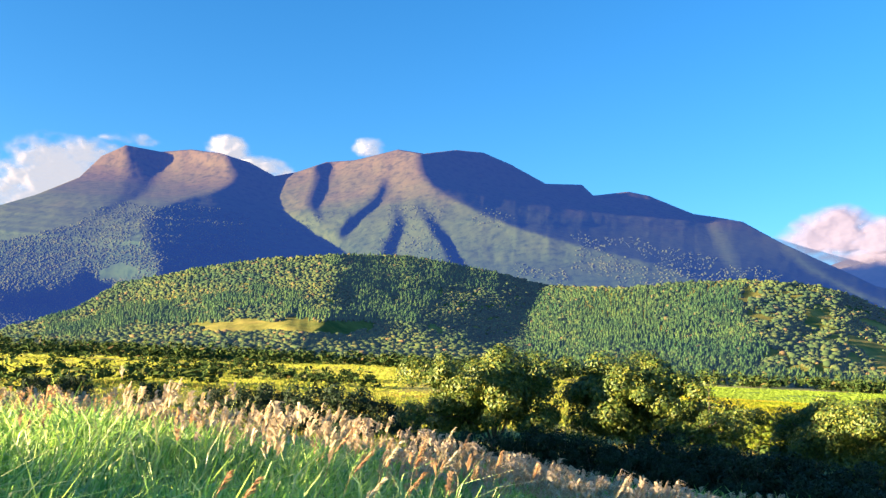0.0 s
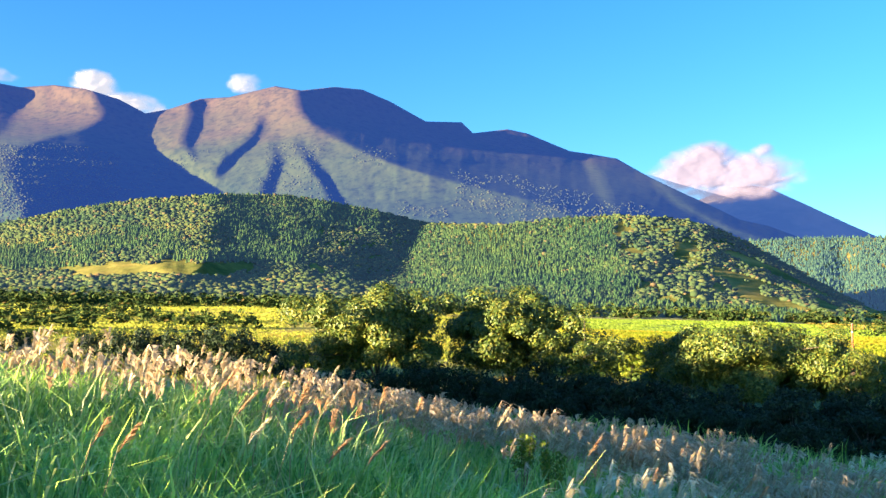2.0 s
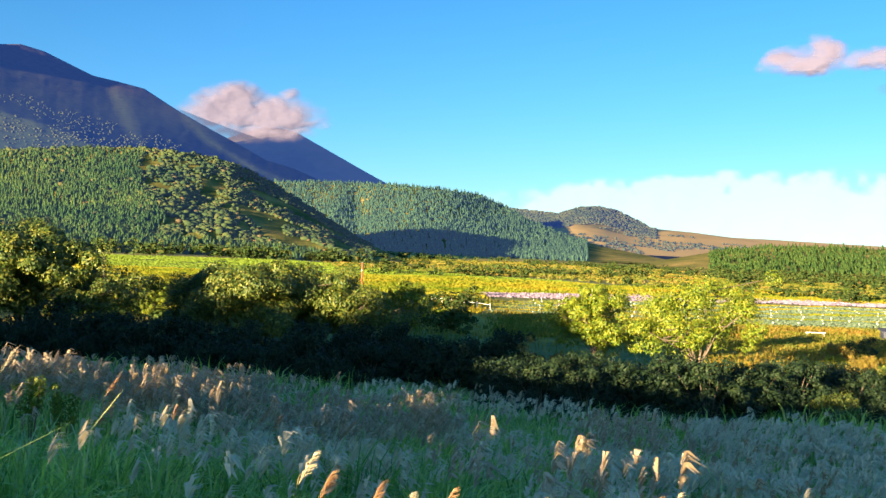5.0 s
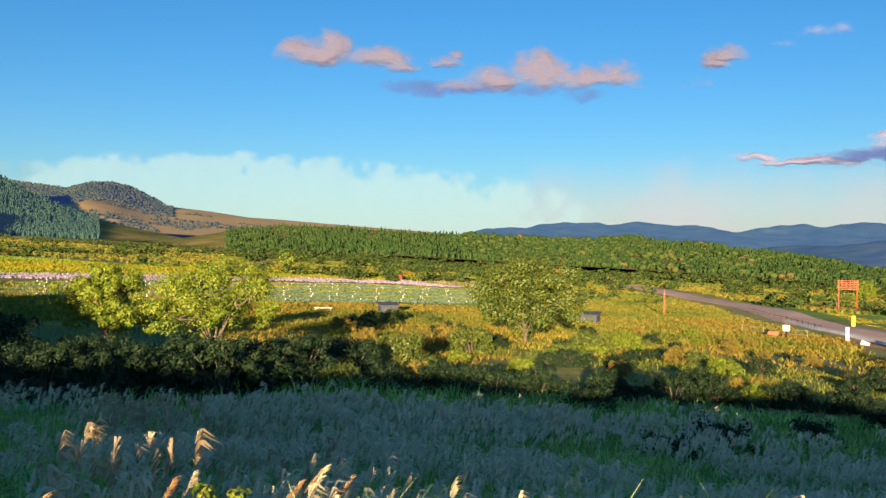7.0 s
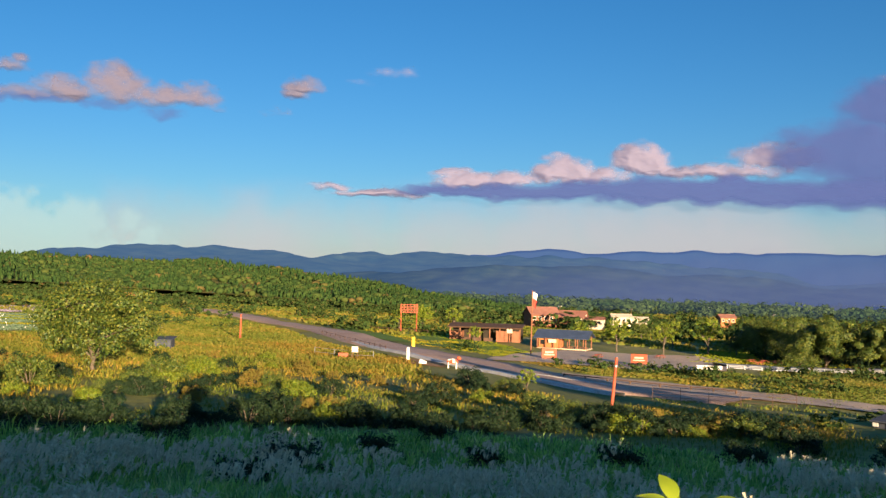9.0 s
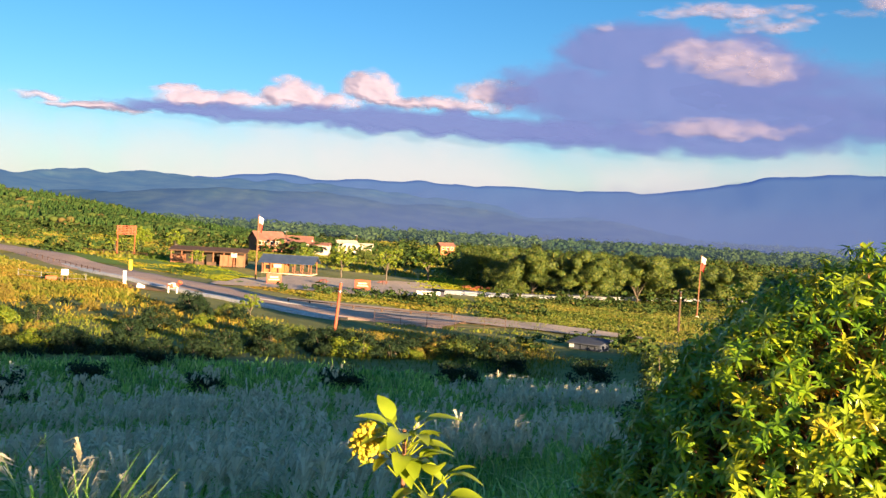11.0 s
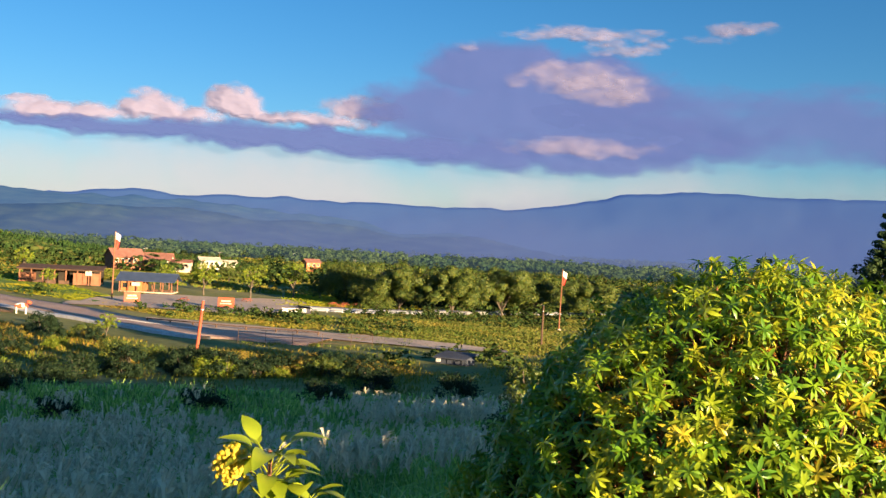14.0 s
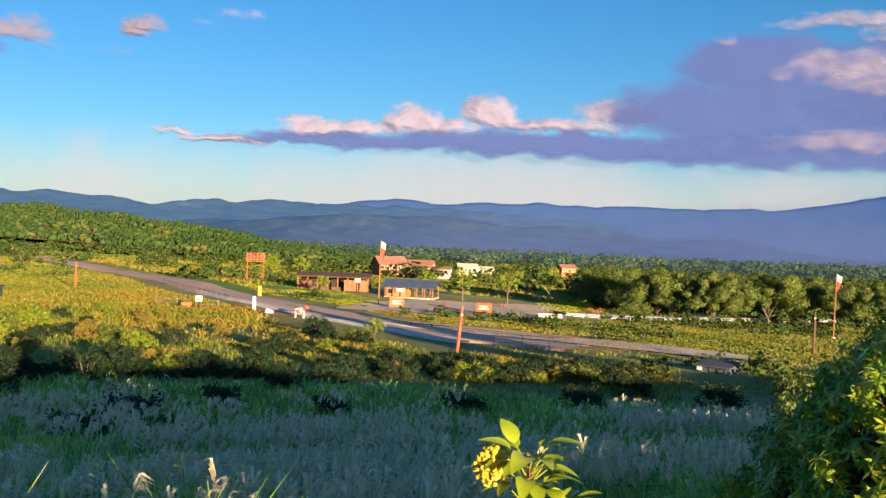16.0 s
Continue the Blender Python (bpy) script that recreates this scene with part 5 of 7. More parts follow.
M_GLASS_DARK = surface("dark_window_glass", [(0.3, (0.02, 0.025, 0.03)), (0.7, (0.04, 0.045, 0.05))], 0.5, 0.12, 6, 0.0, spec=0.5)
M_STEEL = surface("galvanised_steel", [(0.3, (0.3, 0.31, 0.33)), (0.7, (0.42, 0.43, 0.45))], 2.0, 0.45, 8, 0.1, metal=0.6)
M_CLOTH_RED = surface("red_flag_cloth", [(0.3, (0.55, 0.05, 0.035)), (0.7, (0.66, 0.09, 0.06))], 1.0, 0.9, 10, 0.2)
M_CLOTH_WHITE = surface("white_flag_cloth", [(0.3, (0.7, 0.68, 0.66)), (0.7, (0.8, 0.78, 0.76))], 1.0, 0.9, 10, 0.2)
M_TYRE = surface("black_rubber", [(0.3, (0.02, 0.02, 0.02)), (0.7, (0.035, 0.035, 0.035))], 3.0, 0.9, 8, 0.2)


def at(az, r, lift=0.0, face=0.0):
    """A pose on the ground whose -Y side looks back to the viewer, turned by face degrees."""
    x, y, z = stand(az, r)
    return pose(x, y, z + lift, 0, 0, az + face)


def gable_roof(bm, w, d, h, over=0.4, thick=0.18, z=0.0, m=Matrix()):
    """Two sloping slabs over a ridge along X."""
    half = d / 2 + over
    tilt = math.degrees(math.atan2(h, d / 2))
    length = half / math.cos(radians(tilt))
    for s in (1, -1):
        cy, cz = s * half / 2, z + h - h * (half / 2) / (d / 2)
        box(bm, w + 2 * over, length + 0.05, thick, m @ pose(0, cy, cz + thick / 2, -s * tilt, 0, 0))
    return bm


def flagpole(az, r, height, lean, label):
    root = thing("flagpole", at(az, r) @ pose(0, 0, 0, 0, lean, 0), label, "flagpole")
    post_part("pole", 0.16, 0.09, height, (0, 0, -0.3), M_BROWN, root, seg=10)
    post_part("footing", 0.45, 0.38, 0.5, (0, 0, -0.15), M_CREAM, root, seg=10)
    for k, (mat, z0, z1) in enumerate(((M_CLOTH_WHITE, 0.0, 1.3), (M_CLOTH_RED, 1.3, 3.0))):
        u, v = np.meshgrid(np.linspace(0, 1, 9), np.linspace(z0, z1, 7), indexing="ij")
        x = 0.12 + u * (0.95 - 0.12 * v)
        y = 0.18 * np.sin(u * 7 + v * 1.3) * u
        zz = height - 0.6 - v - 0.5 * u ** 1.5
        front = np.stack([x, y, zz], -1).reshape(-1, 3)
        back = front + np.array([0, 0.02, 0])
        f = grid_faces(9, 7)
        np_part("flag", np.concatenate([front, back]), np.concatenate([f, f[:, ::-1] + 63]), mat, root, ("white upper cloth", "red lower cloth")[k], True)
    return root


flagpole(-93.6, 196, 14.0, 0.5, "tall brown flagpole with a limp red and white flag")
flagpole(-120.0, 208, 13.8, 1.0, "tall brown flagpole with a limp flag by the side road")


def pole(name, az, r, height, rad, lean, material, label, arm=False):
    root = thing(name, at(az, r) @ pose(0, 0, 0, 0, lean, 0), label, "pole")
    post_part("shaft", rad, rad * 0.8, height + 0.5, (0, 0, -0.5), material, root, seg=10)
    post_part("cap", rad * 0.95, rad * 0.6, 0.08, (0, 0, height), M_STEEL, root, seg=10)
    if arm:
        cube_part("crossarm", (1.8, 0.12, 0.12), (0, 0, height - 0.5), M_STEEL, root, "steel crossarm")
        for x in (-0.8, 0, 0.8):
            post_part("insulator", 0.07, 0.05, 0.22, (x, 0, height - 0.42), M_WHITE, root)
    else:
        part("band", cone(bmesh.new(), rad * 1.08, rad * 1.04, 0.12, pose(0, 0, height * 0.85), 10), M_STEEL, root)
    return root


pole("red_pole", -98.4, 85, 5.6, 0.17, 4.5, M_RUST, "leaning red-painted wooden pole in the grass")
pole("brown_pole", -119.0, 157, 6.6, 0.2, 0.5, M_TIMBER, "dark brown wooden pole in rough grass")
pole("red_pole", -76.2, 188, 5.2, 0.22, 0.5, M_RUST, "red-painted post standing in the meadow")
pole("red_pole", -29.4, 132, 7.2, 0.16, 0.0, M_RUST, "red-painted pole behind the thicket")
pole("utility_pole", -136.1, 120, 9.6, 0.16, 0.5, M_BROWN, "wooden utility pole with a crossarm", True)
for az, r in ((-107.5, 560), (-110.6, 600), (-99.5, 520), (-95.3, 470)):
    pole("utility_pole", az, r, 11.5, 0.2, 0.0, M_TIMBER, "distant utility pole above the trees", True)


def board_sign(name, az, r, w, h, legs, board, inner, label, face=0.0):
    root = thing(name, at(az, r, 0, face), label, "sign")
    part("board", box(bmesh.new(), w, 0.12, h, pose(0, 0, legs + h / 2), 0.03), board, root)
    for x in (-w * 0.42, w * 0.42):
        cube_part("post", (0.16, 0.16, legs + h * 0.9 + 0.4), (x, 0.16, (legs + h * 0.9) / 2 - 0.2), M_TIMBER, root)
    # writing too far off to read
    for k, (fx, fz, fw, fh) in enumerate(((0, 0.62, 0.55, 0.16), (0, 0.36, 0.7, 0.1))):
        cube_part("lettering_bar", (w * fw, 0.02, h * fh), (w * fx, -0.075, legs + h * fz), inner, root, bevel=0.0)
    return root


board_sign("notice_board", -94.7, 190, 3.0, 1.9, 0.3, M_RUST, M_CREAM, "red-brown notice board by the forecourt", 8)
board_sign("notice_board", -100.0, 188, 3.2, 1.9, 0.3, M_RUST, M_CREAM, "red notice board with pale lettering beside the road", -6)
board_sign("long_sign", -104.0, 188, 4.8, 0.75, 0.35, M_WHITE, M_CREAM, "long white sign on low posts", 4)
board_sign("small_sign", -83.0, 150, 1.0, 0.9, 1.3, M_WHITE, M_STEEL, "small white sign on posts in grass")
board_sign("red_marker", -82.3, 152, 1.6, 0.8, 0.2, M_RUST, M_BROWN, "low red board in the grass")


def billboard():
    root = thing("billboard", at(-86.2, 272, 0, 10), "red steel billboard frame on two posts", "billboard")
    for x in (-2.3, 2.3):
        post_part("post", 0.16, 0.14, 8.6, (x, 0.1, -0.4), M_RUST, root)
    for z in (5.75, 6.2, 6.65, 7.1, 7.55, 8.05):
        cube_part("rail", (5.2, 0.14, 0.16), (0, -0.08, z), M_RUST, root)
    for x in (-2.5, -1.5, -0.5, 0.5, 1.5, 2.5):
        cube_part("upright", (0.14, 0.12, 2.5), (x, -0.16, 6.9), M_RUST, root)


billboard()


def marker_post(name, az, r, w, h, material, label):
    root = thing(name, at(az, r), label, "post")
    part("shaft", box(bmesh.new(), w, w * 0.6, h + 0.3, pose(0, 0, h / 2 - 0.15), w * 0.12), material, root)
    part("cap", box(bmesh.new(), w * 1.08, w * 0.7, 0.1, pose(0, 0, h + 0.03), 0.02), material, root)
    return root


marker_post("yellow_post", -86.5, 205, 0.75, 2.1, M_YELLOW_PAINT, "yellow upright marker on the road verge")
marker_post("white_post", -86.2, 152, 0.5, 2.4, M_WHITE, "white upright marker beside the road")
part("slab", box(bmesh.new(), 1.2, 0.3, 0.7, pose(0, 0, 0.3, 0, 20, 0), 0.05), M_WHITE,
     thing("low_marker", at(-87.1, 151), "low tilted white kerb marker", "marker"))


def statue():
    """A roadside figure on four supports, as one plain mesh in two colours."""
    bm = bmesh.new()
    bmesh.ops.create_uvsphere(bm, u_segments=14, v_segments=8, radius=0.5, matrix=pose(0, 0, 1.1) @ Matrix.Diagonal((1.9, 0.8, 0.95, 1)))
    bmesh.ops.create_uvsphere(bm, u_segments=12, v_segments=6, radius=0.32, matrix=pose(1.0, 0, 1.62, 0, 30, 0) @ Matrix.Diagonal((1.3, 0.8, 0.9, 1)))
    for x, y in ((0.6, 0.22), (0.6, -0.22), (-0.65, 0.22), (-0.65, -0.22)):
        cone(bm, 0.13, 0.11, 1.1, pose(x, y, -0.1), 8)
    me = bpy.data.meshes.new("statue")
    bm.to_mesh(me)
    bm.free()
    me.materials.append(M_RUST)
    me.materials.append(M_WHITE)
    for p in me.polygons:
        p.material_index = int(p.center.z < 0.75 or fbm(np.array([p.center.x * 2.2 + 3]), np.array([p.center.z * 2 + p.center.y]), 2, 4)[0] > 0.06 and p.center.x < 0.6)
    ob = new("statue", me)
    ob.matrix_basis = at(-88.9, 147)
    return tagged(ob, "red-brown and white roadside statue beside the road", "statue")


statue()


# boards coloured dark to stand in for the shade under the arcade roof
M_SHADED_BOARD = surface("shade_dark_boards", [(0.3, (0.025, 0.02, 0.016)), (0.7, (0.05, 0.04, 0.03))], 0.8, 0.9, 10, 0.2, dist=0.02)


def pavilion():
    root = thing("pavilion", at(-95.6, 244, 0, -14), "open pavilion with blue-grey roof and orange kiosk end", "pavilion")
    w, d, h = 13.0, 7.0, 3.0
    part("floor_slab", box(bmesh.new(), w, d, 0.3, pose(0, 0, 0.05), 0.03), M_GRAVEL, root)
    roof = part("roof", gable_roof(bmesh.new(), w, d, 1.5, 0.7, 0.16, h), M_ROOF_BLUE, root, "blue-grey metal roof")
    part("ridge_cap", box(bmesh.new(), w + 1.4, 0.4, 0.12, pose(0, 0, h + 1.72), 0.03), M_ROOF_BLUE, roof)
    for x in np.linspace(-w / 2 + 0.2, w / 2 - 0.2, 7):
        for y in (-d / 2 + 0.2, d / 2 - 0.2):
            cube_part("post", (0.22, 0.22, h), (x, y, h / 2 + 0.1), M_BROWN, root)
    for y in (-d / 2 + 0.2, d / 2 - 0.2):
        cube_part("beam", (w, 0.2, 0.3), (0, y, h + 0.0), M_TIMBER, root)
    kiosk = part("kiosk", box(bmesh.new(), 5.2, d - 1.0, h - 0.2, pose(-w / 2 + 3.0, 0.2, h / 2 + 0.15), 0.03), M_ORANGE_WALL, root, "orange boarded kiosk")
    cube_part("signboard", (2.0, 0.1, 0.9), (-w / 2 + 4.2, -d / 2 - 0.1, 2.0), M_CREAM, kiosk, "pale signboard")
    cube_part("hatch", (1.5, 0.06, 1.1), (-w / 2 + 1.6, -d / 2 + 0.68, 1.6), M_GLASS_DARK, kiosk, "dark serving hatch")
    for x in (1.5, 3.6, 5.2):
        cube_part("bench", (1.5, 0.5, 0.45), (x, 0.3, 0.45), M_TIMBER, root)


def arcade():
    root = thing("timber_arcade", at(-90.9, 250, 0, -10), "long open timber shed with dark interior", "shed")
    w, d, h = 19.0, 5.0, 3.6
    part("back_wall", box(bmesh.new(), w, 0.15, h - 0.3, pose(0, d / 2, h / 2), 0.02), M_SHADED_BOARD, root)
    part("roof", box(bmesh.new(), w + 1, d + 1.2, 0.22, pose(0, 0, h + 0.55, 8, 0, 0), 0.04), M_TIMBER, root, "dark flat plank roof")
    for x in np.linspace(-w / 2 + 0.2, w / 2 - 0.2, 8):
        cube_part("post", (0.28, 0.28, h), (x, -d / 2 + 0.2, h / 2), M_BROWN, root)
        cube_part("rafter", (0.16, d + 1.0, 0.22), (x, 0, h + 0.3), M_TIMBER, root, turn=(8, 0, 0))
    cube_part("beam", (w, 0.25, 0.3), (0, -d / 2 + 0.2, h + 0.0), M_TIMBER, root)
    stall = part("stall", box(bmesh.new(), 3.4, 3.2, 2.6, pose(-w / 2 + 1.6, -0.6, 1.3), 0.03), M_BROWN, root, "red-brown boarded stall")
    cube_part("counter", (3.0, 0.5, 0.12), (-w / 2 + 1.6, -2.4, 1.1), M_TIMBER, stall)
    cube_part("sign_panel", (1.5, 0.08, 1.1), (6.6, -d / 2 - 0.05, 3.0), M_CREAM, root, "pale hanging panel")
    for x in (3.5, 4.6, 5.7, 7.6, 8.6):
        cube_part("wall_panel", (1.0, 0.1, 2.9), (x, -d / 2 + 0.3, 1.5), M_BROWN, root)
    for x in (-5, -2, 1):
        cube_part("barrier", (2.4, 0.15, 0.9), (x, -d / 2 - 0.4, 0.6), M_TIMBER, root)


pavilion()
arcade()


def house(name, az, r, w, d, h, rise, wall, roof, label, face=0.0, lift=0.0, windows=4, wing=None):
    root = thing(name, at(az, r, lift, face), label, "house")
    body = part("wall", box(bmesh.new(), w, d, h + 2, pose(0, 0, h / 2 - 1), 0.03), wall, root)
    bm = gable_roof(bmesh.new(), w, d, rise, 0.7, 0.25, h)
    top = part("roof", bm, roof, root)
    bm = bmesh.new()
    for s in (1, -1):
        v = [bm.verts.new(q) for q in ((s * w / 2, -d / 2, h), (s * w / 2, d / 2, h), (s * w / 2, 0, h + rise))]
        bm.faces.new(v)
        v2 = [bm.verts.new((q.co.x - s * 0.2, q.co.y, q.co.z)) for q in v]
        bm.faces.new(v2[::-1])
    part("gable", bm, wall, body)
    part("ridge", box(bmesh.new(), w + 1.4, 0.5, 0.2, pose(0, 0, h + rise + 0.22), 0.04), roof, top)
    for k in range(windows):
        x = -w / 2 + w * (k + 0.5) / windows
        win = part("window", box(bmesh.new(), w / windows * 0.5, 0.12, h * 0.42, pose(x, -d / 2 - 0.02, h * 0.55), 0.02), M_WHITE, body)
        cube_part("pane", (w / windows * 0.42, 0.1, h * 0.34), (x, -d / 2 - 0.06, h * 0.55), M_GLASS_DARK, win, bevel=0.0)
    cube_part("door", (1.2, 0.12, 2.1), (w * 0.08, -d / 2 - 0.03, 1.05), M_TIMBER, body)
    if wing:
        ww, wd, wh, wx, wy = wing
        part("wing_wall", box(bmesh.new(), ww, wd, wh + 2, pose(wx, wy, wh / 2 - 1), 0.03), wall, root)
        part("wing_roof", gable_roof(bmesh.new(), ww, wd, wh * 0.45, 0.5, 0.2, wh, pose(wx, wy, 0)), roof, root)
        for k in range(3):
            cube_part("window", (ww * 0.18, 0.1, wh * 0.4), (wx + ww * (k - 1) * 0.3, wy - wd / 2 - 0.03, wh * 0.55), M_GLASS_DARK, root, bevel=0.0)
    return root


house("ranch_house", -94.2, 470, 15, 10, 4.2, 3.4, M_BROWN, M_ROOF_RED, "large red-brown house with faded red roofs", 24, 2.4, 5, (9, 8, 3.2, 11, -2))
house("ranch_house", -96.0, 478, 14, 10, 3.6, 3.0, M_CREAM, M_ROOF_RED, "pale house with a broad faded red roof", -12, 2.6, 5, (10, 7, 2.8, 11.5, -1))
house("white_house", -98.9, 505, 10, 8, 3.6, 1.3, M_CREAM, M_CREAM, "cream house with a low pale roof", 8, 3.2, 4, (9, 6, 2.6, 9.5, 0))
house("small_house", -104.9, 560, 8.5, 7, 3.4, 1.6, M_ORANGE_WALL, M_ROOF_RED, "small house with reddish walls among trees", 20, 5.0, 3)
house("small_house", -70.0, 540, 6.5, 5, 2.6, 1.4, M_ORANGE_WALL, M_ORANGE_WALL, "small orange hut on the far pasture", 15, 0.6, 2)
house("white_house", -103.5, 1450, 22, 12, 7, 2, M_WHITE, M_WHITE, "white building far out on the plain", 10, 1.0, 4)
house("white_house", -109.3, 1600, 26, 14, 5, 2, M_WHITE, M_WHITE, "pale building far out on the plain", -10, 1.0, 4)


M_DARK_SHEET = surface("dark_sheet_roof", [(0.3, (0.05, 0.06, 0.085)), (0.7, (0.09, 0.1, 0.13))], 0.6, 0.85, 10, 0.15, dist=0.02)


def low_hut(az, r, w, d, h, roof, wall, label, face=0.0, notice=False):
    root = thing("hut", at(az, r, 0, face), label, "hut")
    part("wall", box(bmesh.new(), w, d, h + 0.4, pose(0, 0, h / 2 - 0.2), 0.02), wall, root)
    part("roof", box(bmesh.new(), w + 0.6, d + 0.8, 0.14, pose(0, 0, h + 0.2, 7, 0, 0), 0.03), roof, root)
    for k in range(4):
        cube_part("batten", (0.08, 0.06, h), (-w / 2 + w * (k + 0.5) / 4, -d / 2 - 0.03, h / 2), wall, root)
    if notice:
        cube_part("notice", (w * 0.16, 0.06, h * 0.55), (-w * 0.44, -d / 2 - 0.1, h * 0.55), M_WHITE, root, "white notice")
    return root


low_hut(-113.9, 101, 3.4, 2.4, 0.7, M_DARK_SHEET, M_DARK_SHEET, "low shed with a dark sheet roof in grass", -25, True)
low_hut(-59.7, 144, 2.6, 2.2, 1.3, M_DARK_SHEET, M_DARK_SHEET, "small hut with a blue-grey roof by the beds", 12)
low_hut(-71.9, 152, 2.6, 2.4, 1.4, M_DARK_SHEET, M_DARK_SHEET, "small blue-grey hut with sheet roof in grass", -15)


def work_table(az, r):
    root = thing("work_table", at(az, r), "pale work table beside the crop beds", "table")
    part("top", box(bmesh.new(), 2.6, 1.0, 0.1, pose(0, 0, 0.85), 0.02), M_WHITE, root)
    for x in (-1.1, 1.1):
        for y in (-0.4, 0.4):
            cube_part("leg", (0.08, 0.08, 0.9), (x, y, 0.4), M_STEEL, root)


work_table(-55.8, 139)
work_table(-51.0, 150)


def tractor():
    root = thing("tractor", at(-60.5, 322, 0, 70), "small red tractor at the field edge", "tractor")
    part("body", box(bmesh.new(), 2.2, 0.9, 0.8, pose(0.4, 0, 1.0), 0.1), M_CLOTH_RED, root)
    part("cab", box(bmesh.new(), 1.1, 1.1, 1.3, pose(-0.7, 0, 1.7), 0.08), M_CLOTH_RED, root)
    for x, y, q in ((-0.8, 0.7, 0.7), (-0.8, -0.7, 0.7), (1.1, 0.6, 0.45), (1.1, -0.6, 0.45)):
        part("wheel", cone(bmesh.new(), q, q, 0.35, pose(x, y - 0.17, q, -90, 0, 0), 14), M_TYRE, root)


tractor()

# stakes in the crop beds
stake = thing("stake", Matrix(), "short white stake in the crop bed", "stake", "stakes in the crop beds")
part("shaft", cone(bmesh.new(), 0.085, 0.075, 0.75, pose(0, 0, -0.2), 6), M_WHITE, stake)
stake.matrix_basis = at(-52, 180)
g = rng(900)
for row in range(9):
    for k in range(24):
        t = (k + 0.2 * g.uniform(-1, 1)) / 23
        az = -40.0 - 31.5 * t
        r = np.interp(-az, [37, 45, 53, 65.5, 72], [152, 152, 162, 192, 216]) + (8 + 0.07 * k * 2) * row * 0.75
        copy_thing(stake, at(float(az), float(r)))
for k in range(34):
    copy_thing(stake, at(-53 - 12.6 * k / 33, 262 + 44 * k / 33))


def fence(name, line, step, h, rails, material, label, thick=0.07):
    """Posts and rails along a line of bearings and distances."""
    pts = []
    for (a0, r0), (a1, r1) in zip(line[:-1], line[1:]):
        p0, p1 = np.array(place(a0, r0)), np.array(place(a1, r1))
        n = max(2, int(np.hypot(*(p1 - p0)) / step))
        pts += [p0 + (p1 - p0) * k / n for k in range(n)]
    pts = np.array(pts)
    z = ground_z(pts[:, 0], pts[:, 1])
    root = thing(name, pose(float(pts[0, 0]), float(pts[0, 1]), float(z[0])), label, "fence")
    o = np.array([pts[0, 0], pts[0, 1], z[0]])
    q = np.column_stack([pts, z]) - o
    for p in q:
        post_part("post", thick, thick * 0.85, h + 0.3, (p[0], p[1], p[2] - 0.3), material, root, seg=6)
    for hz in rails:
        for a, b in zip(q[:-1], q[1:]):
            v, f = tube([a + (0, 0, hz), b + (0, 0, hz)], [thick * 0.6] * 2, 5)
            np_part("rail", v, f, material, root)
    return root


fence("timber_fence", [(-82.6, 292), (-85, 276), (-88.2, 262)], 4.5, 1.1, (0.5, 1.0), M_TIMBER, "low timber fence along the lawn", 0.12)
fence("log_rail", [(-95.6, 141), (-99.5, 137), (-103, 134), (-106.8, 131)], 3.0, 0.7, (0.6,), M_TIMBER, "dark log rail along the car park", 0.14)
fence("wire_fence", [(-100.8, 112), (-104, 113), (-107.5, 116), (-110, 122)], 3.4, 1.7, (0.5, 0.9, 1.3, 1.65), M_TIMBER, "thin wire fence on steel posts", 0.035)
fence("wire_fence", [(-80.6, 158), (-83, 152), (-85.2, 156)], 3.2, 1.5, (0.7, 1.4), M_STEEL, "wire fence beside the road", 0.05)
fence("wire_fence", [(-81.0, 232), (-83, 204), (-85.2, 176)], 4.0, 1.1, (0.9,), M_TIMBER, "roadside fence with dark posts", 0.07)
fence("field_fence", [(-33.6, 166), (-35.6, 158), (-38.0, 150)], 3.2, 1.4, (1.2,), M_WHITE, "pale fence at the corner of the crop beds", 0.07)
fence("guard_rail", [(-105.0, 206), (-109.5, 226), (-114, 258), (-120, 292)], 5.0, 0.8, (0.7,), M_STEEL, "grey guard rail along the side road", 0.1)


def picnic_table(az, r, face):
    root = thing("picnic_table", at(az, r, 0.15, face), "dark red timber picnic table", "table", "picnic tables by the car park")
    part("top", box(bmesh.new(), 2.2, 0.9, 0.1, pose(0, 0, 0.8), 0.02), M_RUST, root)
    for y in (-0.75, 0.75):
        part("seat", box(bmesh.new(), 2.2, 0.32, 0.08, pose(0, y, 0.46), 0.02), M_RUST, root)
    for x in (-0.8, 0.8):
        for y in (-0.5, 0.5):
            cube_part("leg", (0.12, 0.12, 0.95), (x, y, 0.35), M_TIMBER, root)
    return root


for az, r in ((-106.3, 248), (-107.0, 250), (-107.7, 252), (-106.7, 240), (-97.6, 205), (-101.2, 226)):
    picnic_table(az, r, az * 3)

# trees of the forecourt and the plain beyond
young = put(tree("young_tree", 31, 8.3, 6.0, M_LEAF_YELLOW, 0.22, "young tree with thin yellowing crown on the forecourt", clumps=26, per=26, bare=0.3), -98.7, 247)
again(young, -101.4, 254, 1.0, 80), again(young, -103.9, 276, 1.25, 160), again(young, -108.6, 300, 1.0, 30)
again(oak_a, -110.3, 250, 1.35, 50), again(oak_b, -113.5, 246, 1.3, 90), again(oak_a, -116.5, 262, 1.4, 140), again(oak_b, -118.6, 290, 1.3, 220)
again(oak_b, -107.3, 330, 1.1, 10), again(oak_a, -121.8, 270, 1.2, 300), again(oak_d, -124.5, 290, 0.9, 10), again(oak_a, -127.0, 280, 1.2, 77)
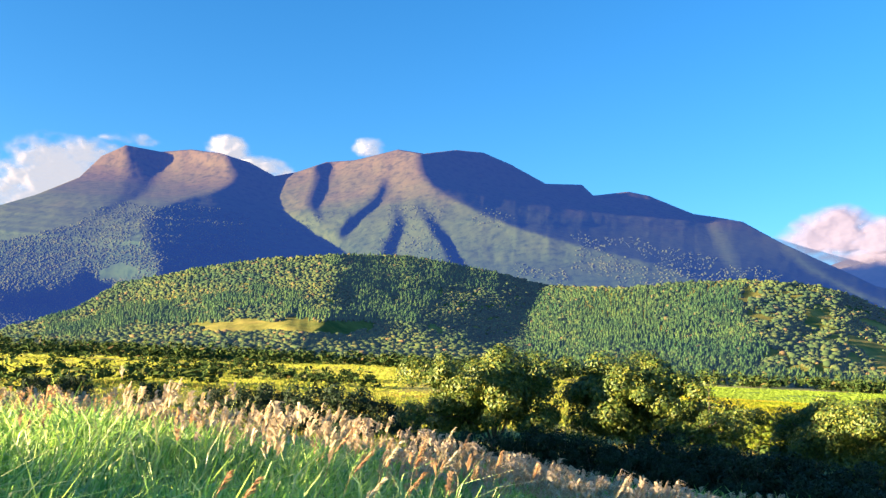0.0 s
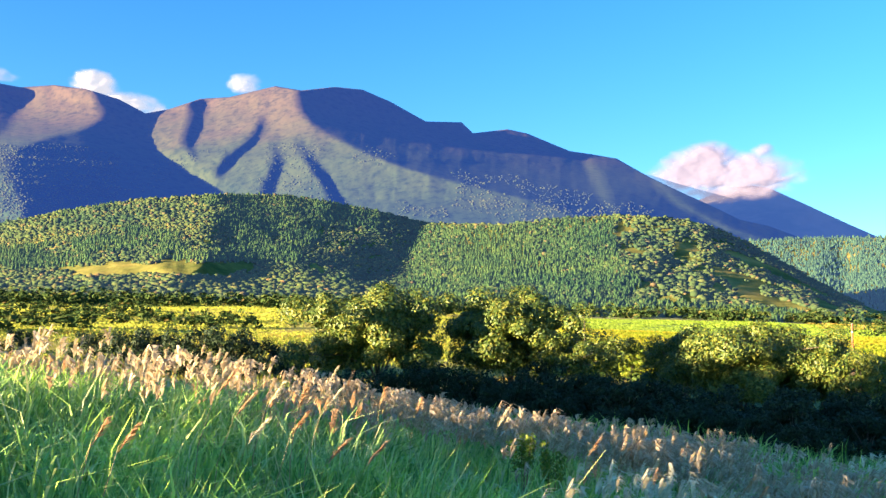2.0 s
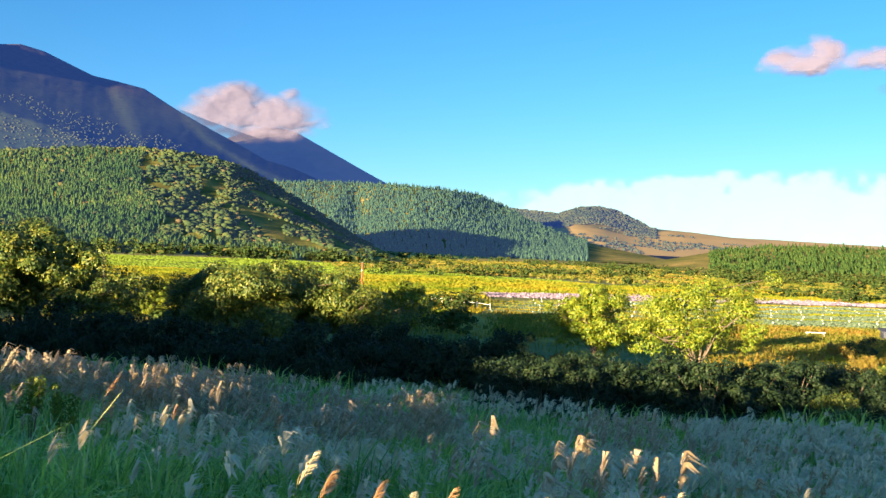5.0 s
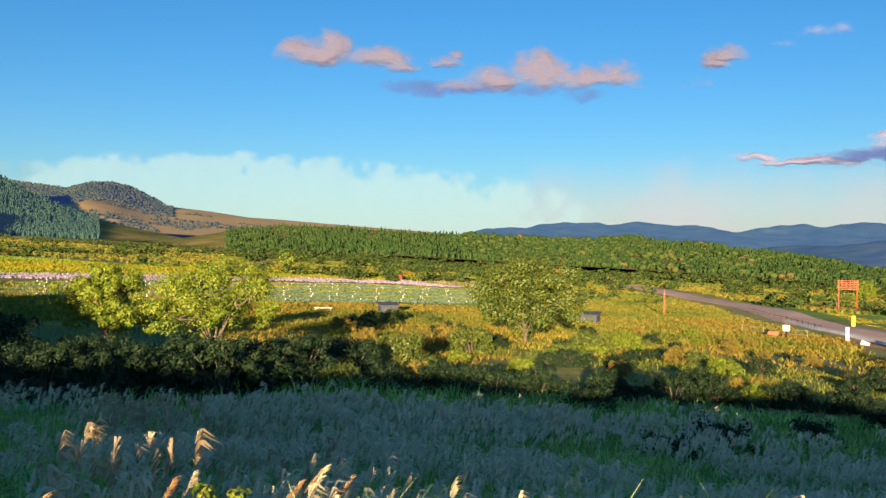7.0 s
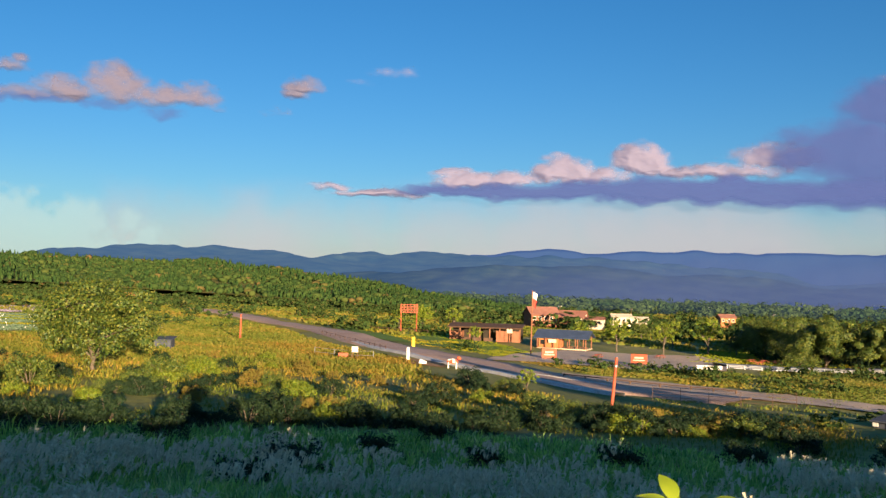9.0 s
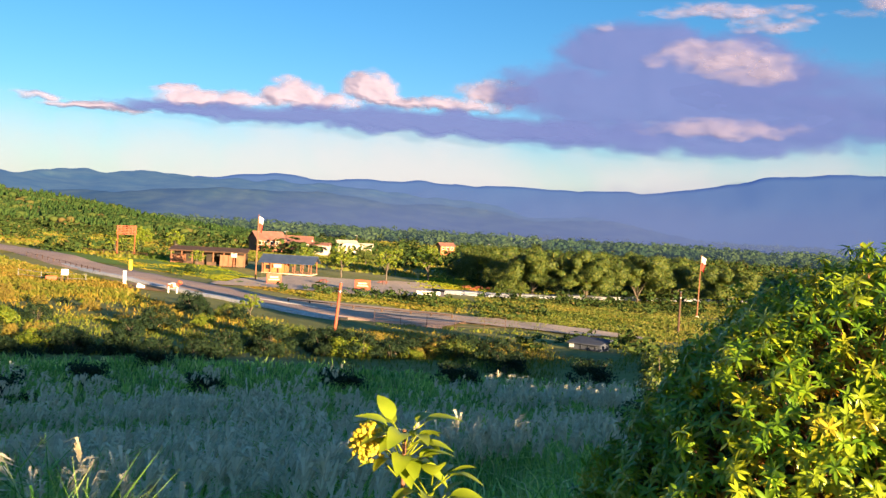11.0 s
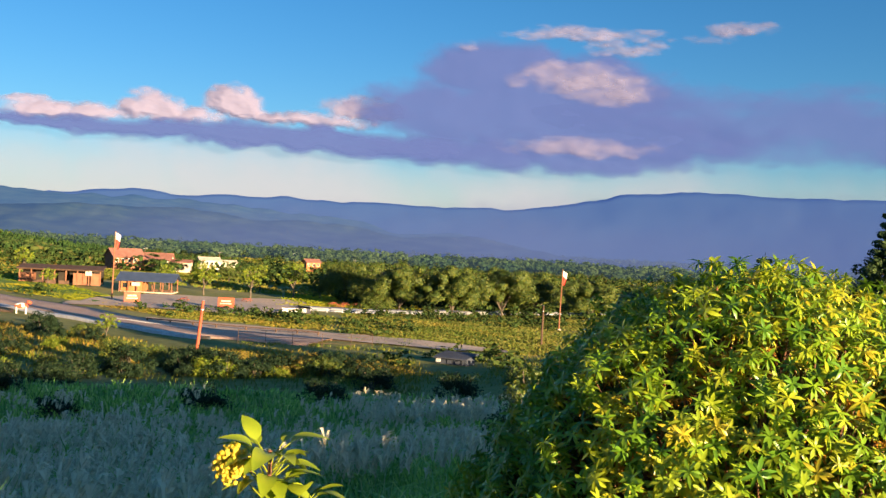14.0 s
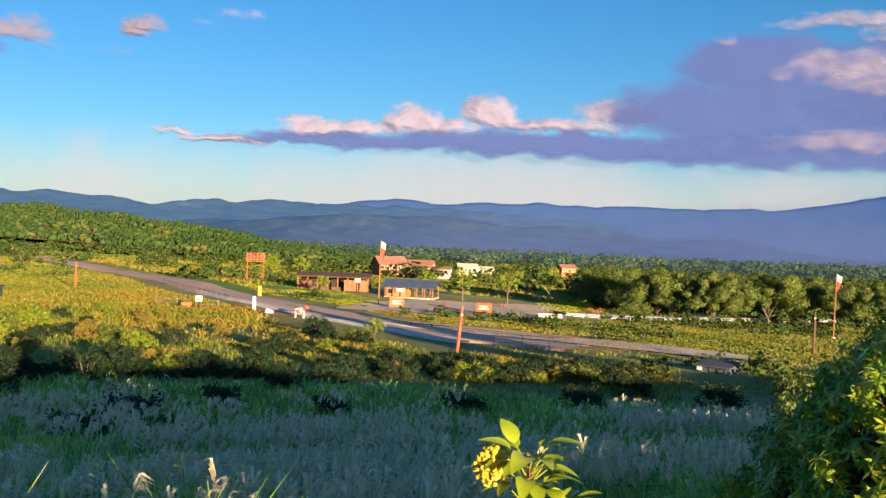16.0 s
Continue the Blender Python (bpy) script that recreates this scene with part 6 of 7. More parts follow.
again(young, -90.2, 236, 0.55, 10), again(young, -93.4, 108, 0.36, 120), again(gold, -87.0, 330, 1.3, 10), again(young, -88.9, 335, 1.0, 60), again(young, -85.6, 285, 0.8, 200)
for k in range(14):
    again((young, gold, oak_c)[k % 3], -96.5 - 2.0 * k * 0.9, 290 + 17 * ((k * 7) % 5), 0.75 + 0.1 * (k % 4), 53 * k)


# ---------------------------------------------------------------- clouds
def cloud_material(name, colour, glow, amount):
    """Sunlit, thinning out where the vapour thins; an emission imitates scattered light."""
    m, n, l, b = nodes_of(name)
    at_ = n.new("ShaderNodeAttribute")
    at_.attribute_name = "vapour"
    d = n.new("ShaderNodeBsdfDiffuse")
    d.inputs["Color"].default_value = (*colour, 1)
    e = n.new("ShaderNodeEmission")
    e.inputs["Color"].default_value, e.inputs["Strength"].default_value = (*glow, 1), amount
    add = n.new("ShaderNodeAddShader")
    l.new(d.outputs[0], add.inputs[0])
    l.new(e.outputs[0], add.inputs[1])
    t = n.new("ShaderNodeBsdfTransparent")
    mx = n.new("ShaderNodeMixShader")
    l.new(at_.outputs["Fac"], mx.inputs[0])
    l.new(t.outputs[0], mx.inputs[1])
    l.new(add.outputs[0], mx.inputs[2])
    l.new(mx.outputs[0], n["Material Output"].inputs["Surface"])
    return m


M_CLOUD = cloud_material("sunlit_cloud", (0.15, 0.14, 0.20), (0.46, 0.40, 0.66), 0.085)
M_CLOUD_SOFT = cloud_material("soft_pink_cloud", (0.085, 0.078, 0.11), (0.6, 0.52, 0.72), 0.075)
M_CLOUD_WHITE = cloud_material("white_cumulus", (0.16, 0.14, 0.14), (0.9, 0.88, 0.95), 0.11)
# shaded parts of the clouds: the shade is painted as mauve glow
M_CLOUD_GREY = cloud_material("mauve_cloud", (0.012, 0.014, 0.034), (0.25, 0.35, 0.82), 0.175)
M_HAZE = cloud_material("horizon_haze", (0.05, 0.055, 0.075), (0.74, 0.74, 0.82), 0.2)
M_MIST = cloud_material("lowland_mist", (0.03, 0.035, 0.05), (0.17, 0.32, 0.9), 0.115)
M_HAZE_BRIGHT = cloud_material("bright_horizon_haze", (0.06, 0.07, 0.07), (0.5, 0.86, 0.94), 0.23)


def sheet(name, az0, az1, el0, el1, puffs, seed, material, label, r=4780.0, bulge=260.0, soft=0.5, full=0.95, streak=1.0, fine=1.0, rough=1.5):
    """A bank of vapour: a bulging sheet, dense where its puffs overlap. Puffs: bearing and height (0 to 1), half sizes, weight."""
    fineness = min(1.0, 0.25 + fine)
    na, ne = int(abs(az1 - az0) * 9 * fineness) + 40, int((el1 - el0) * 16 * fineness) + 40
    u, v = np.meshgrid(np.linspace(0, 1, na), np.linspace(0, 1, ne), indexing="ij")
    az, el = az0 + (az1 - az0) * u, el0 + (el1 - el0) * v
    warp_u = 0.9 * fbm(az * 0.8, el * 1.2, 4, seed + 5) / abs(az1 - az0)
    warp_v = 0.7 * fbm(az * 0.8 + 9, el * 1.2, 4, seed + 6) / (el1 - el0)
    d = np.zeros_like(u)
    for cu, cv, su, sv, w in puffs:
        low = np.where(v + warp_v < cv, 0.75, 1.0)
        q = ((u + warp_u - cu) / su) ** 2 + ((v + warp_v - cv) / (sv * low)) ** 2
        d = np.maximum(d, w * np.clip(1 - q, 0, 1)) + 0.25 * w * np.exp(-q * 2)
    lumps = fbm(az * 1.2 * fine, el * 1.8 * streak * fine, 5, seed)
    swell = fbm(az * 0.8 * fine, el * 1.1 * streak * fine, 2, seed)
    dens = d + lumps * rough * smooth(0.0, 0.4, d)
    border = smooth(0, 0.1, u) * smooth(0, 0.1, 1 - u) * smooth(0, 0.14, v) * smooth(0, 0.14, 1 - v)
    alpha = smooth(0.06, 0.5 + soft, dens) * border * full
    rr = r - 0.4 * bulge * np.clip(d, 0, 1.4) * border - 26 * swell - 12 * lumps
    x, y = place(az, rr)
    p = np.stack([x, y, rr * np.tan(np.radians(el))], -1).reshape(-1, 3)
    me = np_mesh(name, p, grid_faces(na, ne)[:, ::-1], material, True)
    me.attributes.new("vapour", "FLOAT", "POINT").data.foreach_set("value", alpha.ravel().astype(np.float32))
    return tagged(new(name, me), label, "cloud")


def cloud(name, puffs, seed, material, label, r=4780.0, bulge=110.0, soft=1.0, **shape):
    """A cloud of puffs, each a bearing, a height, two half sizes in degrees and a weight."""
    az0, az1 = max(p[0] + 1.25 * p[2] for p in puffs) + 1.2, min(p[0] - 1.25 * p[2] for p in puffs) - 1.2
    el0, el1 = min(p[1] - p[3] for p in puffs) - 0.6, max(p[1] + p[3] for p in puffs) + 0.6
    w, h = az0 - az1, el1 - el0
    inner = [((az0 - a) / w, (e - el0) / h, 1.25 * sa / w, 1.3 * se / h, 1.2 * k) for a, e, sa, se, k in puffs]
    return sheet(name, az0, az1, el0, el1, inner, seed, material, label, r, bulge, soft, **shape)


cloud("cloud", [(24, 11.2, 3.1, 2.08, 1), (22.9, 12.7, 2.1, 0.97, 0.9), (25, 9.7, 2.8, 1.73, 1), (20.2, 13.9, 1.6, 0.48, 0.5)], 1, M_CLOUD_WHITE, "white cumulus rising behind the mountain shoulder", soft=0.8)
cloud("cloud", [(14.6, 13.8, 1.3, 0.83, 1), (12.7, 12.9, 1.8, 0.83, 1), (11, 12.4, 1.2, 0.48, 0.8)], 2, M_CLOUD_WHITE, "white cloud spilling over the saddle", soft=0.9)
cloud("cloud", [(6, 14.4, 1, 0.62, 0.8), (5.3, 14.2, 0.7, 0.35, 0.6)], 3, M_CLOUD_WHITE, "small puff of cloud on the summit", soft=0.8, full=0.7)
cloud("cloud", [(-21.3, 9.1, 2.6, 1.25, 1.1), (-22, 10, 1.5, 0.97, 1.1), (-24.3, 9, 2.4, 1.18, 1.1), (-24.8, 10.2, 0.6, 0.48, 0.7), (-26.2, 8.6, 1.2, 0.55, 0.7), (-23, 8.1, 3.5, 0.69, 0.9)], 4, M_CLOUD_SOFT, "pinkish cloud capping the conical mountain", r=3560.0, bulge=70.0, soft=0.9, rough=0.9)
cloud("cloud", [(-55.1, 11.7, 2.1, 0.9, 1), (-56.3, 12.2, 1, 0.9, 0.9), (-54.1, 11.7, 1.1, 0.55, 0.8), (-58.9, 11.6, 1.9, 0.76, 0.95), (-60, 11.2, 1.5, 0.42, 0.7)], 5, M_CLOUD_SOFT, "pair of small pink-lit cumulus clouds")
cloud("cloud", [(-63.1, 11.4, 1.1, 0.42, 0.8), (-63.7, 11.8, 0.5, 0.45, 0.8)], 6, M_CLOUD_SOFT, "tiny pink-lit fair-weather cloud")
cloud("cloud", [(-63.9, 10, 2.1, 0.48, 0.8), (-66, 10.5, 1.7, 0.76, 1), (-68.7, 10.9, 2.1, 1.11, 1), (-68.9, 11.6, 0.9, 0.76, 0.9), (-71.8, 10.4, 2.6, 0.76, 1), (-73.2, 10.9, 1.2, 0.69, 0.9), (-74.4, 10, 0.7, 0.28, 0.5)], 7, M_CLOUD_SOFT, "ragged chain of pink and mauve cloud")
# extra mauve sheet that paints the chain's shaded undersides
cloud("cloud_bank", [(-61.1, 9.9, 2.1, 0.59, 0.8), (-63.9, 9.8, 2.8, 0.42, 0.8), (-68, 9.9, 3.1, 0.42, 0.7), (-71.5, 9.5, 1.2, 0.42, 0.7)], 22, M_CLOUD_GREY, "mauve underside of a ragged cloud chain", r=4765.0, bulge=40.0, full=0.75, rough=0.9)
cloud("cloud", [(-79.6, 11.6, 1.3, 0.62, 0.95), (-79.1, 11.1, 0.9, 0.48, 0.8), (-77.7, 10.1, 1, 0.31, 0.45)], 8, M_CLOUD_SOFT, "small grey cloud with pink edges")
cloud("cloud", [(-85.2, 12.6, 1.9, 0.45, 0.4), (-82.8, 12, 1, 0.28, 0.25)], 9, M_CLOUD, "faint wisp of high cloud", soft=0.9, full=0.5)
cloud("cloud", [(-81.4, 5.7, 1.5, 0.24, 0.7), (-84.3, 5.4, 2.8, 0.28, 0.9), (-89.4, 6.4, 1.9, 0.69, 1), (-91.7, 6.4, 1.9, 0.55, 0.9), (-95.2, 7, 2.2, 0.93, 1.1), (-97.4, 6.6, 1.9, 0.69, 0.9), (-100, 7.5, 1.7, 1.11, 1.2), (-102.6, 6.9, 2.8, 0.55, 0.9), (-107.7, 7.7, 2.9, 0.83, 0.9), (-106, 7, 2.8, 0.48, 0.8)], 10, M_CLOUD, "long low bank of cumulus with sunlit tops", bulge=110.0, soft=0.75, fine=1.1)
# shaded base of the long bank, painted as its own mauve sheet
cloud("cloud_bank", [(-90.4, 5.7, 5.5, 0.38, 0.9), (-95.3, 5.7, 7.6, 0.62, 1), (-102.7, 5.8, 9, 0.83, 1.1), (-109.5, 5.6, 8.7, 0.9, 1.1)], 21, M_CLOUD_GREY, "mauve base of the long cloud bank", r=4725.0, bulge=60.0, soft=0.8, streak=2.0, fine=0.6, rough=1.0)
cloud("cloud_bank", [(-115.6, 10.5, 4.5, 1.73, 1.1), (-114.6, 11.4, 2.3, 0.9, 1), (-119.3, 9.3, 7.3, 2.15, 1.1), (-115.8, 7.8, 8.7, 2.08, 1.1), (-122.6, 6.6, 9, 1.73, 1), (-117.9, 5.5, 10.4, 1.25, 0.9)], 12, M_CLOUD_GREY, "tall mauve cloud mass with soft folds", r=4740.0, bulge=110.0, soft=0.6, full=0.94, fine=0.6, rough=1.0)
cloud("cloud_bank", [(-125.7, 8.1, 7.3, 1.73, 0.9), (-132.6, 7.7, 6.6, 1.8, 1), (-137.3, 7, 5.5, 2.08, 1), (-142.5, 6.4, 5.5, 2.08, 0.9), (-129.6, 6.1, 13.8, 1.04, 0.7), (-135.5, 9.6, 3.8, 0.55, 0.5)], 11, M_CLOUD_GREY, "broad mauve cloud bank over the plain", r=4700.0, bulge=80.0, full=0.85, streak=2.0, fine=0.5, rough=0.8)
cloud("cloud", [(-120.7, 12.7, 4.5, 0.48, 0.9), (-123.2, 12, 2.4, 0.42, 0.8)], 13, M_CLOUD, "pinkish flat cloud above the bank", r=4690.0, bulge=40.0, soft=1.1, full=0.75, streak=2.0)
cloud("cloud", [(-120.4, 10.1, 3.8, 0.97, 0.95), (-122.5, 9.3, 2.8, 0.83, 0.9), (-118.6, 10.7, 1.4, 0.48, 0.7), (-113.6, 11.9, 0.7, 0.35, 0.7)], 14, M_CLOUD, "sunlit fold of pink cloud", r=4660.0, bulge=40.0, soft=1.2, full=0.75, streak=1.5, fine=0.8)
cloud("cloud", [(-120.5, 6.1, 4.5, 0.62, 0.9), (-122.4, 5.9, 2.4, 0.35, 0.7)], 15, M_CLOUD, "low streak of pink cloud", r=4650.0, bulge=40.0, soft=1.2, full=0.65, streak=2.0, fine=0.8)
cloud("cloud", [(-129.6, 13, 1.9, 0.48, 0.9), (-128.1, 12.6, 1.7, 0.35, 0.6)], 16, M_CLOUD, "small detached pinkish cloud", r=4690.0, bulge=40.0, soft=1.1, full=0.75, streak=1.5)
# glowing sheets that paint mist and haze over the distance
sheet("haze_bank", -84.0, -152.0, -2.6, 4.6, [(0.55, 0.28, 0.7, 0.5, 0.9), (0.75, 0.4, 0.4, 0.6, 0.8)], 19, M_MIST, "blue mist over the far lowland", 1990.0, 10, 0.9, 0.72, 0.5, 0.1, rough=0.35)
# pale band low in the sky, drawn as a glowing haze sheet
sheet("haze_bank", -30.0, -82.0, -0.5, 7.4, [(0.42, 0.3, 0.44, 0.52, 1.2)], 17, M_HAZE_BRIGHT, "pale bright haze above the plain", 4820.0, 30, 0.1, 0.62, 0.6, 0.8)
sheet("haze_bank", -52.0, -150.0, -2.0, 8.0, [(0.5, 0.3, 0.6, 0.62, 1.0)], 18, M_HAZE, "soft cream haze along the horizon", 4840.0, 30, 0.9, 0.85, 0.5, 0.12)


# ---------------------------------------------------------------- plants near the viewer
M_ROSETTE = foliage("glossy_bush_leaves", [(0.0, (0.10, 0.24, 0.018)), (0.45, (0.24, 0.38, 0.022)), (0.85, (0.44, 0.47, 0.03)), (1.0, (0.56, 0.46, 0.035))], 0.34, 0.25, 0.45)
# orange old leaves; the dark greens imitate shade inside the bush
M_INNER_LEAF = foliage("old_and_shade_dark_leaves", [(0.0, (0.03, 0.07, 0.012)), (0.5, (0.08, 0.14, 0.015)), (0.62, (0.34, 0.22, 0.02)), (1.0, (0.66, 0.27, 0.03))], 0.4, 0.1, 0.4)
M_TWIG = surface("red_brown_twigs", [(0.3, (0.16, 0.07, 0.04)), (0.7, (0.3, 0.14, 0.08))], 6.0, 0.7, 8, 0.2)
M_SPRIG_LEAF = foliage("sunlit_sapling_leaf", [(0.0, (0.16, 0.28, 0.025)), (0.6, (0.3, 0.36, 0.03)), (1.0, (0.44, 0.42, 0.04))], 0.35, 0.3, 0.4, 14.0, [(0.35, (0.75, 0.85, 0.7)), (0.65, (1.1, 1.1, 1.0))])
M_BLOSSOM = foliage("yellow_blossom", [(0.0, (0.55, 0.42, 0.03)), (1.0, (0.75, 0.6, 0.08))], 0.6, 0.3, 0.3)


def leaf_shape(length, width, curl=0.25, fold=0.2, rows=4):
    """One leaf along +X: pointed, folded at its midrib and curling down."""
    t = np.linspace(0, 1, rows)
    xs = t * length
    ws = np.array([0.06, 0.85, 0.9, 0.02]) if rows == 4 else np.sin(np.pi * t ** 0.8) ** 0.8 * 0.97 + 0.02
    ws = ws * width * 0.5
    drop = -curl * length * t ** 2
    v = []
    for x, w, z in zip(xs, ws, drop):
        v += [(x, -w, z + fold * w), (x, 0, z), (x, w, z + fold * w)]
    f = []
    for k in range(rows - 1):
        b = 3 * k
        f += [(b, b + 3, b + 4, b + 1), (b + 1, b + 4, b + 5, b + 2)]
    return np.array(v), np.array(f)


def rosette_shape(seed, n=12, length=0.085, width=0.025):
    """A whorl of leaves on the end of a twig, grown together at its heart."""
    g = rng(seed)
    V, F = [np.array([[0.0, 0.0, 0.012]])], []
    base = 1
    for k in range(n):
        v, f = leaf_shape(length * g.uniform(0.75, 1.15), width * g.uniform(0.85, 1.15), g.uniform(0.2, 0.6))
        tilt = radians(-28 + 78 * (k / n) + g.uniform(-10, 10))
        m = np.array(Euler((g.uniform(-0.3, 0.3), -tilt, 2.4 * k + g.uniform(-0.3, 0.3))).to_matrix())
        V.append(v[3:] @ m.T + np.array([0, 0, 0.012]))
        tri = np.concatenate([f[:, :3], f[:, [0, 2, 3]]])
        tri = np.where(tri < 3, 0, tri - 3 + base)
        F.append(tri[(tri[:, 0] != tri[:, 1]) & (tri[:, 1] != tri[:, 2]) & (tri[:, 0] != tri[:, 2])])
        base += len(v) - 3
    v, f = tube([(0, 0, -0.10), (0, 0, -0.03), (0, 0, 0.012)], [0.004, 0.0035, 0.002], 4)
    F.append(np.concatenate([f[:, :3], f[:, [0, 2, 3]]]) + base)
    return np.concatenate(V + [v]), np.concatenate(F)


def dome(g, n, rx, rz, zc, z0):
    """Points and outward ways on a rough dome."""
    u = g.normal(size=(n, 3))
    u /= np.linalg.norm(u, axis=1)[:, None]
    u[:, 2] = np.abs(u[:, 2]) * 1.1 - 0.55
    u /= np.linalg.norm(u, axis=1)[:, None]
    ang = np.arctan2(u[:, 1], u[:, 0])
    rad = 1 + 0.22 * fbm(ang * 1.6 + 3, u[:, 2] * 2.4, 3, 5) + 0.04 * g.normal(size=n)
    p = u * rad[:, None] * np.array([rx, rx, rz]) + np.array([0, 0, zc])
    p[:, :2] *= np.interp(p[:, 2], [0.3, 1.0, 1.6, 2.6], [1.06, 0.98, 0.8, 0.74])[:, None]
    return p[p[:, 2] > z0], u[p[:, 2] > z0]


def big_bush(az, r, rx, rz, zc, label, seed, count, single):
    g = rng(seed)
    x, y = (float(q) for q in place(az, r))
    z = float(ground_z(x, y))
    root = thing("evergreen_bush", pose(x, y, z), label, "bush")
    shapes = [rosette_shape(40 + k) for k in range(6)]
    back = np.array([-x, -y]) / math.hypot(x, y)
    p, u = dome(g, count, rx, rz, zc, 0.1)
    seen = u[:, :2] @ back > -0.45
    ang = np.arctan2(u[:, 1], u[:, 0])
    tuft = fbm(ang * 5.2, p[:, 2] * 3.4, 3, seed + 3) + 0.28 * smooth(0.9, 2.1, p[:, 2])
    seen &= tuft > 0.06 - 0.05 * smooth(0.4, 1.4, p[:, 2]) + 0.05 * g.normal(size=len(p))
    p, u = p[seen], u[seen]
    # one whorl to a hand's breadth
    cell, first = np.unique(np.floor(p / 0.07).astype(int), axis=0, return_index=True)
    p, u = p[first], u[first]
    way = u + np.array([0, 0, 0.35]) + 0.32 * g.normal(size=u.shape)
    way /= np.linalg.norm(way, axis=1)[:, None]
    near = np.argsort((p[:, 0] + x) ** 2 + (p[:, 1] + y) ** 2 + 0.3 * g.uniform(0, 1, len(p)))
    meshes = [np_mesh("leaf_rosette", v, f, M_ROSETTE, True) for v, f in shapes]
    rest = []
    for rank, i in enumerate(near):
        q = Vector(way[i]).to_track_quat("Z", "Y").to_matrix() @ Euler((0, 0, g.uniform(0, 6.28))).to_matrix()
        k = g.uniform(0.62, 1.0)
        if rank % 3 == 0 and rank < 3 * single:
            ob = new("leaf_rosette", meshes[i % 6])
            ob.parent = root
            ob.matrix_basis = Matrix.LocRotScale(p[i], q, (k, k, k))
        else:
            v, f = shapes[i % 6]
            rest.append((v @ np.array(q).T * k + p[i], f))
    ob = np_part("outer_foliage", *merge(rest), M_ROSETTE, root, smooth_shade=True)
    ob["kind"] = "stuff"
    inner = []
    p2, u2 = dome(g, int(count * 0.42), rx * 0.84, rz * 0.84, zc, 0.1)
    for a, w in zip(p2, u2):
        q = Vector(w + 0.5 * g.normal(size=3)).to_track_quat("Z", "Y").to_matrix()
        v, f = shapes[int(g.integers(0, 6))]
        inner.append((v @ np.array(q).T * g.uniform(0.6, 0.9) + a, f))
    ob = np_part("inner_foliage", *merge(inner), M_INNER_LEAF, root, "darker old leaves", True)
    ob["kind"] = "stuff"
    twigs = []
    for a in p[g.integers(0, len(p), 520)]:
        mid = a * np.array([0.55, 0.55, 0.55]) + g.normal(size=3) * 0.08
        twigs.append(tube([(0.05 * g.normal(), 0.05 * g.normal(), -0.2), mid, a * 0.97], [0.018, 0.012, 0.005], 5))
    np_part("branch", *merge(twigs), M_TWIG, root, "red-brown branches", True)
    return root


big_bush(-131.8, 6.4, 2.12, 1.68, 1.06, "dense evergreen bush with glossy whorled leaves in sun", 60, 12500, 290)

olive = shrub("olive_bush", 61, 3.3, 2.6, M_LEAF_OAK, 0.045, "small-leaved olive-green bush on the slope", clumps=60, per=110)
put(olive, -118.6, 22)
small_dark = shrub("meadow_bush", 62, 1.5, 2.6, M_LEAF_DARK, 0.07, "low dark bush in the shaded meadow", clumps=40, per=60)
put(small_dark, -76.5, 40)
for az, r, k in ((-79.5, 44, 1.2), (-84.5, 52, 1.0), (-91, 50, 0.9), (-99, 52, 1.1), (-106, 58, 1.2), (-88, 60, 1.1), (-72, 56, 1.2), (-114, 64, 1.3), (-109, 70, 1.2), (-102, 76, 1.1)):
    again(small_dark, az, r, k, az * 5)


def pine(seed, height, spread, label):
    """A conifer with flat needle pads on whorled limbs."""
    g = rng(seed)
    root = thing("pine_tree", Matrix(), label, "tree")
    pieces, centres, radii = [tube([(0, 0, -0.5), (0.1, 0, height * 0.5), (0, 0, height)], [0.2, 0.13, 0.02], 8)], [], []
    for k in range(17):
        z = height * (0.18 + 0.8 * k / 17)
        reach = spread * 0.5 * (1.03 - 0.97 * k / 17) * g.uniform(0.75, 1.1)
        for j in range(6):
            t = 2 * math.pi * j / 6 + k * 0.7 + g.uniform(-0.2, 0.2)
            tip = np.array([math.cos(t) * reach, math.sin(t) * reach, z + reach * 0.18])
            pieces.append(tube([(0, 0, z), tip * np.array([0.5, 0.5, 1]), tip], [0.05, 0.03, 0.01], 4))
            for q in (0.45, 0.75, 1.0):
                centres.append(np.array([tip[0] * q, tip[1] * q, z + reach * 0.18 * q + 0.08]))
                radii.append((0.16 + 0.62 * (1 - k / 17)) * (1.35 - 0.35 * q))
    np_part("trunk", *merge(pieces), M_BARK, root, smooth_shade=True)
    np_part("crown", *leaf_cloud(np.array(centres), np.array(radii), 60, 0.12, g, 0.75), M_NEEDLE, root)
    return root


M_NEEDLE = foliage("pine_needles", [(0.0, (0.025, 0.055, 0.02)), (1.0, (0.07, 0.11, 0.03))], 0.6, 0.1, 0.2)
pine_a = put(pine(71, 11.6, 7.0, "dark pine tree beyond the bush"), -138.2, 58)
again(pine_a, -131.6, 62, 0.86, 90), again(pine_a, -141.5, 66, 1.1, 200)


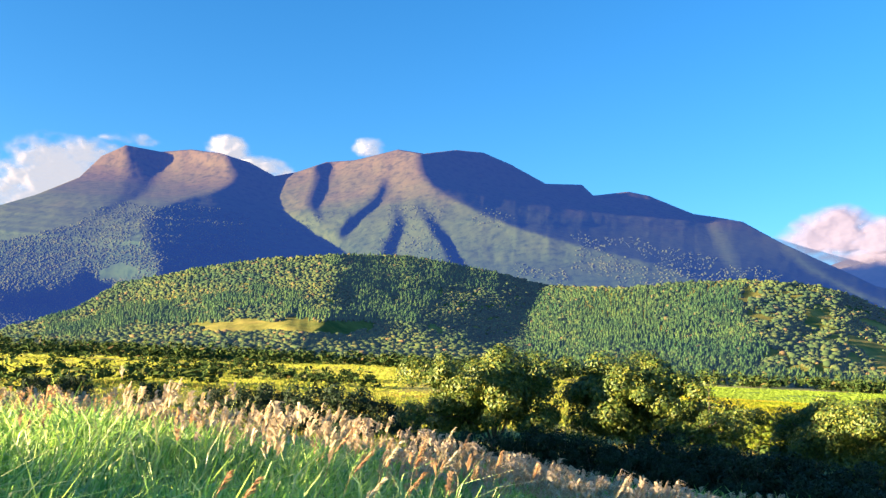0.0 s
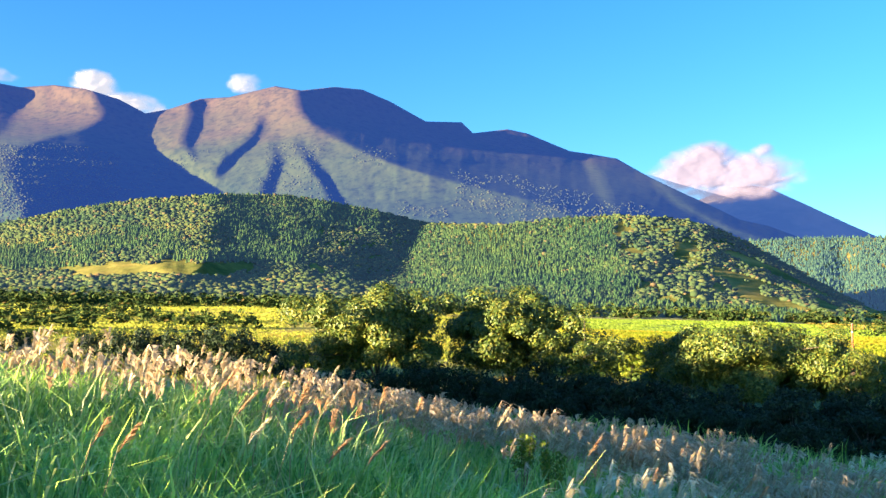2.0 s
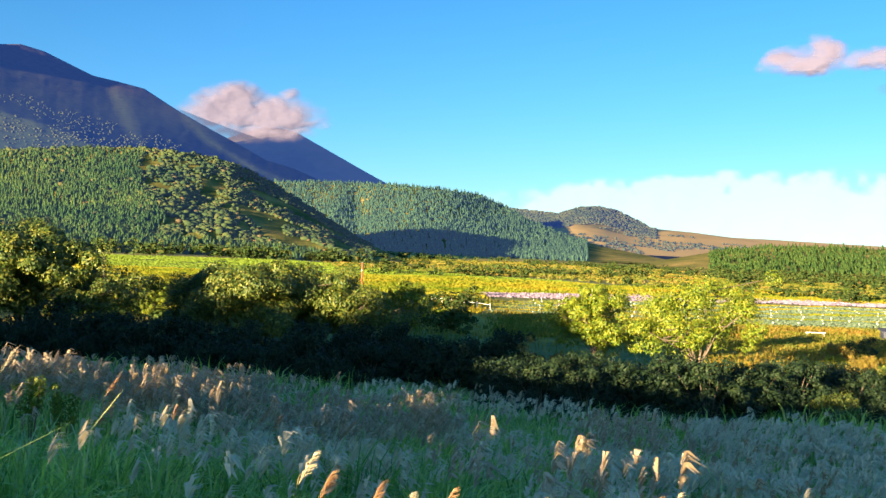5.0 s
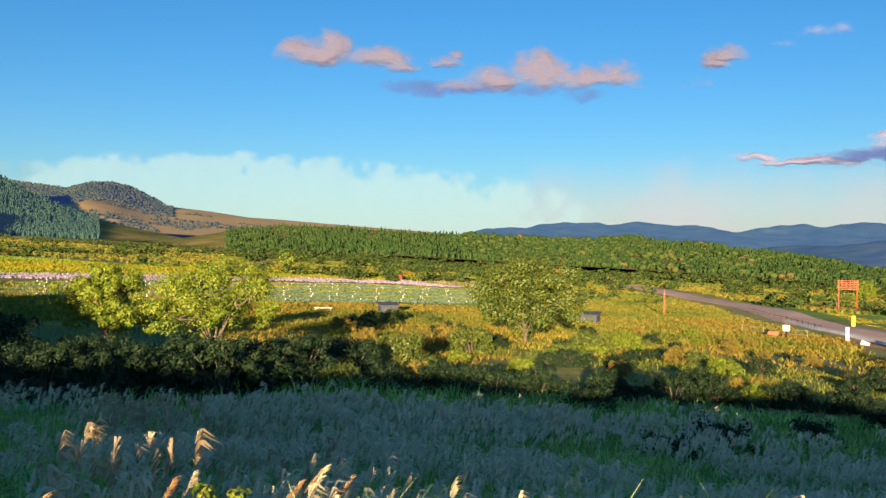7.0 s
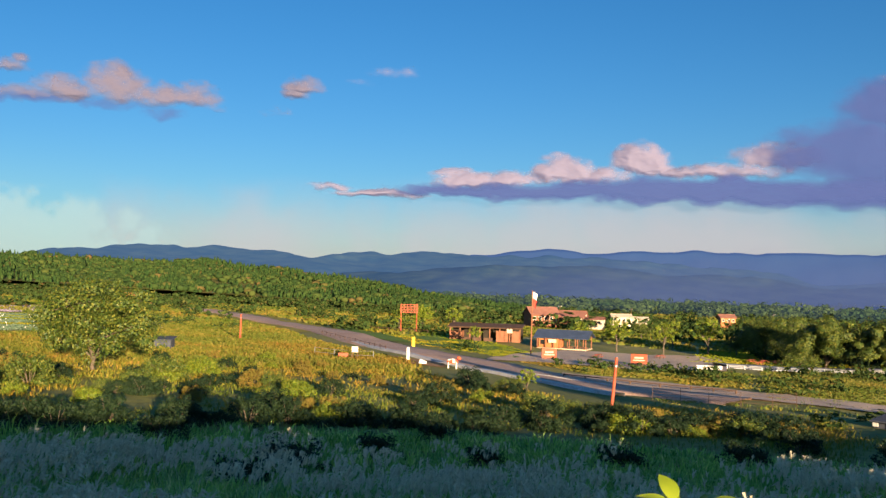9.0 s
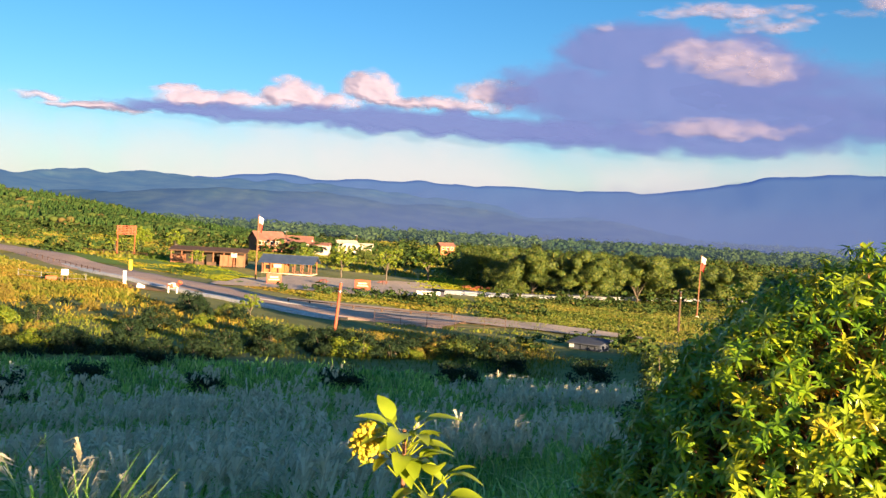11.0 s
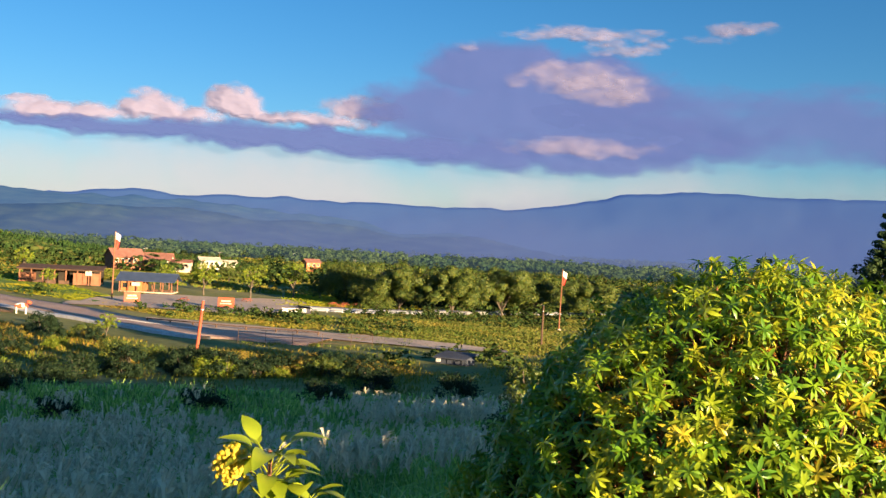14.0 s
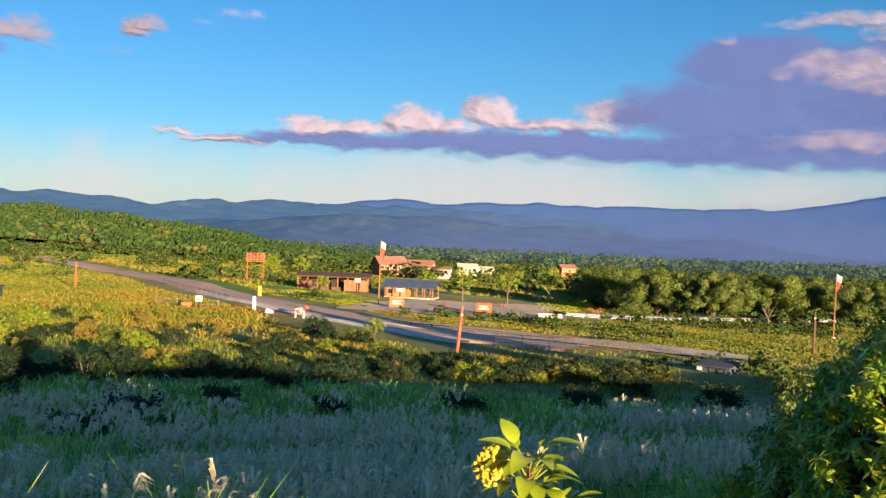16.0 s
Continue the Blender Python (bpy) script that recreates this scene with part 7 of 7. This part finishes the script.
def sapling(az, r, top, label, seed, leaves, blossom, leaf_len=0.072):
    """A leafy shoot with big soft leaves and a head of small blossoms."""
    g = rng(seed)
    x, y = (float(q) for q in place(az, r))
    z = float(ground_z(x, y))
    root = thing("sapling", pose(x, y, z, 0, 0, az), label, "plant")
    h = top - z
    np_part("stem", *tube([(0, 0, -0.1), (0.02, 0.02, h * 0.5), (0, 0, h - 0.05)], [0.012, 0.009, 0.005], 6), M_TWIG, root, smooth_shade=True)
    for k in range(leaves):
        t = k / max(1, leaves - 1)
        ang = 2.4 * k + g.uniform(-0.4, 0.4)
        side = 1.0 if k % 3 == 2 else 0.0
        base = np.array([0.012 * math.cos(ang) + 0.065 * side, 0.012 * math.sin(ang), h - 0.06 - 0.10 * t - 0.10 * side])
        ln = leaf_len * g.uniform(0.85, 1.2) * (1.1 - 0.3 * t)
        v, f = leaf_shape(ln, ln * 0.58, g.uniform(0.25, 0.7), 0.35, 9)
        m = np.array(Euler((g.uniform(-0.4, 0.4), -radians(g.uniform(20, 62) * (1 - t) + g.uniform(-35, 40) * t), ang)).to_matrix())
        stalk = base + np.array([math.cos(ang), math.sin(ang), 0.9]) * 0.03
        sv, sf = tube([base, (base + stalk) / 2, stalk], [0.0025, 0.002, 0.0015], 4)
        lv = v @ m.T + stalk
        np_part("leaf", *merge([(lv, f), (sv, sf)]), M_SPRIG_LEAF, root, smooth_shade=True)
    if blossom:
        n = 300
        d = g.normal(size=(n, 3))
        d /= np.linalg.norm(d, axis=1)[:, None]
        c = d * g.uniform(0.3, 1, (n, 1)) * np.array([0.044, 0.036, 0.045]) + np.array([-0.075, -0.035, h - 0.07])
        bud = clump_shape(5, 1, 0.2)
        pieces = [((bud[0] - np.array([0, 0, 0.42])) * g.uniform(0.008, 0.014) + q, bud[1]) for q in c]
        np_part("blossom_head", *merge(pieces), M_BLOSSOM, root, "cluster of small yellow buds")
        np_part("blossom_stalk", *tube([(0, 0, h - 0.14), (-0.03, 0, h - 0.1), (-0.07, -0.03, h - 0.07)], [0.003, 0.0025, 0.002], 5), M_TWIG, root)
    return root


sapling(-103.0, 2.05, -0.415, "leafy yellow-green sapling with a head of yellow buds", 81, 46, True)
sapling(-107.2, 2.1, -0.66, "short yellow-green shoot beside the sapling", 82, 9, False, 0.05)


def weed(az, r, height, label, seed):
    g = rng(seed)
    root = thing("leafy_weed", Matrix(), label, "plant")
    pieces, centres = [], []
    for k in range(6):
        t = g.uniform(0, 6.28)
        tip = np.array([math.cos(t) * 0.22, math.sin(t) * 0.22, height * g.uniform(0.75, 1.0)])
        pieces.append(tube([(0, 0, -0.1), tip * 0.5, tip], [0.012, 0.008, 0.004], 5))
        centres += [tip * q for q in (0.7, 0.8, 0.9, 1.0)]
    np_part("stem", *merge(pieces), M_TWIG, root, smooth_shade=True)
    np_part("foliage", *leaf_cloud(np.array(centres), np.full(len(centres), 0.12), 26, 0.045, g, 0.8), M_LEAF_YELLOW, root)
    return put(root, az, r, 1.0, 0, 0.05)


weed(-50.0, 9.8, 1.6, "leafy weed with yellow-green shoots among grass", 84)
weed(-10.8, 20, 1.9, "leafy yellow-green weed in the grass", 85)
weed(-12.6, 21, 1.8, "leafy yellow-green weed in the grass", 86)


# ---- single plume stalks that stand out against the grass
def plume_stalk(az, r, height, seed, lean, material, label):
    g = rng(seed)
    x, y, z = stand(az, r)
    root = thing("pampas_stalk", pose(x, y, z, 0, 0, az), label, "grass stalk", "pampas stalks in the foreground")
    s = lean * 0.25
    bend = [(0, 0, -0.1), (s * 0.25, 0, height * 0.5), (s, 0.02, height * 0.88), (s * 1.7, 0.02, height)]
    np_part("stalk", *tube(bend, [0.008, 0.006, 0.004, 0.002], 5), M_STALK, root, smooth_shade=True)
    pieces = []
    for k in range(34):
        t = k / 34
        base = np.array([s + s * 0.7 * t, 0.02, height * (0.84 + 0.15 * t)])
        ang = g.normal() * 0.5
        ln = 0.21 * g.uniform(0.7, 1.2) * (1 - 0.35 * t)
        side = np.sign(lean) if lean else 1
        d = np.array([side * math.cos(ang) * 0.45, math.sin(ang) * 0.5, 0.75])
        p1 = base + d * ln * 0.55
        p2 = base + d * ln + np.array([side * 0.05 * ln * 4, 0, -0.05 * ln * 4])
        pieces.append(tube([base, p1, p2], [0.005, 0.0065, 0.001], 3))
    head = np_part("plume", *merge(pieces), material, root, "feathery seed head")
    head["kind"] = "stuff"
    for k in range(2):
        t = g.uniform(0, 6.28)
        v, f = leaf_shape(height * 0.6, 0.018, 0.5, 0.1)
        m = np.array(Euler((0, -1.1, t)).to_matrix())
        np_part("blade", v @ m.T + np.array([0, 0, height * 0.2]), f, M_GRASS, root)
    return root


g = rng(333)
SPOTS = [(8.6, 12.5, 1.6), (7.5, 12.0, 1.45), (5.4, 12.5, 1.55), (4.0, 11.6, 1.35), (3.1, 12.4, 1.65), (2.4, 12.6, 1.7), (-0.2, 10.8, 1.25), (2.2, 10.6, 1.2), (6.8, 10.4, 1.25),
         (15.0, 9.5, 1.3), (13.8, 9.2, 1.2), (-24.6, 8.6, 1.3), (-26.2, 8.2, 1.25), (-29.0, 8.4, 1.15), (-31.0, 8.4, 1.2), (-33.0, 8.3, 1.2), (-37.0, 8.6, 1.3),
         (-21.0, 16, 1.6), (-22.4, 17, 1.7), (-23.4, 16, 1.6), (-17.5, 17, 1.7), (-27.0, 16, 1.6), (-14.0, 19, 1.8), (-8.8, 20, 1.9), (-2.0, 21, 2.0), (0.2, 22, 2.1), (1.6, 21.5, 2.1), (-4.0, 20, 1.8),
         (-46.0, 11, 1.35), (-47.2, 11.4, 1.4), (-52.6, 11, 1.4), (-53.4, 11.4, 1.5), (-54.2, 11, 1.45), (-54.9, 11.3, 1.4), (-56.0, 11.6, 1.4)]
for k, (az, r, h) in enumerate(SPOTS):
    plume_stalk(az, r, 0.14 + h * g.uniform(0.95, 1.08), 1000 + k, g.uniform(0.4, 1.3), (M_PLUME_RED, M_PLUME)[k % 3 == 2], ("reddish-gold", "pale")[k % 3 == 2] + " pampas plume on a bent stalk")
